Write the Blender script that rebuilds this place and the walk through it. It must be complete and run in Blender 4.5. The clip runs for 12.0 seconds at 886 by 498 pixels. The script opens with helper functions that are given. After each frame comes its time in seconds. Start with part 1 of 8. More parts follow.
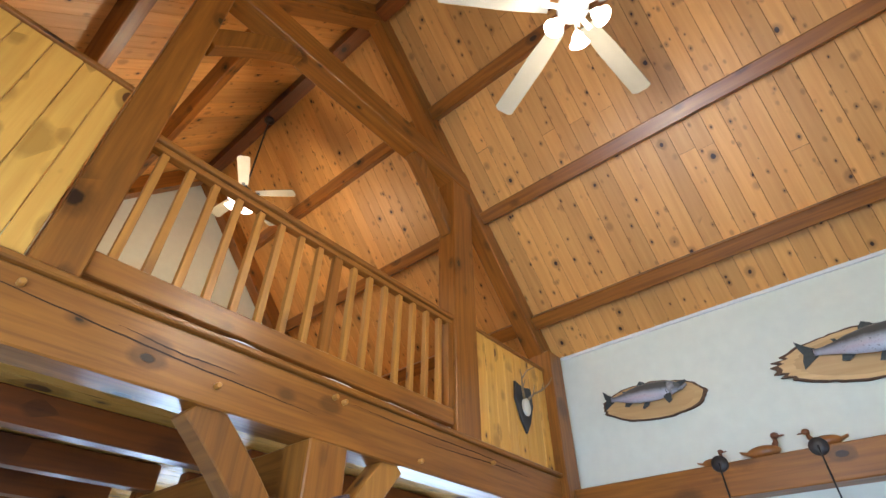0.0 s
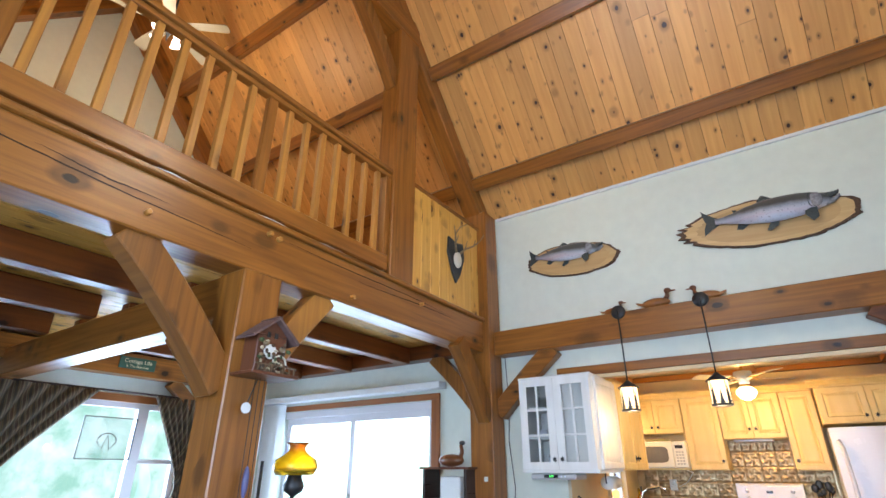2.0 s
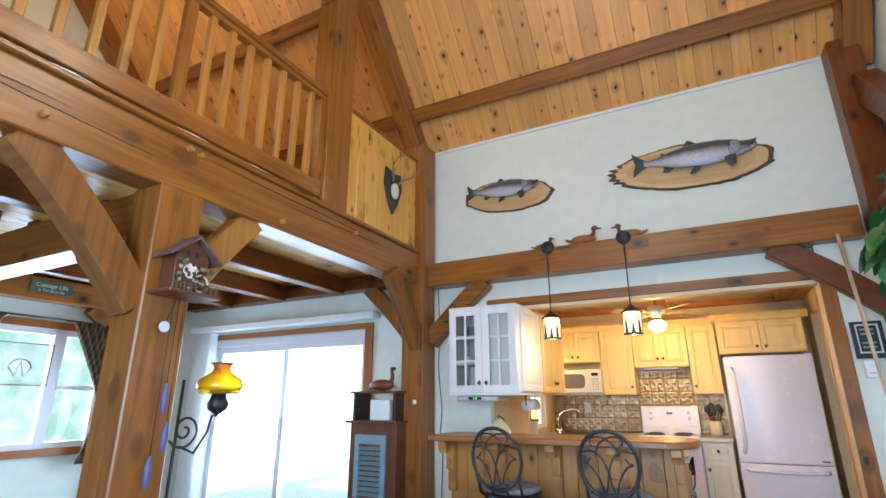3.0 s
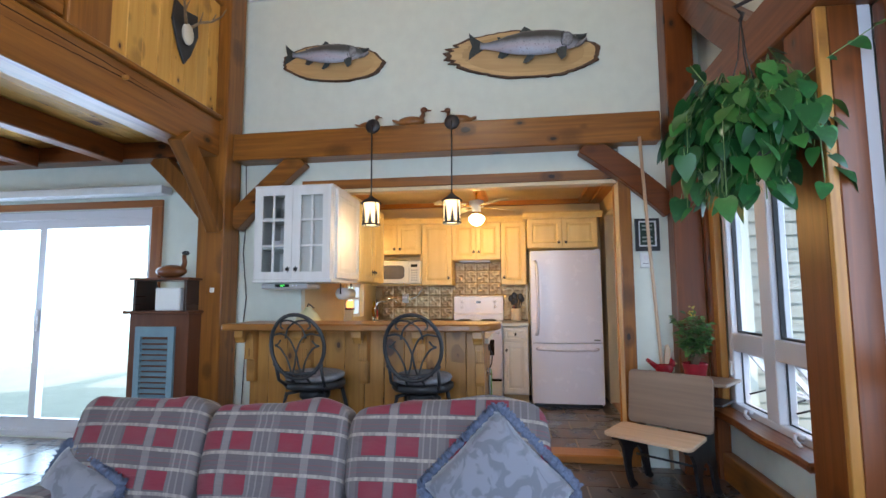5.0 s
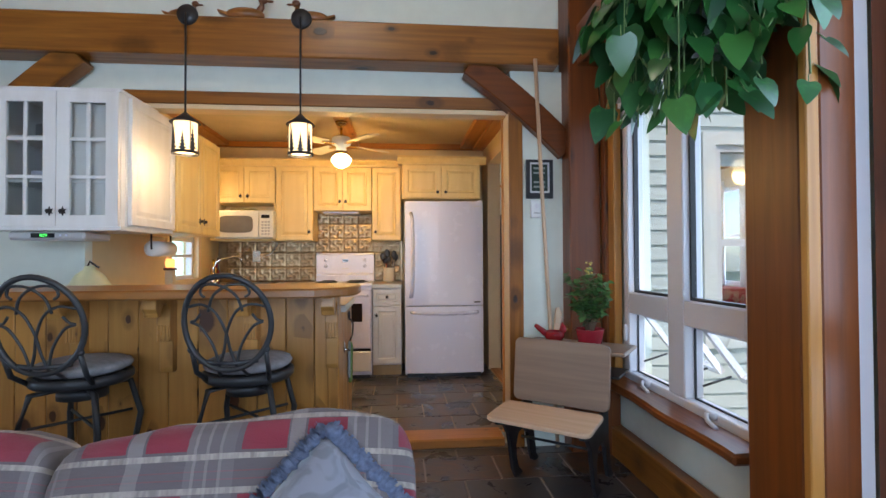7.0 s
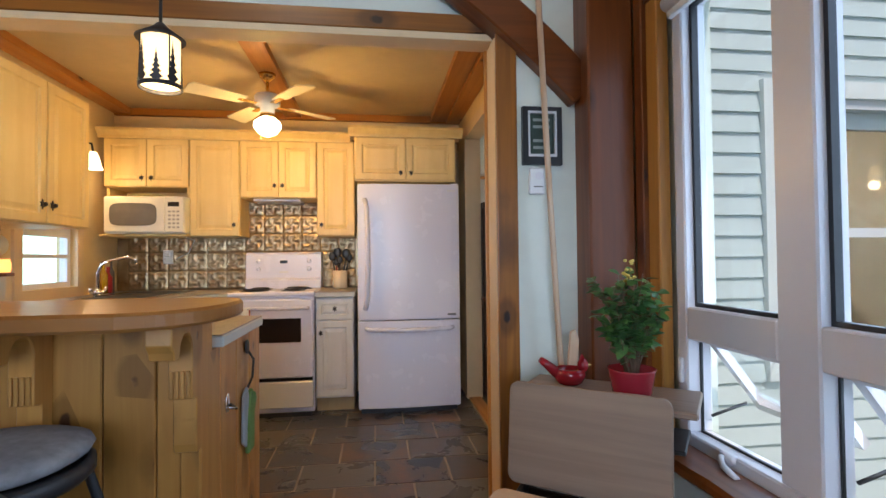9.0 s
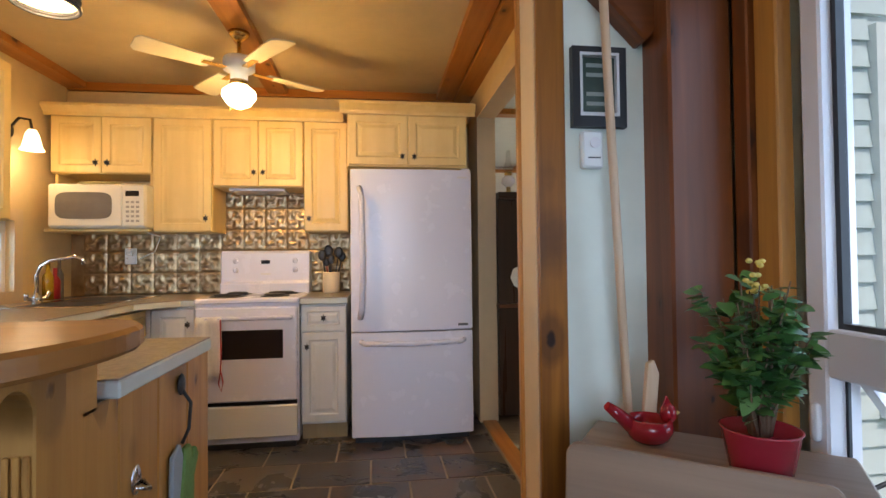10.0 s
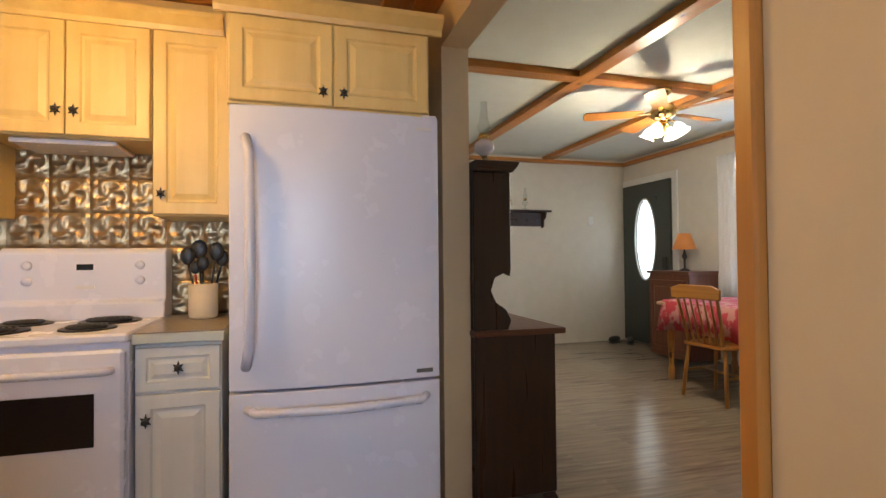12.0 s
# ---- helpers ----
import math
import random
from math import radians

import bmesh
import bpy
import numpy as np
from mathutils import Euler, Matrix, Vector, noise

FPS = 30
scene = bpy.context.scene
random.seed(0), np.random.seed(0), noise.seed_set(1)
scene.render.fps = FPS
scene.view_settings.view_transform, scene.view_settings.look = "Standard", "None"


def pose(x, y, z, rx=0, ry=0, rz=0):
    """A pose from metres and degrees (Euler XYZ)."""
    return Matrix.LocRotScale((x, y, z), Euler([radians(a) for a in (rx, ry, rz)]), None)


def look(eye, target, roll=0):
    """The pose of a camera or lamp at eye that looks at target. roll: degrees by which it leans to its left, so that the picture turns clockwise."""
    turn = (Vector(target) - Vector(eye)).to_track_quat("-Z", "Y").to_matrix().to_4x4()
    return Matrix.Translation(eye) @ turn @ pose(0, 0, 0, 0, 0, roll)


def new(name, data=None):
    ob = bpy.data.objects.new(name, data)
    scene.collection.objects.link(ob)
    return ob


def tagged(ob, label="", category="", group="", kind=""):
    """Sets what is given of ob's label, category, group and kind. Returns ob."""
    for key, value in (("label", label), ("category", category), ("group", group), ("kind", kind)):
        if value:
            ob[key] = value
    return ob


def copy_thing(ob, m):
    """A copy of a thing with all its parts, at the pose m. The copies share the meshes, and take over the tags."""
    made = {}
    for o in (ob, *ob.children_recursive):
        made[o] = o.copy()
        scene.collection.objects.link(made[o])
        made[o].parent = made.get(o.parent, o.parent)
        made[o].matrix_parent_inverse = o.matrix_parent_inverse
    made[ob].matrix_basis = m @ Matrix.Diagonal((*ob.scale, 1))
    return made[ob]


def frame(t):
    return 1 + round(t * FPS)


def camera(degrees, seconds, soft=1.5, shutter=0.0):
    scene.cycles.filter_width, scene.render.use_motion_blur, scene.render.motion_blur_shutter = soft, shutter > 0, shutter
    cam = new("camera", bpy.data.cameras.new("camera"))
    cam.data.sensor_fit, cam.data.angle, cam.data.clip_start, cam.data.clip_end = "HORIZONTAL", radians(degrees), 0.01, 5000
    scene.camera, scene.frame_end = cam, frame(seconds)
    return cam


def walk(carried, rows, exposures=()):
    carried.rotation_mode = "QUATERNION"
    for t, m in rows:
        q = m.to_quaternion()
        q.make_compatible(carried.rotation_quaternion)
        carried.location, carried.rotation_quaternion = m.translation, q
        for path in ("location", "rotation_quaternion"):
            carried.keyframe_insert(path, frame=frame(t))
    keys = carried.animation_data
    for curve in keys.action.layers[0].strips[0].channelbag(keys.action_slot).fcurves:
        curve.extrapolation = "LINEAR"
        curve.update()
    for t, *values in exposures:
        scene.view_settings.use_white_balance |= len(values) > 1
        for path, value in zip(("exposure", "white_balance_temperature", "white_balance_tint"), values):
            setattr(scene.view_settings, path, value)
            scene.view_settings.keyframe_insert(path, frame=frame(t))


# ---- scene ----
cam = camera(83.4, 12.0)
PATH = [
    (0, (1.513, 1.079, 1.522), (0.497, 2.264, 2.772), -0.0),
    (0.5, (1.514, 1.097, 1.479), (0.463, 2.351, 2.629), -0.0),
    (1, (1.543, 1.103, 1.44), (0.477, 2.437, 2.481), -0.0),
    (1.5, (1.571, 1.118, 1.396), (0.514, 2.542, 2.322), -0.0),
    (2, (1.622, 1.132, 1.35), (0.593, 2.643, 2.16), 0.1),
    (2.5, (1.641, 1.153, 1.312), (0.672, 2.757, 2.009), -0.1),
    (3, (1.674, 1.199, 1.277), (0.792, 2.896, 1.862), -0.1),
    (3.5, (1.682, 1.278, 1.246), (0.928, 3.068, 1.723), -0.2),
    (5.5, (1.683, 1.769, 1.193), (1.524, 3.759, 1.309), -0.3),
    (6, (1.722, 1.959, 1.177), (1.673, 3.958, 1.235), -0.4),
    (6.5, (1.743, 2.18, 1.185), (1.802, 4.178, 1.216), -0.3),
    (7, (1.756, 2.437, 1.173), (1.937, 4.428, 1.204), -0.3),
    (8, (1.885, 2.975, 1.158), (2.110, 4.961, 1.194), -0.4),
    (9, (1.957, 3.526, 1.146), (2.226, 5.507, 1.187), -0.6),
    (9.5, (1.992, 3.822, 1.149), (2.262, 5.803, 1.192), -0.5),
    (10, (1.986, 4.128, 1.146), (2.25, 6.11, 1.186), -0.6),
    (10.5, (1.974, 4.451, 1.116), (2.239, 6.432, 1.169), -0.6),
    (11, (1.989, 4.779, 1.143), (2.32, 6.751, 1.183), -0.4),
    (11.5, (2.012, 5.073, 1.15), (2.443, 7.026, 1.189), -0.5),
    (12, (2.054, 5.386, 1.16), (2.618, 7.305, 1.199), -0.5),
]
EXPO = (1.12, 1.12, 0.66, 0.68, 0.58)
walk(cam, [(t, look(eye, target, roll)) for t, eye, target, roll in PATH],
     exposures=[(0.0, EXPO[0]), (3.5, EXPO[1]), (5.5, EXPO[2]), (9.0, EXPO[3]), (12.0, EXPO[4])])

# ---- world, sun, large lights ----
SUN_EL, SUN_AZ = radians(54), radians(170)
world = bpy.data.worlds.new("sky")
scene.world = world
world.use_nodes = True
wn = world.node_tree
sky = wn.nodes.new("ShaderNodeTexSky")
sky.sky_type, sky.sun_disc, sky.sun_elevation, sky.sun_rotation = "NISHITA", False, SUN_EL, SUN_AZ
wn.nodes["Background"].inputs[1].default_value = 0.135
wn.links.new(sky.outputs[0], wn.nodes["Background"].inputs[0])
sun = new("sun", bpy.data.lights.new("sun", "SUN"))
sun.data.energy, sun.data.angle, sun.data.color = 1.5, radians(0.6), (1.0, 0.93, 0.84)
sun.matrix_world = look((0, 0, 0), (-math.sin(SUN_AZ) * math.cos(SUN_EL), -math.cos(SUN_AZ) * math.cos(SUN_EL), -math.sin(SUN_EL)))


def area(name, eye, target, w, h, power, color):
    ob = new(name, bpy.data.lights.new(name, "AREA"))
    ob.data.shape, ob.data.size, ob.data.size_y = "RECTANGLE", w, h
    ob.data.energy, ob.data.color = power, color
    ob.matrix_world = look(eye, target)
    return ob


def bulb(name, place, power, color, radius=0.04):
    ob = new(name, bpy.data.lights.new(name, "POINT"))
    ob.data.energy, ob.data.color, ob.data.shadow_soft_size = power, color, radius
    ob.location = place
    return ob


DAY = (0.52, 0.70, 1.0)
WARM = (1.0, 0.72, 0.42)
area("window_light_big_a", (3.35, 4.74, 1.35), (0, 4.5, 1.2), 1.05, 1.6, 9, DAY)
area("window_light_big_b", (3.35, 3.0, 1.35), (0, 3.0, 1.2), 1.2, 1.6, 27, DAY)
area("window_light_big_c", (3.35, 1.2, 1.35), (0, 1.2, 1.4), 1.2, 1.6, 27, DAY)
# South lamp is an added fill, shining through an unseen opening
area("added_fill_south", (1.2, -0.75, 1.6), (1.2, 3, 1.8), 2.6, 1.9, 104, DAY)
area("window_light_door", (-2.8, 5.95, 1.05), (-2.8, 3, 1.0), 2.3, 1.9, 70, DAY)
area("window_light_bay", (-4.95, 3.6, 1.3), (-2, 3.4, 1.2), 2.0, 1.2, 75, DAY)
area("window_light_dining", (6.75, 8.6, 1.4), (4, 8.6, 1.2), 1.3, 1.3, 48, DAY)
area("window_light_sink", (-0.42, 6.95, 1.2), (1, 6.95, 1.0), 0.45, 0.4, 2.1, DAY)
bulb("bulb_kitchen", (1.26, 6.90, 1.93), 15.5, (1.0, 0.58, 0.17), 0.08)
for x in (0.52, 1.18):
    bulb("bulb_pendant", (x, 5.46, 1.74), 2.6, WARM, 0.05)
bulb("bulb_wall_lamp", (-0.01, 7.33, 1.76), 2.2, WARM, 0.04)
bulb("bulb_great_room", (1.17, 2.70, 3.86), 34, (1.0, 0.88, 0.70), 0.12)
bulb("bulb_loft", (-2.95, 2.70, 4.95), 26, (1.0, 0.80, 0.54), 0.12)
bulb("bulb_dining", (4.80, 8.65, 1.85), 35, (1.0, 0.82, 0.58), 0.08)

# ---- materials ----
def base_mat(name, color, rough=0.6, metal=0.0):
    m = bpy.data.materials.new(name)
    m.use_nodes = True
    b = m.node_tree.nodes["Principled BSDF"]
    b.inputs["Base Color"].default_value = (*color, 1)
    b.inputs["Roughness"].default_value, b.inputs["Metallic"].default_value = rough, metal
    return m, m.node_tree, b


def mixed(nt, fac, a, b):
    n = nt.nodes.new("ShaderNodeMix")
    n.data_type = "RGBA"
    for sock, v in ((n.inputs[0], fac), (n.inputs[6], a), (n.inputs[7], b)):
        if isinstance(v, (tuple, list)):
            sock.default_value = (*v, 1)
        elif isinstance(v, float):
            sock.default_value = v
        else:
            nt.links.new(v, sock)
    return n.outputs[2]


def ramp(nt, fac, lo, hi):
    n = nt.nodes.new("ShaderNodeMapRange")
    n.inputs[1].default_value, n.inputs[2].default_value = lo, hi
    nt.links.new(fac, n.inputs[0])
    return n.outputs[0]


def maths(nt, op, a, b=0.0):
    n = nt.nodes.new("ShaderNodeMath")
    n.operation = op
    for sock, v in ((n.inputs[0], a), (n.inputs[1], b)):
        if isinstance(v, (int, float)):
            sock.default_value = v
        else:
            nt.links.new(v, sock)
    return n.outputs[0]


def coords(nt, kind="Object", scale=(1, 1, 1)):
    tc = nt.nodes.new("ShaderNodeTexCoord")
    mp = nt.nodes.new("ShaderNodeMapping")
    mp.inputs["Scale"].default_value = scale
    nt.links.new(tc.outputs[kind], mp.inputs[0])
    return mp.outputs[0]


def noise_tex(nt, vec, scale, detail=4.0, rough=0.55, distort=0.0):
    n = nt.nodes.new("ShaderNodeTexNoise")
    n.inputs["Scale"].default_value, n.inputs["Detail"].default_value = scale, detail
    n.inputs["Roughness"].default_value, n.inputs["Distortion"].default_value = rough, distort
    nt.links.new(vec, n.inputs["Vector"])
    return n.outputs[0]


def bumped(nt, b, height, strength=0.2, dist=0.01):
    n = nt.nodes.new("ShaderNodeBump")
    n.inputs["Strength"].default_value, n.inputs["Distance"].default_value = strength, dist
    nt.links.new(height, n.inputs["Height"])
    nt.links.new(n.outputs[0], b.inputs["Normal"])


def wood(name, light, dark, knot, rough=0.45, knots=2.6, knot_size=0.10, tone=0.25, stain=0.0):
    """Wood whose grain runs along u of the UV map, in metres; each piece has its own shift in it."""
    m, nt, b = base_mat(name, light, rough)
    uv = nt.nodes.new("ShaderNodeUVMap")
    uv.uv_map = "grain"
    def mapped(sx, sy):
        mp = nt.nodes.new("ShaderNodeMapping")
        mp.inputs["Scale"].default_value = (sx, sy, 1)
        nt.links.new(uv.outputs[0], mp.inputs[0])
        return mp.outputs[0]
    # knots: big ones, and many small ones
    wob = maths(nt, "MULTIPLY", maths(nt, "SUBTRACT", noise_tex(nt, mapped(38, 38), 1.0, 2), 0.5), 0.07)
    def knot_layer(sx, sy, big, lo):
        vo = nt.nodes.new("ShaderNodeTexVoronoi")
        vo.inputs["Scale"].default_value = 1.0
        nt.links.new(mapped(sx, sy), vo.inputs["Vector"])
        red = nt.nodes.new("ShaderNodeSeparateColor")
        nt.links.new(vo.outputs["Color"], red.inputs[0])
        kd = maths(nt, "ADD", vo.outputs["Distance"], wob)
        size = maths(nt, "MULTIPLY", ramp(nt, red.outputs[0], lo, 1.0), big)
        return (ramp(nt, maths(nt, "SUBTRACT", size, kd), 0.0, 0.035),
                ramp(nt, maths(nt, "SUBTRACT", maths(nt, "MULTIPLY", size, 2.4), kd), 0.0, 0.14))
    c1, h1 = knot_layer(knots, knots * 1.3, knot_size, 0.25)
    c2, h2 = knot_layer(knots * 1.9, knots * 3.2, knot_size * 1.15, 0.35)
    core, halo = maths(nt, "MAXIMUM", c1, c2), maths(nt, "MAXIMUM", h1, h2)
    grain = noise_tex(nt, mapped(1.3, 26), 1.0, 5, 0.55, 0.5)
    ring = noise_tex(nt, mapped(0.5, 7), 1.0, 3, 0.5, 1.2)
    wide = noise_tex(nt, mapped(0.7, 1.1), 1.0, 2)
    oi = nt.nodes.new("ShaderNodeNewGeometry")
    c = mixed(nt, ramp(nt, grain, 0.28, 0.85), light, dark)
    c = mixed(nt, maths(nt, "MULTIPLY", ramp(nt, ring, 0.45, 0.75), 0.38), c, dark)
    c = mixed(nt, maths(nt, "MULTIPLY", halo, 0.6), c, tuple(0.5 * d for d in dark))
    hsv = nt.nodes.new("ShaderNodeHueSaturation")
    val = maths(nt, "ADD", 1.0 - tone / 2, maths(nt, "MULTIPLY", oi.outputs["Random Per Island"], tone))
    nt.links.new(maths(nt, "MULTIPLY", val, maths(nt, "ADD", 0.82, maths(nt, "MULTIPLY", wide, 0.36))), hsv.inputs["Value"])
    nt.links.new(c, hsv.inputs["Color"])
    c = mixed(nt, core, hsv.outputs[0], knot)
    nt.links.new(c, b.inputs["Base Color"])
    nt.links.new(maths(nt, "ADD", rough - 0.08, maths(nt, "MULTIPLY", grain, 0.2)), b.inputs["Roughness"])
    b.inputs["Specular IOR Level"].default_value = 0.5
    bumped(nt, b, maths(nt, "SUBTRACT", grain, maths(nt, "MULTIPLY", core, 0.8)), 0.25, 0.004)
    return m


def paint(name, color, rough=0.6, mottle=0.06, bump=0.06, scale=9.0):
    m, nt, b = base_mat(name, color, rough)
    v = coords(nt)
    n1, n2 = noise_tex(nt, v, scale, 3), noise_tex(nt, v, scale * 18, 2)
    c = mixed(nt, ramp(nt, n1, 0.3, 0.7), color, tuple(x * (1 - mottle) for x in color))
    nt.links.new(c, b.inputs["Base Color"])
    nt.links.new(maths(nt, "ADD", rough - 0.06, maths(nt, "MULTIPLY", n1, 0.12)), b.inputs["Roughness"])
    bumped(nt, b, n2, bump, 0.002)
    return m


def glow(name, color, strength):
    m, nt, b = base_mat(name, color, 0.4)
    b.inputs["Emission Color"].default_value = (*color, 1)
    b.inputs["Emission Strength"].default_value = strength
    return m


def glass(name, color=(1, 1, 1), rough=0.0):
    m, nt, b = base_mat(name, color, rough)
    b.inputs["Transmission Weight"].default_value, b.inputs["IOR"].default_value = 1.0, 1.45
    return m


def pane_mat(name, tint=(0.97, 0.99, 1.0)):
    m = bpy.data.materials.new(name)
    m.use_nodes = True
    nt = m.node_tree
    nt.nodes.remove(nt.nodes["Principled BSDF"])
    tr, gl, fr, mx = (nt.nodes.new(k) for k in ("ShaderNodeBsdfTransparent", "ShaderNodeBsdfGlossy", "ShaderNodeLayerWeight", "ShaderNodeMixShader"))
    tr.inputs[0].default_value, gl.inputs["Roughness"].default_value = (*tint, 1), 0.02
    nt.links.new(maths(nt, "ADD", 0.03, maths(nt, "MULTIPLY", maths(nt, "POWER", fr.outputs["Facing"], 4.0), 0.6)), mx.inputs[0])
    nt.links.new(tr.outputs[0], mx.inputs[1])
    nt.links.new(gl.outputs[0], mx.inputs[2])
    nt.links.new(mx.outputs[0], nt.nodes["Material Output"].inputs[0])
    return m


M = {}
M["ceil_pine"] = wood("ceiling_pine", (0.72, 0.375, 0.115), (0.55, 0.245, 0.062), (0.035, 0.011, 0.004), 0.42, 5.0, 0.155, 0.30)
M["panel_pine"] = wood("panel_pine", (0.74, 0.42, 0.095), (0.57, 0.27, 0.045), (0.10, 0.03, 0.008), 0.4, 2.9, 0.22, 0.16)
M["bar_pine"] = wood("bar_pine", (0.54, 0.26, 0.062), (0.37, 0.15, 0.030), (0.07, 0.022, 0.007), 0.35, 2.7, 0.22, 0.18)
M["timber"] = wood("timber", (0.36, 0.135, 0.022), (0.12, 0.038, 0.007), (0.018, 0.006, 0.003), 0.32, 2.1, 0.17, 0.36)
M["timber_red"] = wood("timber_red", (0.21, 0.055, 0.008), (0.085, 0.021, 0.004), (0.018, 0.006, 0.003), 0.34, 2.1, 0.17, 0.3)
M["timber_light"] = wood("timber_light", (0.50, 0.225, 0.038), (0.29, 0.11, 0.024), (0.06, 0.018, 0.006), 0.40, 1.5, 0.115, 0.18)
M["trim_wood"] = wood("trim_wood", (0.36, 0.125, 0.03), (0.21, 0.062, 0.015), (0.05, 0.013, 0.006), 0.33, 2.4, 0.08, 0.15)
M["strip_wood"] = wood("strip_wood", (0.52, 0.22, 0.045), (0.35, 0.125, 0.022), (0.07, 0.02, 0.007), 0.33, 2.4, 0.10, 0.15)
M["dark_wood"] = wood("dark_wood", (0.045, 0.020, 0.012), (0.018, 0.009, 0.006), (0.008, 0.005, 0.003), 0.28, 1.0, 0.03, 0.1)
M["cab_wood"] = wood("cab_wood", (0.16, 0.055, 0.025), (0.09, 0.03, 0.014), (0.03, 0.01, 0.006), 0.3, 1.2, 0.04, 0.1)
M["desk_wood"] = wood("desk_wood", (0.34, 0.235, 0.165), (0.21, 0.145, 0.105), (0.2, 0.12, 0.08), 0.4, 1.0, 0.03, 0.2)
M["seat_oak"] = wood("seat_oak", (0.60, 0.43, 0.29), (0.46, 0.31, 0.19), (0.2, 0.1, 0.05), 0.4, 1.0, 0.03, 0.2)
M["bar_top"] = wood("bar_top", (0.33, 0.135, 0.030), (0.23, 0.082, 0.018), (0.09, 0.03, 0.012), 0.24, 1.8, 0.06, 0.12)
for n_ in M["bar_top"].node_tree.nodes:
    if n_.bl_idname == "ShaderNodeBump":
        n_.inputs["Strength"].default_value = 0.03
nt_top = M["bar_top"].node_tree
top_rough = nt_top.nodes["Principled BSDF"].inputs["Roughness"]
nt_top.links.remove(top_rough.links[0])
top_rough.default_value = 0.30
M["white_wall"] = paint("white_wall", (0.72, 0.76, 0.67), 0.7)
M["cream_wall"] = paint("cream_wall", (0.70, 0.54, 0.29), 0.6)
M["beige_trim"] = paint("beige_trim", (0.68, 0.52, 0.32), 0.5)
M["kitchen_ceiling"] = paint("kitchen_ceiling", (0.62, 0.50, 0.31), 0.8, 0.08, 0.5, 6)
M["dining_wall"] = paint("dining_wall", (0.68, 0.66, 0.60), 0.6)
M["dining_ceiling"] = paint("dining_ceiling", (0.66, 0.70, 0.66), 0.8, 0.05, 0.6, 6)
M["white_paint"] = paint("white_paint", (0.78, 0.79, 0.78), 0.4)
M["vinyl"] = paint("vinyl_frame", (0.72, 0.70, 0.72), 0.35, 0.02)
M["siding"] = paint("siding", (0.60, 0.66, 0.66), 0.5, 0.03)
M["black_metal"] = paint("black_metal", (0.02, 0.02, 0.022), 0.4, 0.3)
M["iron"] = paint("wrought_iron", (0.028, 0.028, 0.03), 0.45, 0.3)
M["pane"] = pane_mat("window_pane")
M["clear_glass"] = pane_mat("clear_glass", (0.9, 0.92, 0.92))

# ---- mesh helpers ----
rng = random.Random(7)
AX = {"x": 0, "y": 1, "z": 2}


def grain_uv(bm, faces, along=0):
    """A UV map in metres whose u runs along the axis given; a random shift for the piece."""
    lay = bm.loops.layers.uv.get("grain") or bm.loops.layers.uv.new("grain")
    du, dv = rng.uniform(0, 60), rng.uniform(0, 60)
    for f in faces:
        n = f.normal
        big = max(range(3), key=lambda i: abs(n[i]))
        rest = [i for i in range(3) if i != big]
        a = along if along in rest else rest[0]
        b = [i for i in rest if i != a][0]
        for lp in f.loops:
            lp[lay].uv = (lp.vert.co[a] + du, lp.vert.co[b] + dv + 0.37 * big)


def box(x0, x1, y0, y1, z0, z1, along=None, bevel=0.0, bm=None):
    """A box, into bm or a new mesh; its grain runs along its longest side."""
    made = bmesh.new()
    size = (x1 - x0, y1 - y0, z1 - z0)
    bmesh.ops.create_cube(made, size=1.0, matrix=Matrix.Translation(((x0 + x1) / 2, (y0 + y1) / 2, (z0 + z1) / 2)) @ Matrix.Diagonal((*size, 1)))
    if bevel:
        bmesh.ops.bevel(made, geom=made.edges[:], offset=min(bevel, min(abs(v) for v in size) * 0.4), segments=1, affect="EDGES")
    made.normal_update()
    grain_uv(made, made.faces, AX[along] if along else max(range(3), key=lambda i: abs(size[i])))
    return merged(bm, made)


def merged(bm, made):
    if bm is None:
        return made
    mesh = bpy.data.meshes.new("tmp")
    made.to_mesh(mesh)
    made.free()
    bm.from_mesh(mesh)
    bpy.data.meshes.remove(mesh)
    return bm


def prism(points, d0, d1, plane="yz", bevel=0.0, bm=None, along=None):
    """A flat outline pushed through a depth; plane names the outline's axes."""
    a, b = AX[plane[0]], AX[plane[1]]
    c = 3 - a - b
    made = bmesh.new()
    vs = []
    for p in points:
        co = [0, 0, 0]
        co[a], co[b], co[c] = p[0], p[1], d0
        vs.append(made.verts.new(co))
    f = made.faces.new(vs)
    out = bmesh.ops.extrude_face_region(made, geom=[f])
    for v in out["geom"]:
        if isinstance(v, bmesh.types.BMVert):
            v.co[c] = d1
    bmesh.ops.recalc_face_normals(made, faces=made.faces[:])
    if bevel:
        bmesh.ops.bevel(made, geom=[e for e in made.edges if len(e.link_faces) == 2 and e.calc_face_angle(0) > 0.6], offset=bevel, segments=1, affect="EDGES")
    made.normal_update()
    ext = [max(p[i] for p in points) - min(p[i] for p in points) for i in (0, 1)]
    grain_uv(made, made.faces, AX[along] if along else (a if ext[0] > ext[1] else b))
    return merged(bm, made)


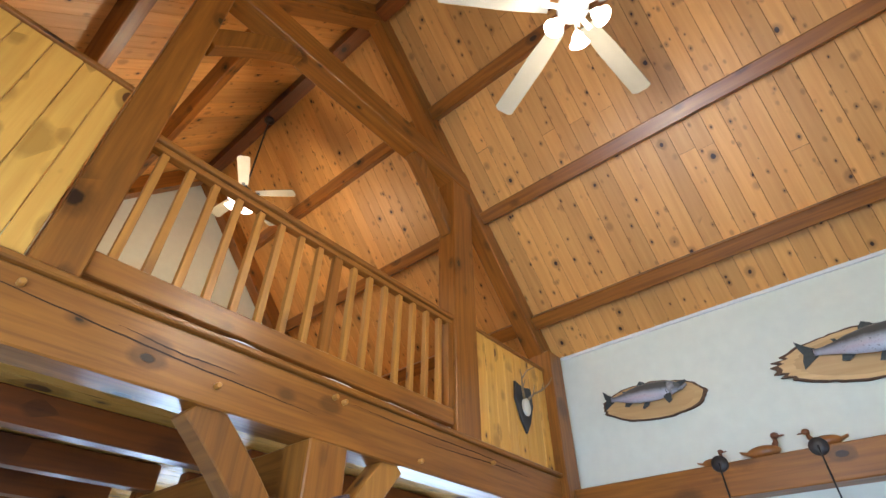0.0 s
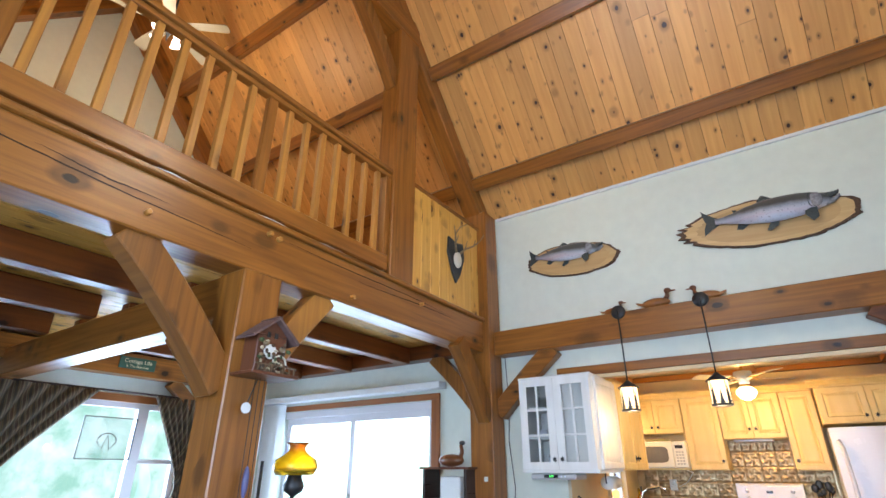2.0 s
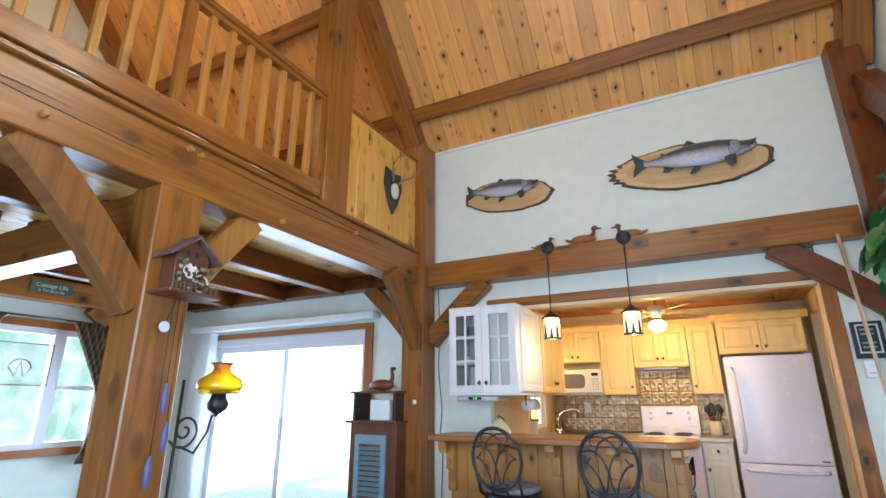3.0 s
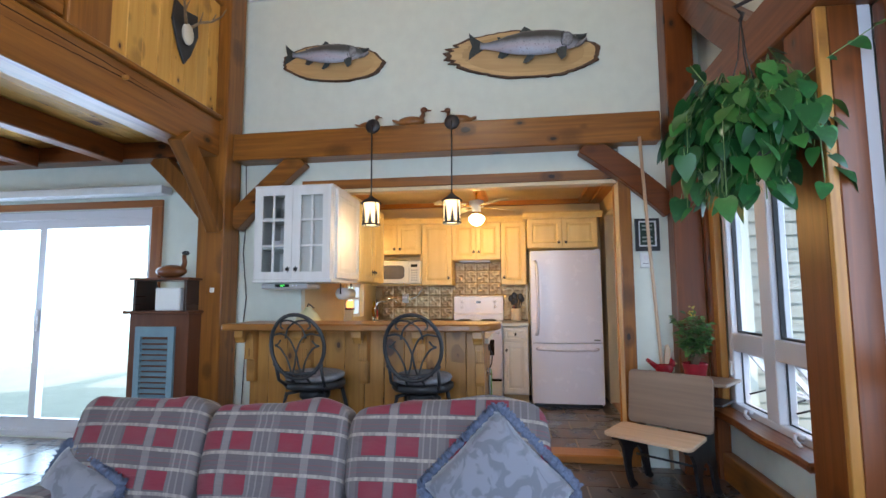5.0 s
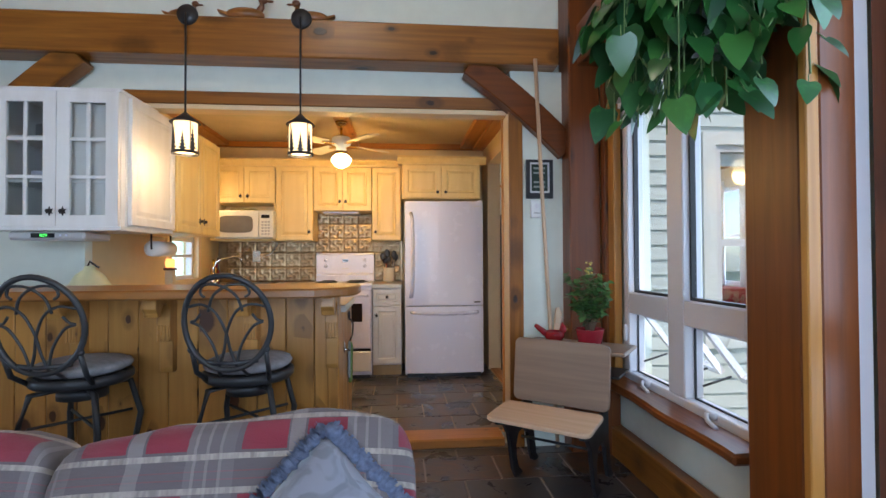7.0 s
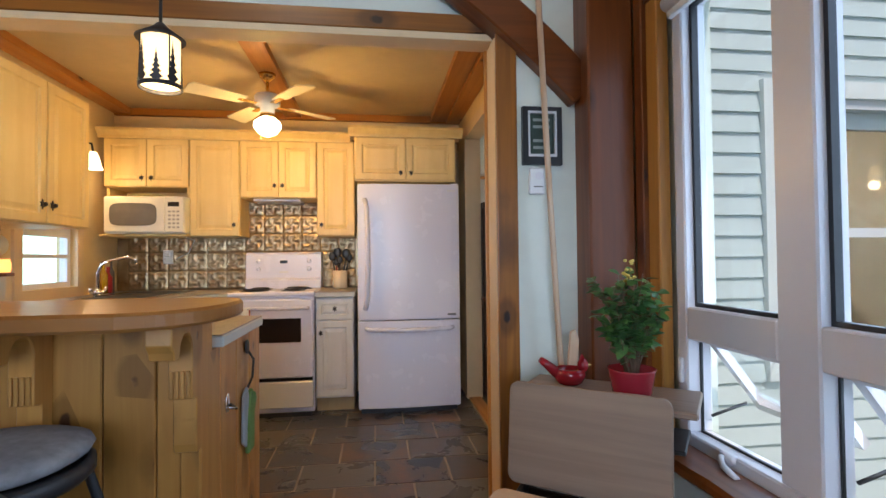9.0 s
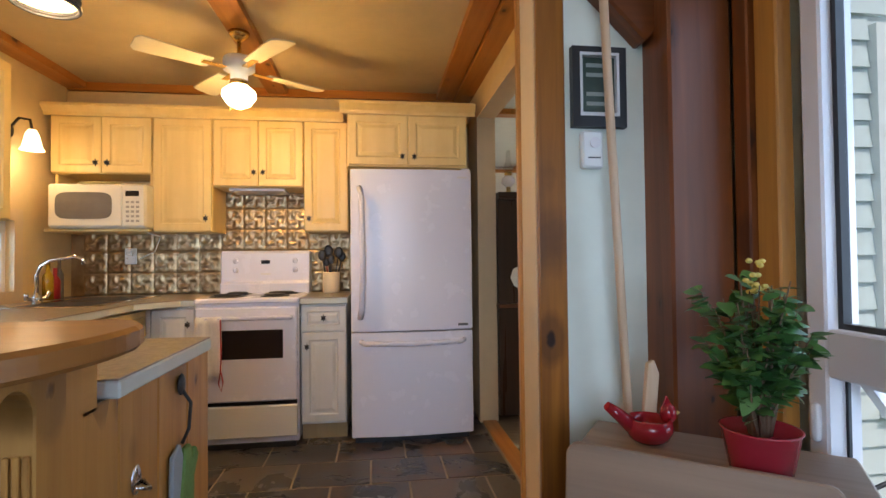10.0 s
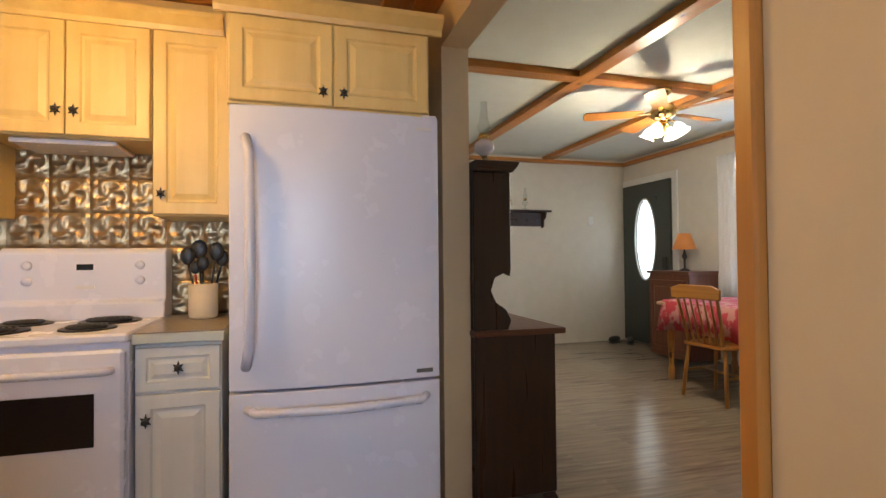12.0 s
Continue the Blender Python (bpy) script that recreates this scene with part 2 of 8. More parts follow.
def lathe(profile, segs=16, bm=None, center=(0, 0, 0), axis="z"):
    """A profile of (radius, height) turned about an axis."""
    made = bmesh.new()
    rings = []
    for r, h in profile:
        r = max(r, 0.0004)
        rings.append([made.verts.new((r * math.cos(2 * math.pi * k / segs), r * math.sin(2 * math.pi * k / segs), h)) for k in range(segs)])
    for r0, r1 in zip(rings, rings[1:]):
        for k in range(segs):
            made.faces.new((r0[k], r0[(k + 1) % segs], r1[(k + 1) % segs], r1[k])).smooth = True
    made.faces.new(rings[0][::-1])
    made.faces.new(rings[-1])
    m = {"z": Matrix(), "x": pose(0, 0, 0, 0, 90, 0), "y": pose(0, 0, 0, -90, 0, 0)}[axis]
    bmesh.ops.transform(made, matrix=Matrix.Translation(center) @ m, verts=made.verts)
    bmesh.ops.recalc_face_normals(made, faces=made.faces[:])
    made.normal_update()
    grain_uv(made, made.faces, 2)
    return merged(bm, made)


def tube(points, radius, segs=6, bm=None, closed=False, taper=None):
    """A round bar along a path."""
    made = bmesh.new()
    pts = [Vector(p) for p in points]
    n = len(pts)
    rings = []
    up = Vector((0.13, 0.21, 0.97))
    for i, p in enumerate(pts):
        a = pts[(i - 1) % n] if closed or i else p
        b = pts[(i + 1) % n] if closed or i < n - 1 else p
        t = (b - a).normalized()
        u = t.cross(up)
        u = u.normalized() if u.length > 1e-4 else Vector((1, 0, 0))
        w = t.cross(u)
        r = radius if taper is None else radius + (taper - radius) * i / max(1, n - 1)
        rings.append([made.verts.new(p + (u * math.cos(2 * math.pi * k / segs) + w * math.sin(2 * math.pi * k / segs)) * r) for k in range(segs)])
    pairs = list(zip(rings, rings[1:])) + ([(rings[-1], rings[0])] if closed else [])
    for r0, r1 in pairs:
        for k in range(segs):
            made.faces.new((r0[k], r0[(k + 1) % segs], r1[(k + 1) % segs], r1[k])).smooth = True
    if not closed:
        made.faces.new(rings[0][::-1])
        made.faces.new(rings[-1])
    bmesh.ops.recalc_face_normals(made, faces=made.faces[:])
    made.normal_update()
    grain_uv(made, made.faces, 2)
    return merged(bm, made)


def ellipsoid(center, radii, bm=None, segs=16, rings=10, power=1.0, turn=None):
    """A rounded body; a power under 1 squares it off."""
    made = bmesh.new()
    sgn = lambda v, p: math.copysign(abs(v) ** p, v)
    loops = []
    for i in range(1, rings):
        a = math.pi * i / rings - math.pi / 2
        loops.append([made.verts.new((radii[0] * sgn(math.cos(a), power) * sgn(math.cos(2 * math.pi * k / segs), power),
                                      radii[1] * sgn(math.cos(a), power) * sgn(math.sin(2 * math.pi * k / segs), power),
                                      radii[2] * sgn(math.sin(a), power))) for k in range(segs)])
    lo, hi = made.verts.new((0, 0, -radii[2])), made.verts.new((0, 0, radii[2]))
    for r0, r1 in zip(loops, loops[1:]):
        for k in range(segs):
            made.faces.new((r0[k], r0[(k + 1) % segs], r1[(k + 1) % segs], r1[k]))
    for k in range(segs):
        made.faces.new((lo, loops[0][(k + 1) % segs], loops[0][k]))
        made.faces.new((hi, loops[-1][k], loops[-1][(k + 1) % segs]))
    for f in made.faces:
        f.smooth = True
    bmesh.ops.transform(made, matrix=Matrix.Translation(center) @ (turn or Matrix()), verts=made.verts)
    made.normal_update()
    grain_uv(made, made.faces, 0)
    return merged(bm, made)


def finish(name, bm, material, parent=None, label="", at=None):
    mesh = bpy.data.meshes.new(name)
    bm.to_mesh(mesh)
    bm.free()
    mesh.materials.append(material)
    ob = new(name, mesh)
    if at is not None:
        ob.matrix_world = at
    if parent is not None:
        ob.parent = parent
    if label:
        ob["label"] = label
    return ob


def part(name, bm, material, parent, label=""):
    """One mesh under a thing or a part; its coordinates are the thing's own."""
    return finish(name, bm, material, parent, label)


def thing(name, place, label, category, group="", turn=0.0):
    ob = new(name)
    ob.empty_display_size = 0.1
    ob.matrix_world = pose(*place, 0, 0, turn)
    return tagged(ob, label, category, group)


def solid(name, bm, material, label, category, group="", kind="", at=None):
    return tagged(finish(name, bm, material, at=at), label, category, group, kind)


def structure(name, bm, material, label=""):
    return tagged(finish(name, bm, material), label, "", "", "structure")


def holed(axis, d0, d1, a0, a1, z0, z1, holes):
    """A wall slab: axis is the one it faces along, d0 to d1 its thickness; holes are (a0, a1, z0, z1)."""
    bm = bmesh.new()
    def slab(p, q, r, s):
        if q - p > 1e-4 and s - r > 1e-4:
            box(*((d0, d1, p, q) if axis == "x" else (p, q, d0, d1)), r, s, bm=bm)
    at = a0
    for h0, h1, hz0, hz1 in sorted(holes):
        slab(at, h0, z0, z1)
        slab(h0, h1, z0, hz0)
        slab(h0, h1, hz1, z1)
        at = h1
    slab(at, a1, z0, z1)
    return bm


def beam(name, p, q, wide, deep, material, label, category="beam", group="timber frame", bevel=0.008, at_up=(0, 0, 1)):
    """A timber from p to q (centre line), wide across and deep along its up."""
    p, q = Vector(p), Vector(q)
    way = (q - p).normalized()
    side = Vector(at_up).cross(way)
    side = side.normalized() if side.length > 1e-3 else Vector((0, 1, 0))
    up = way.cross(side)
    m = Matrix((way, side, up)).transposed().to_4x4()
    length = (q - p).length
    bm = box(0, length, -wide / 2, wide / 2, -deep / 2, deep / 2, along="x", bevel=bevel)
    return solid(name, bm, material, label, category, group, at=Matrix.Translation(p) @ m)


# ---- large structure ----
LF = -0.05          # living floor
BEAM_X = -0.80      # face of the loft beam
RIDGE_Y, EAVE_Y, EAVE_Z, SLOPE = 2.70, 5.68, 3.98, 1.13
SOUTH = 2 * RIDGE_Y - EAVE_Y
RIDGE_Z = EAVE_Z + SLOPE * (EAVE_Y - RIDGE_Y)
WEST, EAST = -4.75, 3.14
CEIL_K, CEIL_D = 2.42, 2.52
KX, KBACK = -0.16, 7.98       # kitchen's left and back walls
KR = 2.71                     # its right wall
DX1, DY1 = 6.5, 11.4


def roof_z(y):
    return EAVE_Z + SLOPE * (EAVE_Y - y) if y > RIDGE_Y else EAVE_Z + SLOPE * (y - SOUTH)


structure("wall_north", holed("y", 5.68, 5.755, WEST - 0.12, EAST + 0.12, LF - 0.3, EAVE_Z + 0.1,
                              [(-4.0, -1.6, LF, 2.03), (KX, 2.486, LF, 2.13)]), M["white_wall"])
structure("wall_east", holed("x", EAST, EAST + 0.14, SOUTH, 5.68, LF - 0.3, RIDGE_Z + 0.1,
                             [(4.18, 5.32, 0.44, 2.16), (2.35, 3.66, 0.44, 2.16), (0.55, 1.85, 0.44, 2.16)]), M["white_wall"])
# Opening in this unseen wall is added to let the south fill in
structure("wall_south", holed("y", SOUTH - 0.12, SOUTH, WEST - 0.12, EAST + 0.12, LF - 0.3, EAVE_Z + 0.1,
                              [(-0.1, 2.5, 0.5, 2.5)]), M["white_wall"])
structure("wall_west", holed("x", WEST - 0.12, WEST, SOUTH, 5.68, LF - 0.3, RIDGE_Z + 0.1,
                             [(2.45, 4.75, 0.80, 2.05)]), M["white_wall"])
structure("wall_kitchen_west", holed("x", KX - 0.12, KX, 5.755, KBACK, -0.3, CEIL_K + 0.1, [(6.82, 7.38, 0.98, 1.40)]), M["cream_wall"])
structure("wall_kitchen_back", box(KX - 0.12, KR + 0.10, KBACK, KBACK + 0.12, -0.3, CEIL_K + 0.1), M["cream_wall"])
structure("wall_kitchen_east", holed("x", KR, KR + 0.10, 5.755, KBACK, -0.3, CEIL_D + 0.1, [(5.97, 7.58, -0.02, 2.16)]), M["cream_wall"])
structure("ceiling_kitchen", box(KX, KR, 5.755, KBACK, CEIL_K, CEIL_K + 0.08), M["kitchen_ceiling"])
structure("wall_dining_south", holed("y", 5.90, 5.965, KR + 0.10, DX1 + 0.12, -0.4, CEIL_D + 0.35, [(4.02, 5.4, 0.55, 2.02)]), M["dining_wall"])
structure("wall_dining_east", holed("x", DX1, DX1 + 0.12, 6.02, DY1, -0.3, CEIL_D + 0.1, [(8.7, 9.7, 0.75, 2.15)]), M["dining_wall"])
structure("wall_dining_north", box(KR + 0.10, DX1, DY1, DY1 + 0.12, -0.3, CEIL_D + 0.1), M["dining_wall"])
structure("wall_dining_west", box(KR, KR + 0.10, KBACK + 0.12, DY1 + 0.12, -0.3, CEIL_D + 0.1), M["dining_wall"])
structure("ceiling_dining", box(KR + 0.10, DX1, 6.02, DY1, CEIL_D, CEIL_D + 0.08), M["dining_ceiling"])


def roof_boards(y_a, y_b):
    """Tongue-and-groove boards that run down the slope, laid side by side along x."""
    bm = bmesh.new()
    x = WEST
    n = 0
    while x < EAST:
        w = rng.choice((0.145, 0.15, 0.155))
        x1 = min(x + w - 0.002, EAST)
        cuts = sorted([0.0, 1.0] + ([rng.uniform(0.2, 0.8)] if rng.random() < 0.6 else []))
        for t0, t1 in zip(cuts, cuts[1:]):
            ya, yb = y_a + (y_b - y_a) * t0, y_a + (y_b - y_a) * t1 - (0.002 if t1 < 1 else 0) * (1 if y_b > y_a else -1)
            za, zb = roof_z(ya), roof_z(yb)
            lift = rng.uniform(0, 0.0025)
            made = bmesh.new()
            vs = []
            for xx, dz in ((x, 0.004), (x + 0.002, -lift), (x1 - 0.002, -lift), (x1, 0.004)):
                vs.append((made.verts.new((xx, ya, za + dz)), made.verts.new((xx, yb, zb + dz))))
            for (a, b), (c, d) in zip(vs, vs[1:]):
                made.faces.new((a, b, d, c))
            made.normal_update()
            lay = made.loops.layers.uv.new("grain")
            du, dv = rng.uniform(0, 60), rng.uniform(0, 60)
            for f in made.faces:
                for lp in f.loops:
                    lp[lay].uv = (lp.vert.co.y * 1.51 + du, lp.vert.co.x + dv)
            merged(bm, made)
        x += w
    return bm


structure("ceiling_slope_north", roof_boards(RIDGE_Y, EAVE_Y), M["ceil_pine"])
structure("ceiling_slope_south", roof_boards(RIDGE_Y, SOUTH), M["ceil_pine"])
for nm, ya, yb in (("roof_north", RIDGE_Y, EAVE_Y + 0.5), ("roof_south", RIDGE_Y, SOUTH - 0.5)):
    z_a = RIDGE_Z + 0.02
    z_b = RIDGE_Z + 0.02 - SLOPE * abs(yb - ya)
    structure(nm, prism([(ya, z_a), (yb, z_b), (yb, z_b + 0.12), (ya, z_a + 0.12)], WEST - 0.4, EAST + 0.4, "yz"), M["timber_red"])


def tongue_boards(x0, x1, y0, y1, z0, z1, width, along):
    """A deck of boards side by side."""
    bm = bmesh.new()
    a0, a1 = (x0, x1) if along == "y" else (y0, y1)
    a = a0
    while a < a1 - 0.01:
        b = min(a + width, a1)
        if along == "y":
            box(a, b - 0.003, y0, y1, z0, z1, along="y", bevel=0.003, bm=bm)
        else:
            box(x0, x1, a, b - 0.003, z0, z1, along="x", bevel=0.003, bm=bm)
        a = b
    return bm


structure("floor_loft", tongue_boards(WEST, BEAM_X - 0.03, SOUTH, 5.66, 2.60, 2.70, 0.14, "y"), M["panel_pine"])
structure("ground", box(-60, 60, -60, 60, -0.9, -0.8), paint("grass_ground", (0.10, 0.14, 0.05), 0.9, 0.5, 0.5, 0.6))
structure("floor_slab", box(WEST - 0.1, EAST + 0.1, SOUTH - 0.1, 5.74, LF - 0.3, LF - 0.004), paint("grout", (0.34, 0.31, 0.27), 0.9))
structure("floor_slab_kitchen", box(KX - 0.1, KR + 0.1, 5.74, KBACK, -0.3, -0.004), paint("grout_kitchen", (0.38, 0.32, 0.24), 0.9))
structure("floor_slab_dining", box(KR + 0.1, DX1, 5.9, DY1, -0.3, -0.004), paint("dining_floor_base", (0.27, 0.22, 0.17), 0.7))
structure("door_threshold", box(1.55, 2.44, 5.60, 5.80, LF, 0.012, along="x", bevel=0.01), M["strip_wood"], "varnished wooden threshold strip between two floors")

# timber frame
T, TR, TL = M["timber"], M["timber_red"], M["timber_light"]
KB = "stained square timber beam of the frame with checks"
beam("loft_beam", (BEAM_X - 0.10, SOUTH, 2.555), (BEAM_X - 0.10, 5.60, 2.555), 0.20, 0.31, T, "long brown timber beam carrying the loft, cracked lengthwise")
solid("beam_cap", box(-0.13, 0.03, SOUTH, 5.46, 0, 0.035, along="y", bevel=0.008), T, "thin dark wooden cap board along the loft edge", "trim board", at=pose(BEAM_X, 0, 2.712))
beam("kitchen_beam", (-0.73, 5.585, 2.50), (2.78, 5.585, 2.50), 0.19, 0.235, T, "brown timber beam above the kitchen opening with carved ducks on it")
beam("window_beam", (3.0, SOUTH, 2.50), (3.0, 5.46, 2.50), 0.24, 0.26, TR, "reddish timber beam above the tall side windows")
beam("corner_post", (-0.85, 5.52, LF), (-0.85, 5.52, EAVE_Z - 0.02), 0.24, 0.24, T, "square brown timber post at the wall corner", "post", at_up=(0, 1, 0))
beam("corner_post", (2.93, 5.56, LF), (2.93, 5.56, EAVE_Z - 0.02), 0.20, 0.20, TR, "dark red timber post beside the side window", "post", at_up=(0, 1, 0))
beam("centre_post", (BEAM_X - 0.10, 2.80, LF), (BEAM_X - 0.10, 2.80, 2.40), 0.24, 0.26, T, "thick square brown timber post under the loft beam", "post", at_up=(0, 1, 0))
beam("window_post", (2.970, 3.865, LF), (2.970, 3.865, 2.37), 0.15, 0.23, TR, "square timber post between two tall windows", "post", at_up=(0, 1, 0))
solid("post_board", box(2.934, 3.046, 3.722, 3.748, LF, 2.37, along="z", bevel=0.004), TR, "dark red board on the window post", "trim board")
solid("post_board", box(2.890, 2.932, 3.720, 3.748, LF, 2.37, along="z", bevel=0.004), TL, "pale knotty pine board beside the window post", "trim board")

structure("post_flashing", box(3.05, 3.10, 3.735, 3.90, LF, 2.37, bevel=0.003), M["vinyl"])
# Glowing backdrop planes beyond the glass; washed-out daylight is put in as emission
GLOW_BACKDROP, nt_h, b_h = base_mat("glowing_garden_backdrop", (0.06, 0.08, 0.05), 1.0)
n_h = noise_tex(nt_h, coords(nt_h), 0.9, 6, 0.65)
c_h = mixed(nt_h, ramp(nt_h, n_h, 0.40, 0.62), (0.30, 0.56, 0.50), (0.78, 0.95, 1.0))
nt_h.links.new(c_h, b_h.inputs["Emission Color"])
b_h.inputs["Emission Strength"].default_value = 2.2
structure("garden_backdrop", box(-16, 3.0, 13.0, 13.05, -0.8, 9), GLOW_BACKDROP)
GLOW_BACKDROP_W = GLOW_BACKDROP.copy()
GLOW_BACKDROP_W.name = "leafy_garden_haze"
GLOW_BACKDROP_W.node_tree.nodes["Principled BSDF"].inputs["Emission Strength"].default_value = 0.6
structure("garden_backdrop", box(-16.05, -16, -8, 13.0, -0.8, 9), GLOW_BACKDROP_W)
# Pale slab added outside the door, its colour standing for glare-lit ground
structure("patio", box(-9, -0.35, 5.78, 12.9, -0.30, -0.22), paint("glare_ground_slab", (0.62, 0.62, 0.60), 0.8, 0.12, 0.2, 3))

# ---- roof and loft timbers ----
def rafter(x, side):
    y0, y1 = (EAVE_Y - 0.02, RIDGE_Y)
    drop = 0.19
    p = (x, y0, roof_z(y0) - drop)
    q = (x, y1, roof_z(y1) - drop)
    if side < 0:
        p, q = (x, 2 * RIDGE_Y - p[1], p[2]), (x, 2 * RIDGE_Y - q[1], q[2])
    beam("rafter", p, q, 0.19, 0.22, T, "long sloping timber rafter under the pine roof boards", "rafter")


for x in (BEAM_X - 0.10, WEST + 0.12, 3.02):
    rafter(x, 1)
    rafter(x, -1)
for y, side in ((5.33, 1), (4.49, 1), (3.62, 1), (5.33, -1), (4.49, -1), (3.62, -1)):
    z = roof_z(y) - 0.09
    yy = y if side > 0 else 2 * RIDGE_Y - y
    beam("purlin", (WEST, yy, z), (BEAM_X - 0.2, yy, z), 0.14, 0.16, T, "reddish roof purlin under knotty pine boards", "purlin", at_up=(0, SLOPE * side, 1))
    beam("purlin", (BEAM_X - 0.005, yy, z), (2.92, yy, z), 0.14, 0.16, T, "reddish roof purlin under knotty pine boards", "purlin", at_up=(0, SLOPE * side, 1))
beam("ridge_beam", (WEST, RIDGE_Y, RIDGE_Z - 0.16), (EAST, RIDGE_Y, RIDGE_Z - 0.16), 0.16, 0.26, TR, "dark reddish ridge beam at the roof's peak")

beam("loft_post", (-0.90, 4.09, 2.745), (-0.90, 4.09, 5.42), 0.20, 0.30, T, "tall square timber post at the end of the loft railing", "post", at_up=(0, 1, 0))
beam("loft_post", (-0.90, 1.29, 2.745), (-0.90, 1.29, 5.42), 0.20, 0.20, T, "tall square timber post beside the panelled loft wall", "post", at_up=(0, 1, 0))
beam("collar_tie", (-0.90, 1.15, 5.56), (-0.90, 4.25, 5.56), 0.20, 0.28, T, "horizontal timber collar tie high under the roof", "beam")


def brace(name, plane, head, foot, thick0, thick1, wide=0.17, bend=0.06, material=None, label="curved timber knee brace between post and beam"):
    """A knee brace with a slight bow; head meets the beam, foot the post, both at the middle of its width."""
    h, f = Vector(head), Vector(foot)
    d = (f - h).normalized()
    n = Vector((-d.y, d.x))
    if n.y > 0:
        n = -n
    mid = (h + f) / 2 - n * bend
    steps = [i / 8 for i in range(9)]
    curve = [h * (1 - t) ** 2 + mid * 2 * t * (1 - t) + f * t ** 2 for t in steps]
    norms = []
    for i, p in enumerate(curve):
        a, b = curve[max(0, i - 1)], curve[min(8, i + 1)]
        t = (b - a).normalized()
        norms.append(Vector((-t.y, t.x)))
    pts = [c + m * wide / 2 for c, m in zip(curve, norms)] + [c - m * wide / 2 for c, m in reversed(list(zip(curve, norms)))]
    bm = prism([tuple(p) for p in pts], thick0, thick1, plane, 0.007)
    solid(name, bm, material or T, label, "brace", "timber frame")


brace("knee_brace", "yz", (2.06, 2.42), (2.70, 1.74), -0.97, -0.83)
brace("knee_brace", "yz", (3.36, 2.42), (2.92, 1.86), -0.97, -0.83, 0.16, 0.02, TL)
brace("knee_brace", "yz", (4.90, 2.42), (5.42, 1.78), -0.86, -0.74, 0.15, 0.04)
brace("knee_brace", "xz", (-1.50, 2.46), (-0.88, 1.80), 5.52, 5.62, 0.15, 0.04)
brace("knee_brace", "xz", (-0.14, 2.40), (-0.75, 1.84), 5.53, 5.65, 0.16, 0.02)
brace("knee_brace", "xz", (2.22, 2.40), (2.86, 1.86), 5.53, 5.65, 0.16, 0.04, TR)
brace("collar_brace", "yz", (3.42, 5.44), (3.99, 4.72), -0.96, -0.84, 0.15, 0.05)
brace("collar_brace", "yz", (1.98, 5.44), (1.36, 4.78), -0.96, -0.84, 0.15, 0.05)
brace("gable_brace", "yz", (4.45, 2.60), (5.50, 3.55), 2.93, 3.08, 0.20, -0.05, TR, "dark red timber brace above the beam over the windows")

# under the loft
beam("cross_beam", (-4.6, 2.80, 2.28), (-1.02, 2.80, 2.28), 0.20, 0.26, T, "timber cross beam under the loft running to the outer wall")
beam("wall_beam", (-4.62, SOUTH, 2.44), (-4.62, 5.5, 2.44), 0.20, 0.24, T, "timber beam along the top of the outer wall with a small sign")
beam("wall_beam", (-4.5, 5.585, 2.52), (-0.92, 5.585, 2.52), 0.17, 0.15, TR, "timber beam over the sliding door")
for x in (-1.85, -2.72, -3.6):
    for y0, y1 in ((SOUTH + 0.05, 2.70), (2.90, 5.5)):
        beam("floor_joist", (x, y0, 2.50), (x, y1, 2.50), 0.12, 0.18, TR, "brown timber joist under the loft boards", "joist")
for y in (0.4, 2.30, 4.95):
    beam("outer_post", (-4.62, y, LF), (-4.62, y, 2.32), 0.18, 0.18, T, "square timber post beside the curtained window", "post", at_up=(0, 1, 0))
brace("knee_brace", "yz", (2.95, 2.32), (2.38, 1.80), -4.68, -4.56, 0.14, 0.03)
brace("knee_brace", "yz", (4.40, 2.32), (4.88, 1.90), -4.68, -4.56, 0.14, 0.03)
brace("knee_brace", "xz", (-1.60, 2.16), (-1.05, 1.70), 2.74, 2.86, 0.15, 0.03)


def peg(x, y, z, r=0.016, out=0.035):
    solid("wooden_peg", lathe([(r * 0.8, -0.02), (r, 0), (r, out - 0.006), (r * 0.7, out)], 10, axis="x"), TL, "round pale wooden peg driven through the timber joint", "peg", "pegs in the frame", at=pose(x, y, z))


for y, z in ((1.22, 2.64), (2.10, 2.50), (2.80, 2.66), (2.87, 2.65), (3.54, 2.46), (4.35, 2.62)):
    peg(BEAM_X, y, z)


def cracks():
    """Long drying checks in the loft beam's face."""
    bm = bmesh.new()
    r2 = random.Random(3)
    for y0, y1, z0, z1 in ((0.9, 2.7, 2.63, 2.52), (1.6, 2.2, 2.615, 2.585), (2.95, 4.7, 2.66, 2.64), (3.6, 4.9, 2.60, 2.62), (0.0, 1.1, 2.56, 2.63)):
        n = 24
        top, low = [], []
        for i in range(n + 1):
            t = i / n
            w = 0.0035 * math.sin(math.pi * t) + 0.0006
            z = z0 + (z1 - z0) * t + 0.006 * math.sin(7 * t + y0) + r2.uniform(-0.002, 0.002)
            top.append(bm.verts.new((BEAM_X + 0.0012, y0 + (y1 - y0) * t, z + w)))
            low.append(bm.verts.new((BEAM_X + 0.0012, y0 + (y1 - y0) * t, z - w)))
        for i in range(n):
            bm.faces.new((low[i], low[i + 1], top[i + 1], top[i]))
    return bm


solid("drying_crack", cracks(), paint("crack_dark", (0.03, 0.012, 0.006), 0.9), "long dark drying cracks in the loft beam", "crack", kind="stuff")

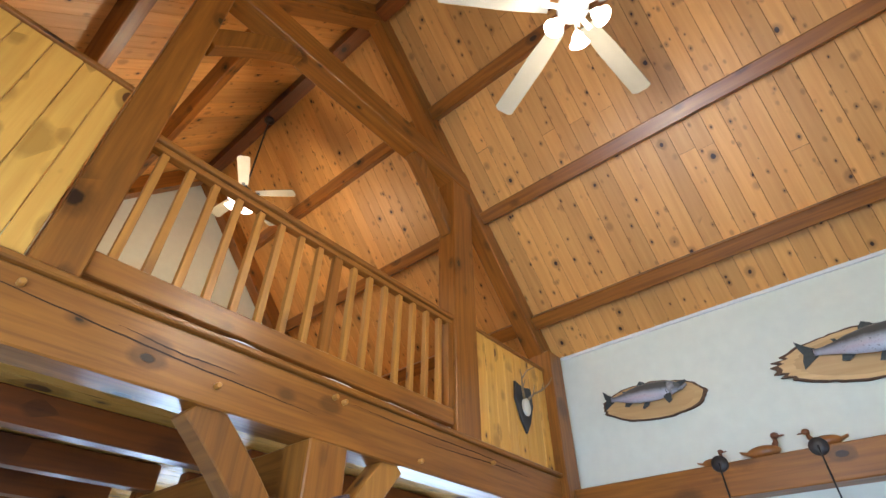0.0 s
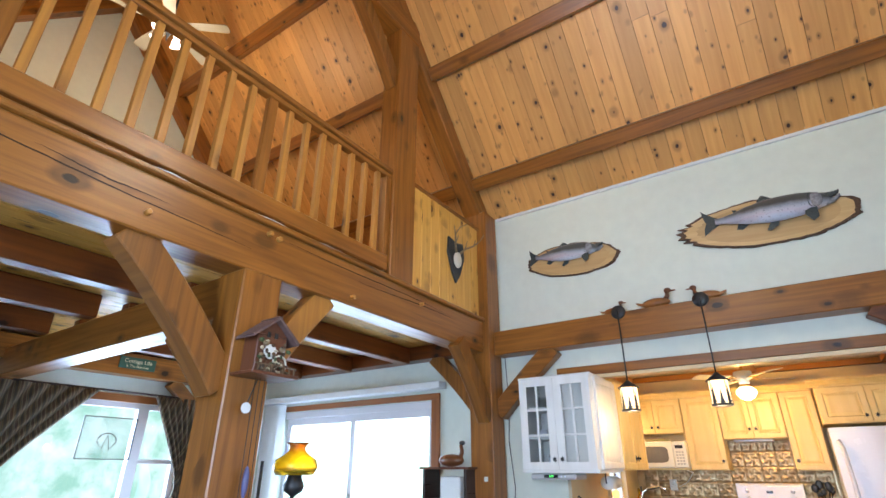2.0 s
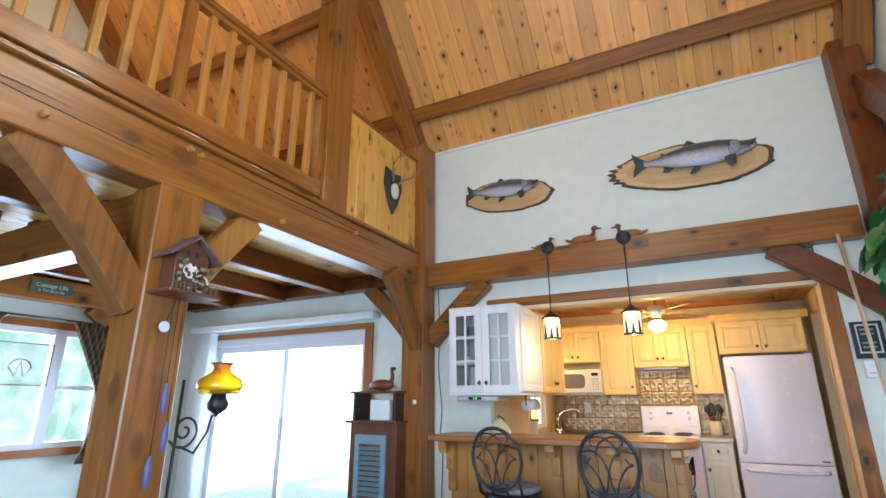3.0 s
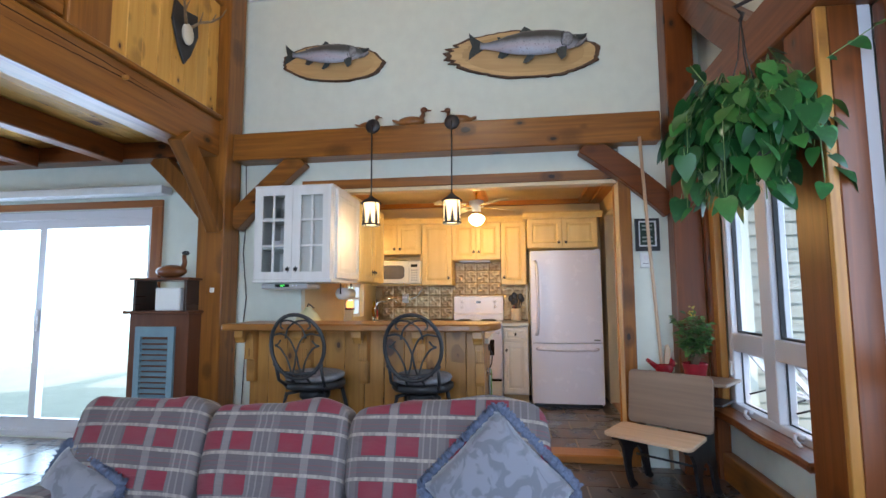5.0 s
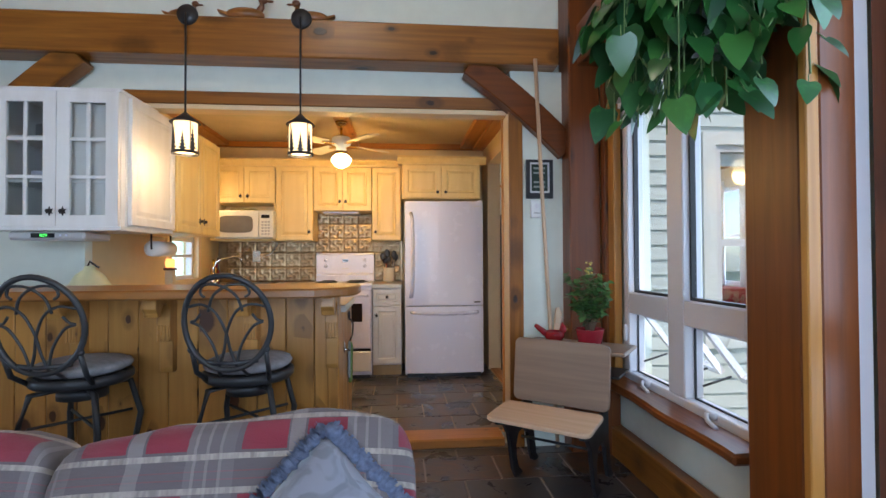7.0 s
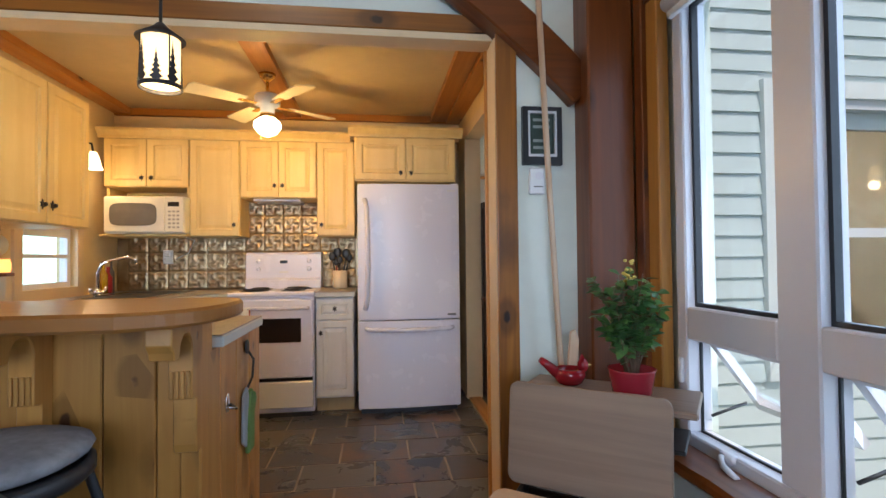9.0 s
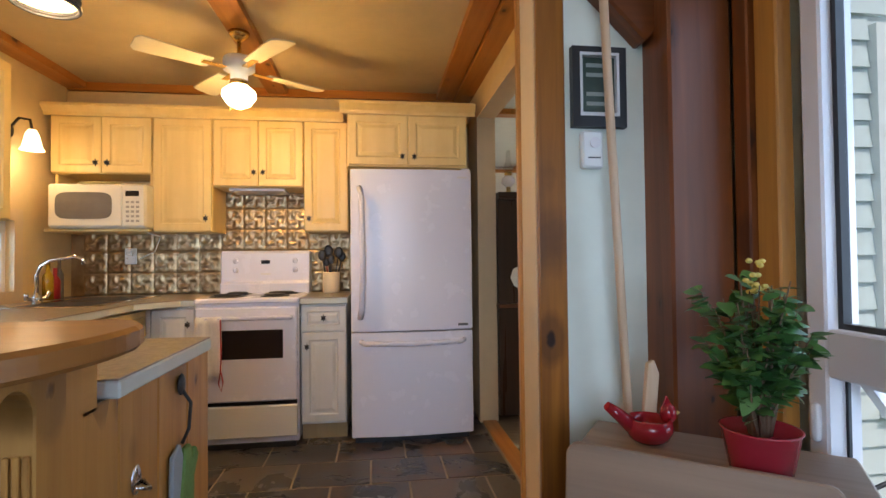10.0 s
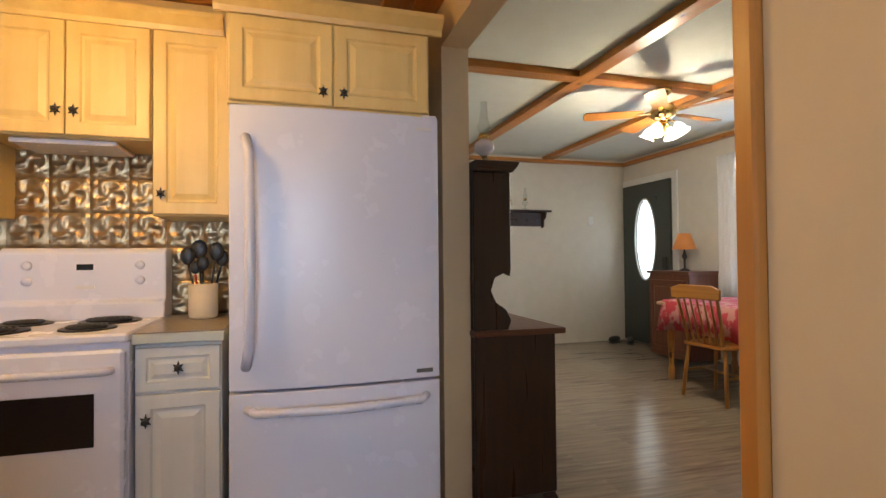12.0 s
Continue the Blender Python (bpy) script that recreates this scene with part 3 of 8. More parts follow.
# loft railing
rail = thing("loft_railing", (-0.86, 0, 0), "brown wooden loft railing with square balusters and flat top rail", "railing")
part("top_rail", box(-0.05, 0.05, 1.39, 3.94, 3.70, 3.74, along="y", bevel=0.006), T, rail)
part("under_rail", box(-0.03, 0.03, 1.39, 3.94, 3.655, 3.695, along="y", bevel=0.004), T, rail)
part("bottom_rail", box(-0.03, 0.03, 1.39, 3.94, 2.80, 2.93, along="y", bevel=0.006), T, rail)
balus = [1.47 + 0.1545 * i for i in range(16)]
for i, y in enumerate(balus):
    w = 0.036 if i == 8 else 0.021
    part("newel" if i == 8 else "baluster", box(-0.021, 0.021, y - w, y + w, 2.93, 3.655, along="z", bevel=0.003), T if i == 8 else TL, rail)
part("end_stile", box(-0.03, 0.03, 3.875, 3.94, 2.93, 3.655, along="z", bevel=0.003), T, rail)

# pine panels beside the railing
for y0, y1, nm in ((4.25, 5.40, "panelled wall of vertical knotty pine boards with a trim rail"), (-0.20, 1.18, "yellow knotty pine board wall of the loft")):
    pw = thing("pine_panel_wall", (-0.84, y0, 2.74), nm, "panel wall")
    y = 0.0
    while y < y1 - y0 - 0.02:
        w = min(0.142, y1 - y0 - y)
        part("board", box(-0.01, 0.01 + rng.uniform(0, 0.002), y + 0.001, y + w - 0.002, 0, 1.0 if y0 > 4 else 1.17, along="z", bevel=0.004), M["panel_pine"], pw)
        y += w
    h = 1.0 if y0 > 4 else 1.17
    part("cap_rail", box(-0.04, 0.03, 0, y1 - y0, h, h + 0.03, along="y", bevel=0.004), T, pw)

cord = solid("electric_cord", tube([(-0.80 + 0.012 * math.sin(k * 1.3), 2.05 + 0.12 * k, 2.753 + 0.004 * math.sin(k * 2.1)) for k in range(16)], 0.005, 5), M["white_paint"], "thin white electrical cord lying along the loft edge", "cord")

# ---- great room: walls' dressing ----
structure("crown_trim", box(-0.73, 2.83, 5.655, 5.678, EAVE_Z - 0.045, EAVE_Z - 0.02, along="x"), M["white_paint"])
structure("opening_casing_head", box(-0.16, 2.59, 5.645, 5.678, 2.135, 2.215, along="x", bevel=0.004), T)
structure("wall_pier", box(2.486, EAST, 5.602, 5.678, LF - 0.3, 2.38), M["white_wall"])
structure("opening_casing_side", box(2.472, 2.562, 5.580, 5.601, LF, 2.135, along="z", bevel=0.004), T)
structure("opening_liner_side", box(2.470, 2.485, 5.602, 5.741, LF, 2.098), M["beige_trim"])
structure("opening_liner_head", box(KX, 2.469, 5.64, 5.758, 2.10, 2.129), M["beige_trim"])
structure("opening_edge_strip", box(2.458, 2.486, 5.742, 5.766, LF, 2.13, along="z", bevel=0.003), M["strip_wood"])

# side window
VIN = M["vinyl"]


def side_window(name, y0, y1):
    w = thing(name, (3.10, y0, 0.44), "white vinyl window with two tall panes over two cranked open vents", "window")
    W = y1 - y0
    mid = W / 2
    part("frame_bottom", box(0, 0.10, 0, W, 0, 0.055, bevel=0.006), VIN, w)
    part("frame_top", box(0, 0.10, 0, W, 1.66, 1.72, bevel=0.006), VIN, w)
    for a, b in ((0, 0.06), (mid - 0.07, mid + 0.07), (W - 0.06, W)):
        part("frame_stile", box(0, 0.10, a, b, 0.055, 1.66, bevel=0.006), VIN, w)
    for a, b in ((0.06, mid - 0.07), (mid + 0.07, W - 0.06)):
        part("mid_rail", box(0, 0.10, a, b, 0.40, 0.52, bevel=0.006), VIN, w)
        part("upper_bead", holed("x", 0.035, 0.06, a, b, 0.52, 1.66, [(a + 0.014, b - 0.014, 0.534, 1.646)]), M["black_metal"], w)
        p = part("upper_pane", box(0.045, 0.050, a + 0.012, b - 0.012, 0.53, 1.65), M["pane"], w)
        p.visible_shadow = False
        bm = holed("x", 0, 0.03, a + 0.005, b - 0.005, -0.345, 0, [(a + 0.035, b - 0.035, -0.31, -0.035)])
        bmesh.ops.transform(bm, matrix=Matrix.Translation((0.07, 0, 0.40)) @ pose(0, 0, 0, 0, -38, 0), verts=bm.verts)
        sash = part("vent_sash", bm, VIN, w, "white vent sash cranked open outward")
        bm = box(0.012, 0.016, a + 0.03, b - 0.03, -0.315, -0.03)
        bmesh.ops.transform(bm, matrix=Matrix.Translation((0.07, 0, 0.40)) @ pose(0, 0, 0, 0, -38, 0), verts=bm.verts)
        q = part("vent_pane", bm, M["pane"], sash)
        q.visible_shadow = False
        part("vent_gasket", holed("x", 0.05, 0.058, a, b, 0.055, 0.40, [(a + 0.008, b - 0.008, 0.063, 0.392)]), M["black_metal"], w)
        for s in (a + 0.02, b - 0.02):
            part("vent_stay", tube([(0.08, s, 0.12), (0.22, s, 0.16)], 0.006, 5), M["iron"], w)
        c = (a + b) / 2
        hd = part("crank_handle", tube([(-0.005, c, 0.045), (-0.03, c, 0.05), (-0.045, c - 0.03, 0.035), (-0.05, c - 0.10, 0.02)], 0.010, 6), VIN, w, "white folding crank handle")
        part("crank_base", ellipsoid((-0.002, c, 0.045), (0.02, 0.035, 0.018), power=0.7, segs=10, rings=6), VIN, hd)
    part("latch", ellipsoid((-0.006, W - 0.03, 0.28), (0.012, 0.014, 0.05), power=0.6, segs=8, rings=6), VIN, w)
    return w


side_window("window_1", 4.20, 5.30)
side_window("window_2", 2.38, 3.64)
side_window("window_3", 0.58, 1.82)
roll = thing("roller_blind", (3.06, 4.22, 2.10), "rolled up white fabric blind above the tall window", "blind")
part("roll", lathe([(0.03, 0), (0.03, 1.04)], 14, axis="y"), M["white_paint"], roll)
part("hem_bar", box(-0.012, 0.012, 0.01, 1.03, -0.06, -0.03, bevel=0.004), M["white_paint"], roll)
structure("window_casing_side", box(3.05, 3.10, 5.32, 5.40, 0.46, 2.36, along="z", bevel=0.005), TL)
structure("window_casing_post", box(3.03, 3.12, 5.40, 5.46, LF, 2.37, along="z", bevel=0.005), TR)
structure("window_casing_head", box(3.04, 3.12, 4.14, 5.40, 2.17, 2.25, along="y", bevel=0.005), TR)
structure("window_casing_near", box(3.06, 3.12, 4.13, 4.19, 0.46, 2.16, along="z", bevel=0.005), TL)
structure("window_casing_two", box(3.10, 3.138, 3.66, 3.73, 0.46, 2.36, along="z", bevel=0.005), TR)
structure("baseboard_east", box(3.06, 3.135, -0.2, 5.45, LF, 0.13, along="y", bevel=0.006), T)
for k, (ya, yb) in enumerate(((4.12, 5.40), (2.2, 3.90), (0.4, 1.95))):
    n = 14
    edge = [(2.945 + 0.008 * math.sin(0.9 * i + k) + 0.003 * math.sin(3.1 * i), ya + (yb - ya) * i / n) for i in range(n + 1)]
    structure("window_sill", prism([(3.10, ya)] + edge + [(3.10, yb)], 0.415, 0.46, "xy", 0.012, along="y"), TR, "live edge wooden window sill")

# sliding door
sd = thing("sliding_door", (-4.0, 5.70, LF), "white sliding glass patio door full of daylight", "door")
part("head", box(0, 2.4, 0, 0.09, 2.0, 2.08, bevel=0.005), VIN, sd)
part("track", box(0, 2.4, 0, 0.09, 0, 0.05, bevel=0.005), VIN, sd)
for a, b, yy in ((0, 1.24, 0.05), (1.18, 2.4, 0.01)):
    leaf = part("door_leaf", holed("y", yy, yy + 0.035, a, b, 0.05, 2.0, [(a + 0.07, b - 0.07, 0.16, 1.92)]), VIN, sd)
    g = part("pane", box(a + 0.07, b - 0.07, yy + 0.014, yy + 0.02, 0.16, 1.92), M["pane"], leaf)
    g.visible_shadow = False
part("pull", box(1.20, 1.225, -0.02, 0.01, 0.95, 1.15, bevel=0.006), VIN, sd)
structure("door_casing_head", box(-4.1, -1.50, 5.645, 5.678, 2.035, 2.10, along="x", bevel=0.004), M["trim_wood"])
structure("door_casing_side", box(-1.60, -1.50, 5.645, 5.678, LF, 2.035, along="z", bevel=0.004), M["trim_wood"])
blind = thing("vertical_blind", (-4.25, 5.56, 0), "white vertical slat blind drawn to one side of the patio door", "blind")
part("head_box", box(-0.05, 2.85, -0.06, 0.08, 2.13, 2.20, bevel=0.006), M["white_paint"], blind)
for i in range(9):
    bm = box(-0.045, 0.045, -0.002, 0.002, 0, 2.06)
    bmesh.ops.transform(bm, matrix=Matrix.Translation((0.03 + 0.035 * i, 0.02, 0.06)) @ pose(0, 0, 0, 0, 0, 62), verts=bm.verts)
    part("slat", bm, M["white_paint"], blind)

# bay window in the outer wall
bw = thing("window_4", (-4.80, 2.45, 0.80), "white window with three sashes looking out to trees", "window")
for a, b in ((0, 0.52), (0.52, 1.78), (1.78, 2.30)):
    fr = part("sash", holed("x", -0.03, 0.04, a, b, 0, 1.25, [(a + 0.06, b - 0.06, 0.06, 1.19)]), VIN, bw)
    g = part("pane", box(0.0, 0.006, a + 0.06, b - 0.06, 0.06, 1.19), M["pane"], fr)
    g.visible_shadow = False
    if b - a < 0.6:
        part("meeting_rail", box(-0.02, 0.045, a + 0.05, b - 0.05, 0.60, 0.65, bevel=0.004), VIN, fr)
structure("window_casing_west", holed("x", -4.75, -4.70, 2.37, 4.83, 0.72, 2.13, [(2.45, 4.75, 0.80, 2.05)]), M["trim_wood"])


def cloth_mat(name, stops, rough=0.85):
    m, nt, b = base_mat(name, stops[0], rough)
    v = coords(nt)
    w = nt.nodes.new("ShaderNodeTexWave")
    w.bands_direction = "Y"
    w.inputs["Scale"].default_value, w.inputs["Distortion"].default_value = 5.0, 0.4
    nt.links.new(v, w.inputs[0])
    cr = nt.nodes.new("ShaderNodeValToRGB")
    cr.color_ramp.interpolation = "CONSTANT"
    while len(cr.color_ramp.elements) < len(stops):
        cr.color_ramp.elements.new(0.5)
    for i, (e, c) in enumerate(zip(cr.color_ramp.elements, stops)):
        e.position, e.color = i / len(stops), (*c, 1)
    nt.links.new(w.outputs[1], cr.inputs[0])
    nt.links.new(cr.outputs[0], b.inputs["Base Color"])
    bumped(nt, b, noise_tex(nt, v, 300, 2), 0.2, 0.001)
    return m


CURT = cloth_mat("curtain_stripes", [(0.06, 0.045, 0.03), (0.17, 0.11, 0.05), (0.05, 0.052, 0.04), (0.24, 0.18, 0.11), (0.09, 0.055, 0.035)])


def curtain(y_out, y_in, label):
    """A tied-back drape: wide at the rod, gathered towards y_out lower down."""
    bm = bmesh.new()
    nz, ny = 14, 40
    grid = []
    for i in range(nz + 1):
        t = i / nz
        inner = y_in + (y_out - y_in) * (0.75 * math.sin(min(1, t * 1.5) * math.pi / 2) if t < 0.67 else 0.75 - 0.25 * (t - 0.67) * 3)
        row = []
        for j in range(ny + 1):
            s = j / ny
            y = y_out + (inner - y_out) * s
            z = 2.13 - 1.5 * t - 0.12 * s * math.sin(min(1, t * 1.4) * math.pi)
            x = 0.035 * math.sin(s * 2 * math.pi * 6.5) * (1 - 0.3 * t)
            row.append(bm.verts.new((x, y, z)))
        grid.append(row)
    for i in range(nz):
        for j in range(ny):
            bm.faces.new((grid[i][j], grid[i][j + 1], grid[i + 1][j + 1], grid[i + 1][j])).smooth = True
    ob = solid("curtain", bm, CURT, label, "curtain", "window curtains", at=pose(-4.60 + 0.05, 0, 0))
    md = ob.modifiers.new("thick", "SOLIDIFY")
    md.thickness = 0.006


curtain(2.60, 3.62, "dark striped drape tied back beside the big window")
curtain(4.80, 4.22, "dark striped drape gathered at the window's edge by the post")
rod = solid("curtain_rod", tube([(-4.58, 2.5, 2.14), (-4.58, 4.86, 2.14)], 0.012, 8), M["dark_wood"], "dark curtain rod above the window", "curtain rod")
sg = thing("stained_panel", (-4.748, 3.90, 1.66), "small leaded glass panel with a bird hanging in the window", "glass panel")
part("came", holed("x", -0.006, 0.006, -0.28, 0.28, -0.22, 0.22, [(-0.27, 0.27, -0.21, 0.21)]), M["black_metal"], sg)
g = part("glass", box(-0.002, 0.002, -0.27, 0.27, -0.21, 0.21), M["clear_glass"], sg)
g.visible_shadow = False
part("bird_outline", tube([(0.004, 0.10 * math.cos(a), 0.09 * math.sin(a) - 0.04) for a in [k * math.pi / 8 for k in range(9)]] + [(0.004, -0.04, -0.12), (0.004, 0.0, 0.03), (0.004, 0.04, -0.12), (0.004, 0.1, -0.04)], 0.006, 5), M["black_metal"], sg)

# sign with readable words
sgn_ = thing("wall_sign", (-4.515, 3.92, 2.45), "small green sign with cream lettering on the beam", "sign")
part("board", box(0, 0.012, -0.20, 0.20, -0.065, 0.065, bevel=0.003), paint("sign_green", (0.035, 0.11, 0.085), 0.5), sgn_)


def lettering(text, size, place, material, parent, spin=(90, 0, 90)):
    c = bpy.data.curves.new("lettering", "FONT")
    c.body, c.size, c.align_x, c.align_y, c.extrude = text, size, "CENTER", "CENTER", 0.001
    tmp = bpy.data.objects.new("tmp_text", c)
    scene.collection.objects.link(tmp)
    dg = bpy.context.evaluated_depsgraph_get()
    mesh = bpy.data.meshes.new_from_object(tmp.evaluated_get(dg))
    bpy.data.objects.remove(tmp)
    mesh.transform(pose(*place, *spin))
    mesh.materials.clear()
    mesh.materials.append(material)
    ob = tagged(new("lettering", mesh), kind="stuff")
    ob.parent = parent
    return ob


CREAM = paint("cream_letters", (0.72, 0.68, 0.50), 0.6)
lettering("Cottage Life", 0.062, (0.014, 0, 0.02), CREAM, sgn_)
lettering("Is The Best Life", 0.040, (0.014, 0, -0.035), CREAM, sgn_)

# mounted fish
BARK = paint("bark", (0.15, 0.085, 0.05), 0.9, 0.5, 0.8, 60)
SLICE = wood("wood_slice", (0.62, 0.42, 0.20), (0.48, 0.29, 0.12), (0.3, 0.15, 0.06), 0.35, 1.0, 0.03, 0.1)


def fish_mat(h):
    """Dark spotted back, rosy band and silver belly for a body of half height h."""
    m, nt, b = base_mat("fish_skin", (0.5, 0.55, 0.6), 0.28)
    sep = nt.nodes.new("ShaderNodeSeparateXYZ")
    v = coords(nt)
    nt.links.new(v, sep.inputs[0])
    z = maths(nt, "ADD", sep.outputs[2], maths(nt, "MULTIPLY", maths(nt, "SUBTRACT", noise_tex(nt, v, 11, 3), 0.5), 0.5 * h))
    c = mixed(nt, ramp(nt, z, 0.15 * h, 0.85 * h), (0.52, 0.56, 0.66), (0.085, 0.088, 0.085))
    band = maths(nt, "SUBTRACT", 1.0, maths(nt, "ABSOLUTE", maths(nt, "DIVIDE", maths(nt, "SUBTRACT", z, 0.12 * h), 0.4 * h)))
    c = mixed(nt, maths(nt, "MULTIPLY", ramp(nt, band, 0.0, 1.0), 0.55), c, (0.40, 0.27, 0.28))
    c = mixed(nt, maths(nt, "MULTIPLY", ramp(nt, noise_tex(nt, v, 75, 2), 0.62, 0.70), 0.6), c, (0.05, 0.05, 0.05))
    nt.links.new(c, b.inputs["Base Color"])
    bumped(nt, b, noise_tex(nt, v, 160, 2), 0.2, 0.001)
    return m


FIN = paint("fish_fin", (0.05, 0.065, 0.065), 0.4, 0.4, 0.4, 60)
GILL = paint("fish_gill", (0.34, 0.34, 0.36), 0.25, 0.5, 0.3, 40)


def mounted_fish(place, bw_, bh, L, tilt, dx, dz, label, seed, ragged):
    r2 = random.Random(seed)
    th = thing("mounted_fish", place, label, "mounted fish")
    th.matrix_world = pose(*place, 0, tilt, 0)
    n = 72
    jit = [r2.uniform(-0.022, 0.022) for _ in range(n)]
    def outline(k, rough=1.0):
        pts = []
        for i in range(n):
            a = 2 * math.pi * i / n
            left = max(0.0, -math.cos(a)) ** 6
            r = 1 + (0.02 * math.sin(9 * a + seed) + jit[i]) * rough + left * ragged * (0.05 * math.sin(31 * a) + 0.02) * rough
            pts.append((bw_ / 2 * k * math.cos(a) * r, bh / 2 * k * math.sin(a) * r))
        return pts
    part("bark_edge", prism(outline(1.0), 0.0, 0.026, "xz", 0.0), BARK, th)
    part("wood_slice", prism(outline(0.94, 0.6), -0.005, 0.02, "xz", 0.0), SLICE, th)
    part("pith_ring", prism(outline(0.80, 0.4), -0.0065, -0.004, "xz", 0.0), SLICE2, th, "darker heartwood of the slice")
    q = L / 0.85
    H = 0.125 * L
    skin = fish_mat(H)
    shift = Matrix.Translation((dx, 0, dz))
    def put(bm):
        bmesh.ops.transform(bm, matrix=shift, verts=bm.verts)
        return bm
    body = bmesh.new()
    rings = []
    prof = [(0.0, 0.26), (0.06, 0.27), (0.15, 0.42), (0.3, 0.76), (0.45, 0.96), (0.58, 1.0), (0.72, 0.94), (0.82, 0.80), (0.91, 0.56), (0.97, 0.30), (1.0, 0.10)]
    for i in range(33):
        t = i / 32
        (t0, h0), (t1, h1) = [(p, r) for p, r in zip(prof, prof[1:]) if p[0] <= t + 1e-9][-1]
        u = min(1, (t - t0) / (t1 - t0))
        u = u * u * (3 - 2 * u) * 0.4 + u * 0.6
        h = H * (h0 + (h1 - h0) * u)
        wd = h * 0.62
        cz = -0.10 * H * math.sin(math.pi * t) + 0.25 * H * t * t
        rings.append([body.verts.new((-L / 2 + L * t, -0.012 - wd * 0.95 + wd * math.cos(a), cz + h * math.sin(a))) for a in [2 * math.pi * k / 18 for k in range(18)]])
    for r0, r1 in zip(rings, rings[1:]):
        for k in range(18):
            body.faces.new((r0[k], r0[(k + 1) % 18], r1[(k + 1) % 18], r1[k])).smooth = True
    body.faces.new(rings[0][::-1])
    body.faces.new(rings[-1])
    bmesh.ops.recalc_face_normals(body, faces=body.faces[:])
    fb = part("fish_body", put(body), skin, th, "silvery spotted trout body with a dark back")
    def fin(pts, nm, y=-0.045):
        part(nm, put(prism([(a * q, b * q) for a, b in pts], y * q, (y + 0.007) * q, "xz")), FIN, th)
    fin([(-0.40, 0.03), (-0.47, 0.075), (-0.53, 0.125), (-0.515, 0.05), (-0.495, 0.0), (-0.515, -0.05), (-0.52, -0.115), (-0.46, -0.07), (-0.40, -0.03)], "tail_fin", -0.02)
    fin([(-0.10, 0.085), (-0.09, 0.125), (-0.055, 0.165), (-0.02, 0.150), (0.04, 0.105), (0.05, 0.085)], "dorsal_fin", -0.03)
    fin([(-0.27, 0.05), (-0.285, 0.085), (-0.255, 0.080), (-0.24, 0.055)], "adipose_fin", -0.02)
    fin([(-0.01, -0.085), (-0.055, -0.165), (-0.03, -0.175), (0.025, -0.140), (0.05, -0.09)], "pelvic_fin", -0.06)
    fin([(0.22, -0.055), (0.215, -0.10), (0.26, -0.165), (0.30, -0.135), (0.30, -0.05)], "pectoral_fin", -0.10)
    fin([(-0.25, -0.05), (-0.27, -0.105), (-0.225, -0.115), (-0.17, -0.075)], "anal_fin", -0.03)
    part("gill_plate", put(ellipsoid((0.30 * q, -0.100 * q, 0.012 * q), (0.048 * q, 0.022 * q, 0.062 * q), segs=14, rings=9)), GILL, fb)
    part("gill_edge", put(tube([((0.27 - 0.02 * math.cos(a)) * q, -0.116 * q, (0.012 + 0.062 * math.sin(a)) * q) for a in [k * math.pi / 10 - math.pi / 2 for k in range(11)]], 0.004 * q, 5)), FIN, fb)
    part("eye", put(ellipsoid((0.355 * q, -0.066 * q, 0.038 * q), (0.010 * q, 0.006 * q, 0.010 * q), segs=8, rings=6)), M["black_metal"], fb)
    part("upper_jaw", put(prism([(0.35 * q, 0.075 * q), (0.43 * q, 0.075 * q), (0.465 * q, 0.085 * q), (0.458 * q, 0.060 * q), (0.40 * q, 0.030 * q), (0.36 * q, 0.025 * q)], -0.055 * q, -0.02 * q, "xz", 0.003)), FIN, fb)
    part("lower_jaw", put(prism([(0.35 * q, 0.000 * q), (0.41 * q, 0.015 * q), (0.462 * q, 0.048 * q), (0.465 * q, 0.030 * q), (0.42 * q, -0.012 * q), (0.36 * q, -0.03 * q)], -0.055 * q, -0.02 * q, "xz", 0.003)), GILL, fb)
    return th


SLICE2 = wood("wood_slice_heart", (0.56, 0.36, 0.16), (0.45, 0.27, 0.11), (0.22, 0.10, 0.04), 0.35, 1.0, 0.03, 0.1)
mounted_fish((0.098, 5.648, 3.275), 0.94, 0.34, 0.67, 5.0, -0.035, 0.055, "silver trout mounted on an oval slice of wood", 1, 0.3)
mounted_fish((1.760, 5.648, 3.225), 1.25, 0.41, 0.83, 3.4, 0.058, 0.06, "large silver salmon mounted on a bark-edged wood slice", 5, 1.6)

# ducks
DUCK = paint("carved_duck", (0.33, 0.125, 0.03), 0.3, 0.4, 0.1, 12)
DUCKH = paint("carved_duck_head", (0.19, 0.065, 0.02), 0.3, 0.3)


def duck(place, face, size, label):
    th = thing("carved_duck", place, label, "duck figure", "carved ducks", 0 if face > 0 else 180)
    s = size
    part("body", ellipsoid((0, 0, 0.038 * s), (0.105 * s, 0.045 * s, 0.040 * s), segs=14, rings=9), DUCK, th)
    part("tail", prism([(-0.09 * s, 0.045 * s), (-0.145 * s, 0.06 * s), (-0.14 * s, 0.045 * s), (-0.08 * s, 0.02 * s)], -0.02 * s, 0.02 * s, "xz", 0.003), DUCK, th)
    part("neck", tube([(0.065 * s, 0, 0.05 * s), (0.088 * s, 0, 0.085 * s), (0.085 * s, 0, 0.115 * s)], 0.019 * s, 8, taper=0.015 * s), DUCKH, th)
    part("head", ellipsoid((0.095 * s, 0, 0.125 * s), (0.027 * s, 0.02 * s, 0.021 * s), segs=12, rings=8), DUCKH, th)
    part("bill", ellipsoid((0.132 * s, 0, 0.118 * s), (0.022 * s, 0.011 * s, 0.006 * s), segs=8, rings=6), DUCKH, th)


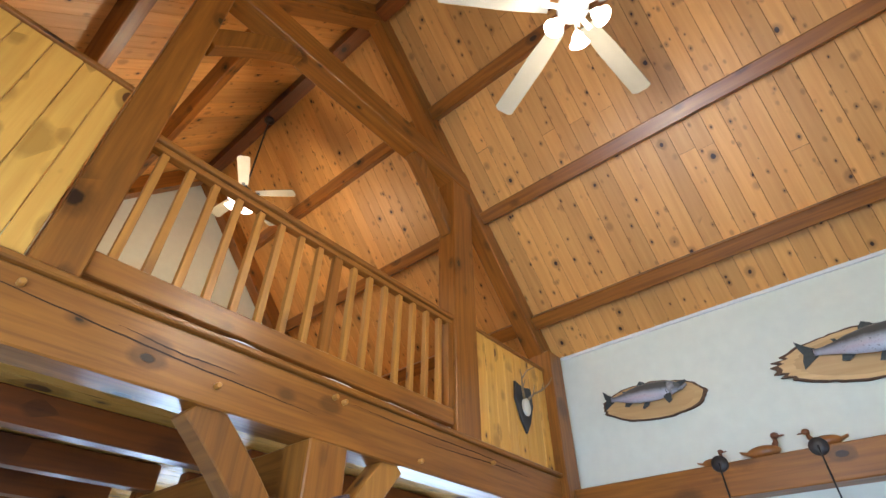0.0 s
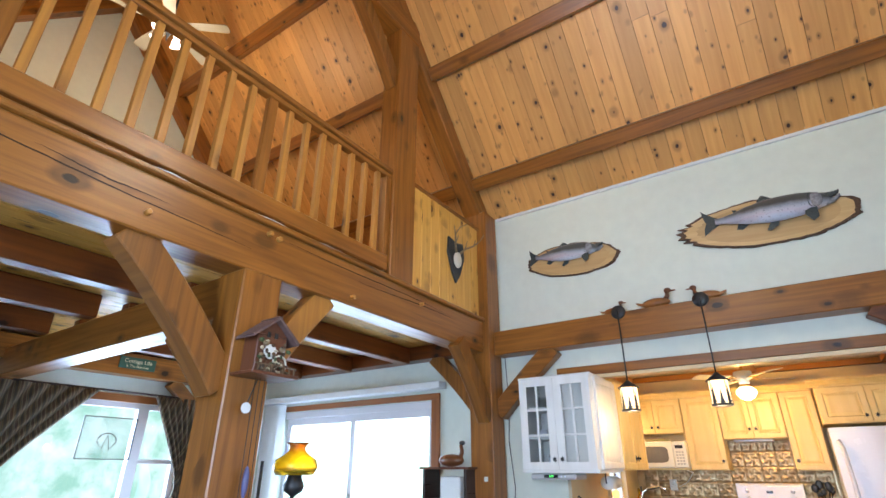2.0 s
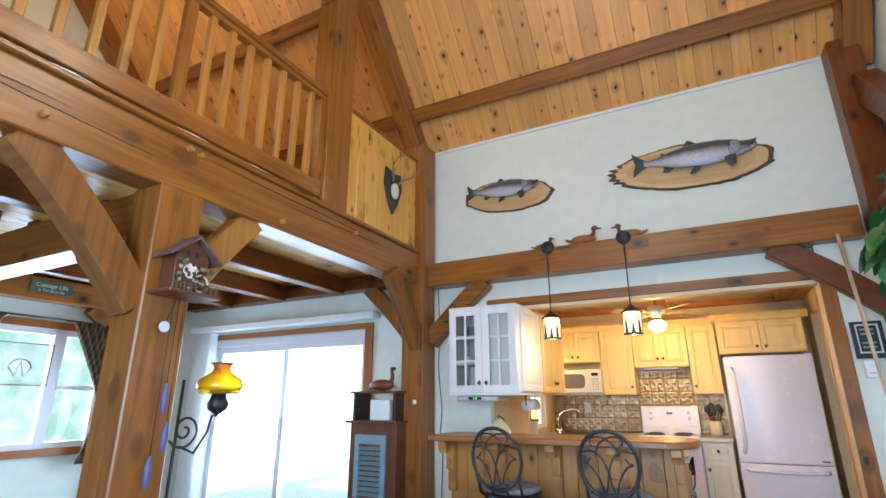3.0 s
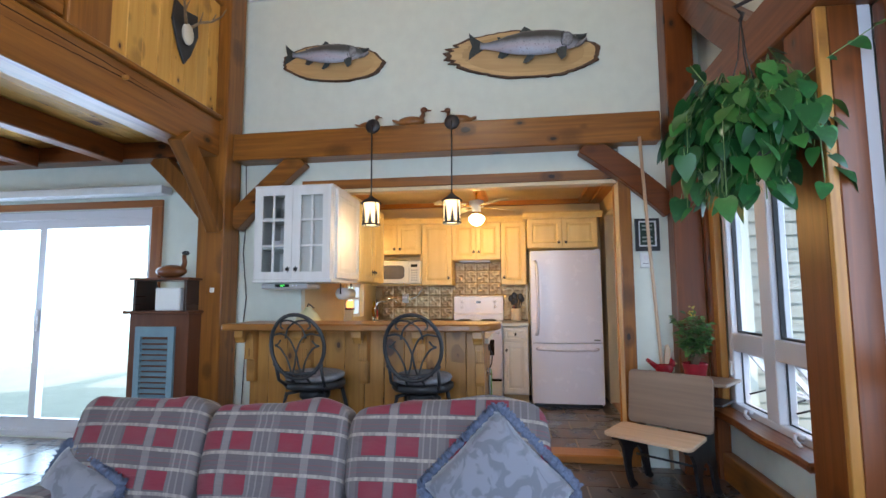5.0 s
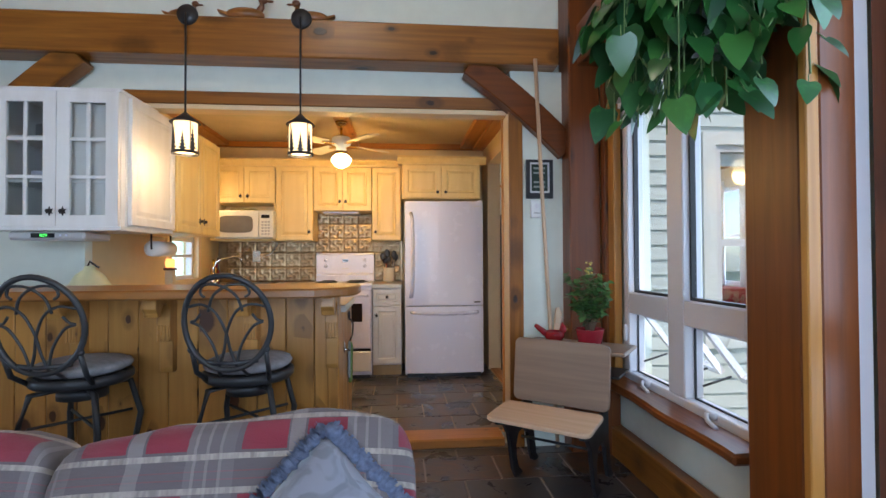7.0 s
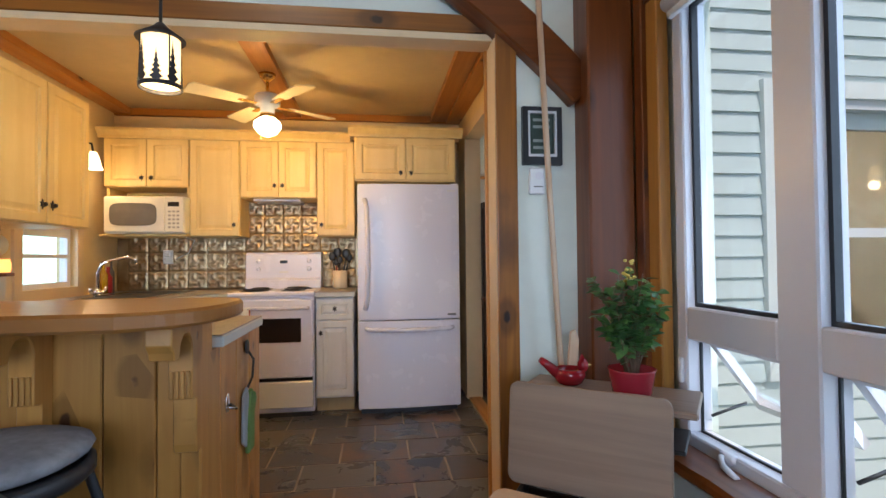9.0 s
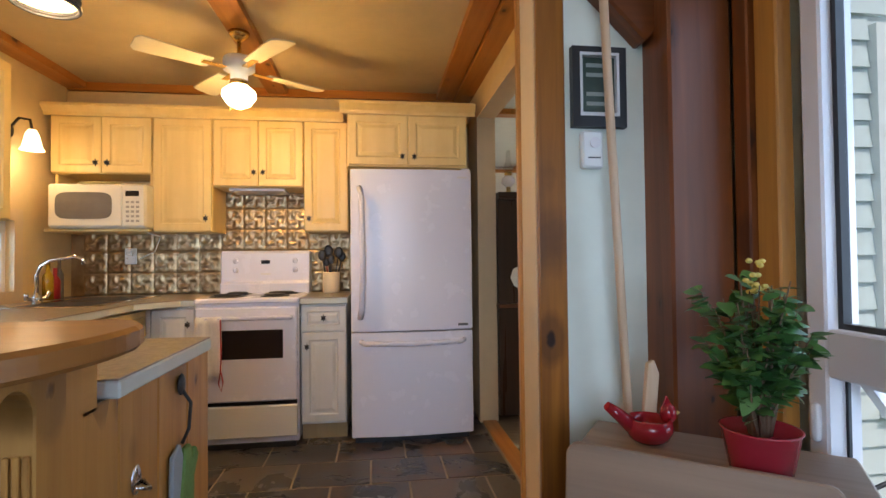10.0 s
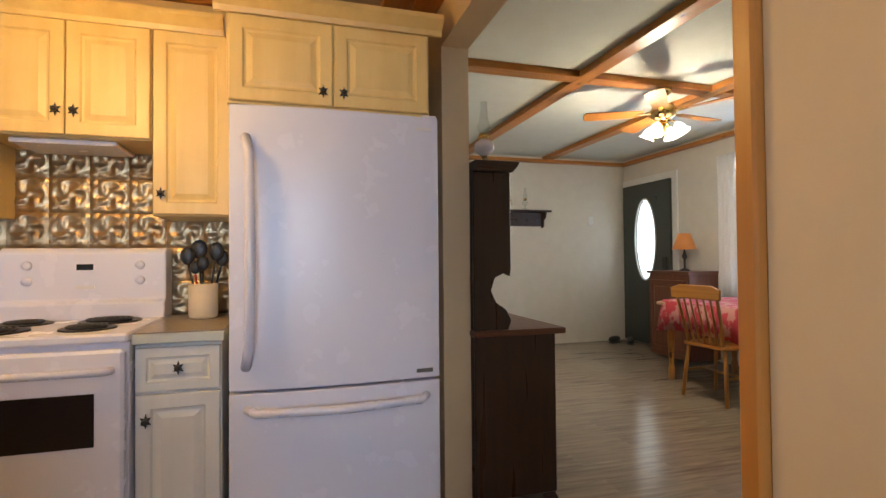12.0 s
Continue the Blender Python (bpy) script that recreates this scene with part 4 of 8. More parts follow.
duck((0.46, 5.56, 2.618), 1, 0.80, "small carved wooden duck on the kitchen beam")
duck((0.83, 5.56, 2.618), 1, 1.12, "larger carved wooden duck with raised head on the beam")
duck((1.23, 5.56, 2.618), -1, 1.0, "carved wooden duck facing the other pair on the beam")

# antlers on the shield
ant = thing("antler_plaque", (-0.825, 4.93, 3.245), "small antlers on a black shield plaque", "antler mount")
part("shield", prism([(-0.13, 0.20), (0, 0.17), (0.13, 0.20), (0.15, 0.03), (0.07, -0.16), (0, -0.26), (-0.07, -0.16), (-0.15, 0.03)], 0.0, 0.022, "yz", 0.005), M["black_metal"], ant)
part("skull_plate", ellipsoid((0.035, 0, -0.02), (0.03, 0.06, 0.085), segs=12, rings=8), paint("bone", (0.68, 0.62, 0.5), 0.6), ant)
HORN = paint("antler", (0.30, 0.20, 0.11), 0.5, 0.4, 0.3, 40)
for s in (-1, 1):
    a = part("antler", tube([(0.04, 0.03 * s, 0.05), (0.07, 0.09 * s, 0.12), (0.12, 0.17 * s, 0.17), (0.19, 0.19 * s, 0.22), (0.25, 0.15 * s, 0.25)], 0.013, 6, taper=0.004), HORN, ant)
    part("tine", tube([(0.12, 0.17 * s, 0.17), (0.13, 0.20 * s, 0.25)], 0.008, 5, taper=0.003), HORN, a)
    part("tine", tube([(0.07, 0.09 * s, 0.12), (0.10, 0.08 * s, 0.20)], 0.008, 5, taper=0.003), HORN, a)

# cuckoo clock on the centre post
CK = M["cab_wood"]
ck = thing("cuckoo_clock", (-0.795, 2.835, 1.78), "carved wooden cuckoo clock shaped like a cottage", "clock")
part("case", box(0, 0.13, -0.095, 0.095, 0.03, 0.24, bevel=0.004), M["cab_wood"], ck)
part("gable", prism([(-0.095, 0.24), (0.095, 0.24), (0, 0.33)], 0, 0.13, "yz"), CK, ck)
ROOF = paint("clock_roof", (0.17, 0.10, 0.09), 0.6, 0.4, 0.6, 40)
for s in (-1, 1):
    part("roof", prism([(0.0, 0.335), (0.150 * s, 0.215), (0.150 * s, 0.203), (0.0, 0.322)], -0.005, 0.175, "yz", 0.003), ROOF, ck)
    for i in range(6):
        y_, z_ = 0.150 * s * (i + 0.55) / 6, 0.335 - 0.120 * (i + 0.55) / 6
        for j in range(6):
            x_ = -0.004 + 0.030 * j
            part("shingle", prism([(y_ - 0.014 * s, z_ + 0.0165), (y_ + 0.015 * s, z_ - 0.0065), (y_ + 0.014 * s, z_ - 0.0105), (y_ - 0.015 * s, z_ + 0.0125)], x_ + 0.001, x_ + 0.0285, "yz"), ROOF, ck)
    part("window_opening", box(0.131, 0.134, 0.008 + 0.035 * (s - 1) / 2 * 1.4, 0.030 + 0.035 * (s - 1) / 2 * 1.4, 0.225, 0.255), M["black_metal"], ck)
part("ridge_board", box(-0.006, 0.178, -0.012, 0.012, 0.334, 0.342, bevel=0.003), ROOF, ck)
part("balcony", box(-0.005, 0.20, -0.15, 0.15, 0.015, 0.032, bevel=0.003), CK, ck)
part("wheel_rim", tube([(0.145, 0.05 + 0.045 * math.cos(a), 0.09 + 0.045 * math.sin(a)) for a in [k * math.pi / 8 for k in range(16)]], 0.006, 5, closed=True), paint("wheel_white", (0.62, 0.60, 0.5), 0.5), ck)
part("dial", lathe([(0.04, 0), (0.04, 0.006)], 16, center=(0.132, -0.01, 0.15), axis="x"), M["white_paint"], ck)
for y_, z_ in ((-0.06, 0.06), (-0.03, 0.05), (0.0, 0.07), (0.08, 0.05), (-0.07, 0.12), (0.06, 0.17), (-0.05, 0.19)):
    part("carved_leaf", ellipsoid((0.145, y_, z_), (0.012, 0.022, 0.016), segs=8, rings=5), paint("carving", (0.20, 0.14, 0.08), 0.5) if y_ == -0.06 else bpy.data.materials["carving"], ck)
r9 = random.Random(9)
CARV = [paint("carved_" + n_, c_, 0.5, 0.3) for n_, c_ in (("cream", (0.50, 0.44, 0.30)), ("umber", (0.06, 0.03, 0.015)), ("moss", (0.06, 0.09, 0.03)), ("tan", (0.16, 0.09, 0.045)))]
for k in range(60):
    y_, z_ = r9.uniform(-0.09, 0.09), 0.04 + 0.17 * r9.random() ** 1.5
    part("carved_leaf", ellipsoid((0.14 + r9.uniform(0, 0.03), y_, z_), (0.008, r9.uniform(0.006, 0.018), r9.uniform(0.005, 0.014)), segs=7, rings=4), CARV[k % 4], ck)
for y_ in (-0.11, -0.07, -0.03, 0.05, 0.09, 0.12):
    part("fence_post", box(0.185, 0.192, y_ - 0.004, y_ + 0.004, 0.032, 0.07), CARV[k % 2 * 3], ck)
part("fence_rail", box(0.183, 0.194, -0.13, 0.13, 0.066, 0.073), CARV[3], ck)
for y_, z0 in ((-0.03, -0.75), (0.0, -0.42), (0.03, -0.60)):
    ch = part("chain", tube([(0.07, y_, 0.015), (0.07, y_, z0)], 0.002, 4), M["iron"], ck)
    part("pine_cone_weight", ellipsoid((0.07, y_, z0 - 0.07), (0.017, 0.017, 0.075), segs=8, rings=8), paint("cone_weight", (0.10, 0.10, 0.22), 0.4) if y_ < 0 else bpy.data.materials["cone_weight"], ch)
pd = part("pendulum", tube([(0.05, 0.0, 0.015), (0.05, -0.05, -0.13)], 0.003, 4), M["iron"], ck)
part("bob", lathe([(0.028, 0), (0.028, 0.006)], 14, center=(0.05, -0.05, -0.14), axis="x"), M["white_paint"], pd)

# oil lamp on its bracket
m_, nt_, b_ = base_mat("amber_glass", (0.95, 0.40, 0.02), 0.2)
b_.inputs["Transmission Weight"].default_value = 0.8
sp_ = nt_.nodes.new("ShaderNodeSeparateXYZ")
nt_.links.new(coords(nt_), sp_.inputs[0])
nt_.links.new(mixed(nt_, ramp(nt_, sp_.outputs[2], 1.47, 1.52), (1.0, 0.66, 0.03), (0.75, 0.26, 0.015)), b_.inputs["Base Color"])
ol = thing("oil_lamp_stand", (-0.86, 3.02, LF), "black wrought iron floor stand with an amber glass oil lamp", "lamp")
part("pole", tube([(0, 0, 0.01), (0, 0.0, 0.9), (0, 0.005, 1.44)], 0.009, 6), M["iron"], ol)
for a in (0, 120, 240):
    ca, sa = math.cos(radians(a)), math.sin(radians(a))
    part("foot", tube([(0, 0, 0.25), (0.10 * ca, 0.10 * sa, 0.12), (0.18 * ca, 0.18 * sa, 0.012)], 0.011, 6), M["iron"], ol)
part("scroll", tube([(0, 0.05 + (0.095 - 0.0033 * k) * math.cos(-2.6 + k * 0.42), 1.18 + (0.095 - 0.0033 * k) * math.sin(-2.6 + k * 0.42)) for k in range(26)], 0.007, 5), M["iron"], ol)
part("arm", tube([(0, 0.03, 1.10), (0, 0.12, 1.06), (0, 0.19, 1.16), (0, 0.21, 1.25), (0, 0.24, 1.25)], 0.007, 6), M["iron"], ol)
fo = part("font", lathe([(0.008, 1.25), (0.02, 1.262), (0.052, 1.283), (0.060, 1.315), (0.045, 1.345), (0.035, 1.383)], 16, center=(0, 0.24, 0)), M["black_metal"], ol, "black iron oil font")
part("shade", lathe([(r_, 1.26 + (h_ - 1.26) * 0.77) for r_, h_ in ((0.108, 1.40), (0.122, 1.43), (0.128, 1.46), (0.118, 1.505), (0.075, 1.54), (0.050, 1.565), (0.048, 1.60), (0.066, 1.628), (0.058, 1.625), (0.043, 1.60), (0.045, 1.565), (0.070, 1.535), (0.112, 1.50), (0.120, 1.46), (0.115, 1.43))], 24, center=(0, 0.24, 0)), m_, fo, "amber ruffled glass shade")

# cardboard box on a small table
lt = thing("side_table", (-1.55, 3.66, LF), "small dark side table under a cardboard box", "table")
part("top", box(-0.25, 0.3, -0.3, 0.3, 0.38, 0.41, bevel=0.005), M["dark_wood"], lt)
for a in (-0.2, 0.25):
    for b in (-0.25, 0.25):
        part("leg", box(a - 0.02, a + 0.02, b - 0.02, b + 0.02, 0, 0.38), M["dark_wood"], lt)

# corner cabinet with louvred door
cc = thing("louvred_cabinet", (-1.42, 5.22, LF), "dark cherry cabinet with a pale blue louvred door", "cabinet")
part("body", box(0, 0.52, 0.02, 0.40, 0, 1.13, bevel=0.004), M["cab_wood"], cc)
part("top", box(-0.04, 0.54, -0.02, 0.41, 1.13, 1.155, bevel=0.006), M["cab_wood"], cc)
BLU = paint("louvre_blue", (0.19, 0.30, 0.35), 0.5, 0.15)
dr = part("door", holed("y", -0.004, 0.02, 0.075, 0.415, 0.10, 1.03, [(0.125, 0.365, 0.16, 0.95)]), BLU, cc, "pale blue louvred door")
for i in range(18):
    bm = box(-0.121, 0.121, -0.02, 0.02, -0.003, 0.003)
    bmesh.ops.transform(bm, matrix=Matrix.Translation((0.245, 0.008, 0.185 + 0.043 * i)) @ pose(0, 0, 0, 35, 0, 0), verts=bm.verts)
    part("slat", bm, BLU, dr)
part("latch", lathe([(0.01, 0), (0.008, 0.02)], 8, center=(0.09, -0.02, 0.42), axis="y"), M["iron"], dr)
for x in (0.03, 0.48):
    part("bracket", prism([(0.02, 1.155), (0.34, 1.155), (0.30, 1.25), (0.27, 1.36), (0.26, 1.40), (0.02, 1.40)] if x > 0.1 else [(0.02, 1.155), (0.36, 1.155), (0.30, 1.25), (0.27, 1.36), (0.26, 1.40), (0.02, 1.40)], x - 0.012, x + 0.012, "yz", 0.003), M["dark_wood"], cc)
part("shelf", box(-0.01, 0.52, 0.0, 0.36, 1.40, 1.42, bevel=0.004), M["cab_wood"], cc)
wb = solid("white_carton", box(0.20, 0.42, 0.04, 0.28, 1.156, 1.34, bevel=0.008), M["white_paint"], "small white carton on the cabinet", "box", at=pose(-1.42, 5.22, LF))
gz = thing("goose_figure", (-1.16, 5.36, 1.371), "carved brown goose on top of the cabinet", "goose figure")
part("body", ellipsoid((0, 0, 0.055), (0.14, 0.06, 0.055), segs=14, rings=9), DUCKH, gz)
part("neck", tube([(0.10, 0, 0.07), (0.12, 0, 0.13), (0.11, 0, 0.19)], 0.022, 8, taper=0.017), DUCKH, gz)
part("head", ellipsoid((0.125, 0, 0.205), (0.035, 0.02, 0.02), segs=10, rings=7), M["black_metal"], gz)
solid("wall_switch", box(-0.02, 0.02, -0.012, 0, -0.02, 0.02, bevel=0.006), M["white_paint"], "small white sensor on the corner post", "sensor", at=pose(-0.81, 5.40, 1.27))

# wall frame, thermostat, stick
fr = thing("picture_frame", (2.585, 5.600, 1.548), "black framed weather station with a silver inner edge", "frame")
part("frame", holed("y", -0.025, 0, 0, 0.175, 0, 0.25, [(0.03, 0.145, 0.04, 0.225)]), M["black_metal"], fr)
part("silver_edge", holed("y", -0.027, -0.008, 0.024, 0.151, 0.034, 0.231, [(0.032, 0.143, 0.045, 0.222)]), paint("silver", (0.6, 0.6, 0.6), 0.3), fr)
part("screen", box(0.03, 0.145, -0.010, 0, 0.04, 0.225), paint("screen_green", (0.05, 0.075, 0.06), 0.15, 0.3), fr)
for z_ in (0.07, 0.10, 0.16, 0.19):
    part("readout", box(0.05, 0.125, -0.0115, -0.0102, z_, z_ + 0.012), paint("readout", (0.25, 0.28, 0.25), 0.4) if z_ == 0.07 else bpy.data.materials["readout"], fr)
ts = thing("thermostat", (2.612, 5.600, 1.42), "white wall thermostat with a round dial", "thermostat")
part("case", box(0, 0.068, -0.028, 0, 0, 0.115, bevel=0.006), M["white_paint"], ts)
part("dial", lathe([(0.017, 0), (0.014, 0.012)], 14, center=(0.040, -0.034, 0.078), axis="y"), M["vinyl"], ts)
part("slot", box(0.018, 0.058, -0.0295, -0.0275, 0.03, 0.034), M["black_metal"], ts)
st = solid("wooden_pole", tube([(2.765, 5.54, LF + 0.01), (2.712, 5.52, 0.8), (2.66, 5.49, 1.6), (2.618, 5.472, 2.41)], 0.013, 8), M["seat_oak"], "long pale wooden pole leaning against the beam", "pole")
cb = solid("wall_cable", tube([(-0.70, 5.66, 2.38), (-0.68, 5.66, 1.9), (-0.70, 5.66, 1.6), (-0.66, 5.665, 1.2), (-0.68, 5.665, 1.0), (-0.65, 5.66, 0.8), (-0.67, 5.66, 0.3)], 0.004, 5), M["iron"], "thin dark cable hanging down the wall by the post", "cable")

CARD, nt_c, b_c = base_mat("cardboard", (0.42, 0.28, 0.16), 0.85)
bumped(nt_c, b_c, noise_tex(nt_c, coords(nt_c, scale=(1, 1, 14)), 9, 3), 0.2, 0.002)
cx = thing("cardboard_box", (-1.55, 3.66, LF + 0.411), "open brown cardboard box on the dark side table", "box")
part("side", box(-0.20, -0.195, -0.17, 0.17, 0, 0.24), CARD, cx)
part("side", box(0.195, 0.20, -0.17, 0.17, 0, 0.24), CARD, cx)
part("side", box(-0.195, 0.195, -0.17, -0.165, 0, 0.24), CARD, cx)
part("side", box(-0.195, 0.195, 0.165, 0.17, 0, 0.24), CARD, cx)
part("bottom", box(-0.195, 0.195, -0.165, 0.165, 0, 0.004), CARD, cx)
part("flap", prism([(0.17, 0.24), (0.30, 0.20), (0.30, 0.204), (0.17, 0.244)], -0.19, 0.19, "yz"), CARD, cx)
part("flap", prism([(0.20, 0.24), (0.32, 0.29), (0.32, 0.294), (0.20, 0.244)], -0.165, 0.165, "xz"), CARD, cx)

# ---- kitchen ----
def glazed(name, light, dark, rough=0.4):
    """Painted cabinet wood with a darker glaze settled in streaks and grooves."""
    m, nt, b = base_mat(name, light, rough)
    v = coords(nt, scale=(14, 14, 1.4))
    n = noise_tex(nt, v, 1.0, 4)
    n2 = noise_tex(nt, coords(nt), 5, 3)
    c = mixed(nt, maths(nt, "MULTIPLY", ramp(nt, n, 0.35, 0.75), 0.5), light, dark)
    c = mixed(nt, maths(nt, "MULTIPLY", ramp(nt, n2, 0.45, 0.7), 0.25), c, dark)
    nt.links.new(c, b.inputs["Base Color"])
    bumped(nt, b, n, 0.08, 0.002)
    return m


CAB = glazed("cabinet_cream", (0.80, 0.60, 0.25), (0.64, 0.43, 0.15))
GROOVE = glazed("cabinet_glaze", (0.50, 0.37, 0.19), (0.34, 0.23, 0.10))
GCAB = glazed("cabinet_white", (0.74, 0.73, 0.71), (0.60, 0.57, 0.52))
ENAMEL = paint("white_enamel", (0.76, 0.76, 0.88), 0.26, 0.01, 0.02)
LAM = paint("laminate_counter", (0.33, 0.27, 0.20), 0.3, 0.35, 0.05, 60)
LAME = paint("laminate_edge", (0.58, 0.60, 0.54), 0.35)
KNOB = paint("dark_knob", (0.02, 0.014, 0.012), 0.35, 0.3)
CHROME, _, _ = base_mat("chrome", (0.75, 0.75, 0.76), 0.12, 1.0)
BRASS, _, _ = base_mat("brass", (0.70, 0.48, 0.18), 0.2, 1.0)
DGLASS = paint("dark_glass", (0.015, 0.015, 0.018), 0.08, 0.1, 0.0)


def panel_door(w, h, arched=False):
    """A raised-panel front in the xz plane that faces -y, its back at y 0."""
    bm = bmesh.new()
    steps = [(0.0, 0.0), (0.0, -0.016), (0.004, -0.020), (0.048, -0.020), (0.054, -0.012), (0.062, -0.011), (0.085, -0.018), (0.085, -0.018)]
    k = min(1.0, min(w, h) / 0.22)
    loops = []
    for off, y in steps:
        o = off * k
        loops.append([bm.verts.new(p) for p in ((o, y, o), (w - o, y, o), (w - o, y, h - o), (o, y, h - o))])
    for a, b in zip(loops[:-1], loops[1:-1] + [loops[-1]]):
        if a is loops[-2]:
            continue
        for i in range(4):
            bm.faces.new((a[i], a[(i + 1) % 4], b[(i + 1) % 4], b[i]))
    bm.faces.new(loops[-2])
    for v in loops[-1]:
        bm.verts.remove(v)
    bm.faces.new(loops[0][::-1])
    bmesh.ops.recalc_face_normals(bm, faces=bm.faces[:])
    grain_uv(bm, bm.faces, 2)
    return bm


def moved(bm, x=0, y=0, z=0):
    bmesh.ops.translate(bm, vec=(x, y, z), verts=bm.verts)
    return bm


def knob(x, z, parent, y=-0.02):
    bm = lathe([(0.006, 0), (0.006, -0.010), (0.012, -0.016), (0.010, -0.024), (0.003, -0.026)], 8, center=(x, y, z), axis="y")
    for v in bm.verts:
        v.co.y = 2 * y - v.co.y if v.co.y > y else v.co.y
    prism([(x + 0.017 * math.cos(t) * (1.2 if i % 2 else 0.55), z + 0.022 * math.sin(t) * (1.2 if i % 2 else 0.55)) for i, t in enumerate([j * math.pi / 6 for j in range(12)])], y - 0.006, y - 0.001, "xz", 0.0, bm=bm)
    part("knob", bm, KNOB, parent, "dark leaf-shaped metal knob")


def cabinet(name, place, w, d, h, fronts, label, turn=0.0, mat=None, toe=0.0, group="kitchen cabinets"):
    """fronts: (x0, x1, z0, z1, knob x, knob z, kind)."""
    mat = mat or CAB
    th = thing(name, place, label, "cabinet", group, turn)
    part("carcass", box(0.001, w - 0.001, 0, d, toe, h, bevel=0.002), mat, th)
    if toe:
        part("toe_kick", box(0.002, w - 0.002, 0.06, d, 0, toe), GROOVE, th)
    for x0, x1, z0, z1, kx, kz, kind in fronts:
        f = part(kind, moved(panel_door(x1 - x0, z1 - z0), x0, -0.001, z0), mat, th)
        if kx is not None:
            knob(kx, kz, f)
    return th


UY = 7.66
# wall cabinets on the back wall
cabinet("wall_cabinet", (-0.108, UY, 1.73), 0.62, 0.31, 0.38, [(0.005, 0.308, 0.005, 0.375, 0.275, 0.07, "door"), (0.312, 0.615, 0.005, 0.375, 0.345, 0.07, "door")], "cream raised-panel wall cabinet with two doors above the microwave")
sh = thing("microwave_shelf", (-0.108, UY, 1.345), "cream open shelf holding the microwave", "shelf")
part("shelf_board", box(-0.01, 0.62, -0.06, 0.31, 0, 0.02, bevel=0.004), CAB, sh)
part("side", box(0.0, 0.018, 0.04, 0.31, 0.02, 0.385), CAB, sh)
part("side", box(0.602, 0.62, 0.0, 0.31, 0.02, 0.385), CAB, sh)
cabinet("wall_cabinet", (0.515, UY, 1.345), 0.375, 0.31, 0.765, [(0.005, 0.37, 0.005, 0.76, 0.335, 0.09, "door")], "tall cream raised-panel wall cabinet with one door")
cabinet("wall_cabinet", (0.892, UY, 1.65), 0.597, 0.31, 0.46, [(0.005, 0.296, 0.005, 0.455, 0.268, 0.10, "door"), (0.300, 0.592, 0.005, 0.455, 0.328, 0.10, "door")], "cream wall cabinet with two doors above the stove hood")
hd_ = thing("range_hood", (0.93, UY + 0.02, 1.625), "slim white light panel under the cabinet above the stove", "range hood")
part("panel", box(0.05, 0.42, 0.02, 0.26, 0.005, 0.024, bevel=0.004), ENAMEL, hd_)
cabinet("wall_cabinet", (1.490, UY, 1.345), 0.30, 0.31, 0.765, [(0.005, 0.295, 0.005, 0.76, 0.035, 0.09, "door")], "narrow tall cream wall cabinet beside the fridge")
cabinet("wall_cabinet", (1.80, 7.40, 1.755), 0.79, 0.56, 0.345, [(0.01, 0.392, 0.01, 0.335, 0.355, 0.065, "door"), (0.398, 0.78, 0.01, 0.335, 0.435, 0.065, "door")], "cream wall cabinet with two wide doors above the fridge")


def crown(name, x0, x1, y, z, ret, label):
    prof = [(0, 0), (-0.012, 0.0), (-0.018, 0.02), (-0.05, 0.055), (-0.05, 0.075), (0, 0.075)]
    th = thing(name, (x0, y, z), label, "moulding")
    part("moulding", prism([(a, b) for a, b in prof], -0.045, x1 - x0 + (0.045 if ret else 0), "yz"), CAB, th)
    return th


crown("crown_moulding", -0.108, 1.76, UY, 2.11, False, "cream crown moulding along the wall cabinets")
crown("crown_moulding", 1.80, 2.60, 7.40, 2.10, True, "cream crown moulding over the fridge cabinet")
solid("soffit_board", box(-0.155, KR - 0.005, 7.90, 7.975, 2.19, 2.35), M["cream_wall"], "plain cream board above the cabinets", "board")
# wall cabinets on the left wall, glass one first
for k, (y0, w) in enumerate(((5.90, 0.42), (6.32, 0.38))):
    cabinet("wall_cabinet", (0.27, y0, 1.345), w, 0.42, 0.745, [(0.005, w - 0.005, 0.005, 0.74, w - 0.04 if k == 0 else 0.04, 0.10, "door")], "cream raised-panel wall cabinet on the side wall", turn=90)
side_panel = cabinet("wall_cabinet", (0.27, 5.31, 1.335), 0.58, 0.40, 0.75, [(0.02, 0.56, 0.02, 0.73, None, None, "side_panel")], "white side panel box joining the glass cabinet to the kitchen run", turn=90, mat=GCAB)
gc = thing("glass_cabinet", (-0.37, 5.27, 1.335), "white wall cabinet with two glass-paned doors and dishes inside", "cabinet")
part("back", box(0.0, 0.635, 0.385, 0.40, 0, 0.745), GCAB, gc)
part("side", box(0.0, 0.018, 0.0, 0.40, 0, 0.745), GCAB, gc)
part("side", box(0.617, 0.635, 0.0, 0.385, 0, 0.745), GCAB, gc)
part("bottom", box(-0.005, 0.645, -0.02, 0.40, -0.012, 0.012, bevel=0.003), GCAB, gc)
part("top", box(-0.005, 0.645, -0.02, 0.40, 0.735, 0.755, bevel=0.003), GCAB, gc)
for z in (0.25, 0.49):
    part("shelf", box(0.018, 0.617, 0.02, 0.385, z, z + 0.014), GCAB, gc)
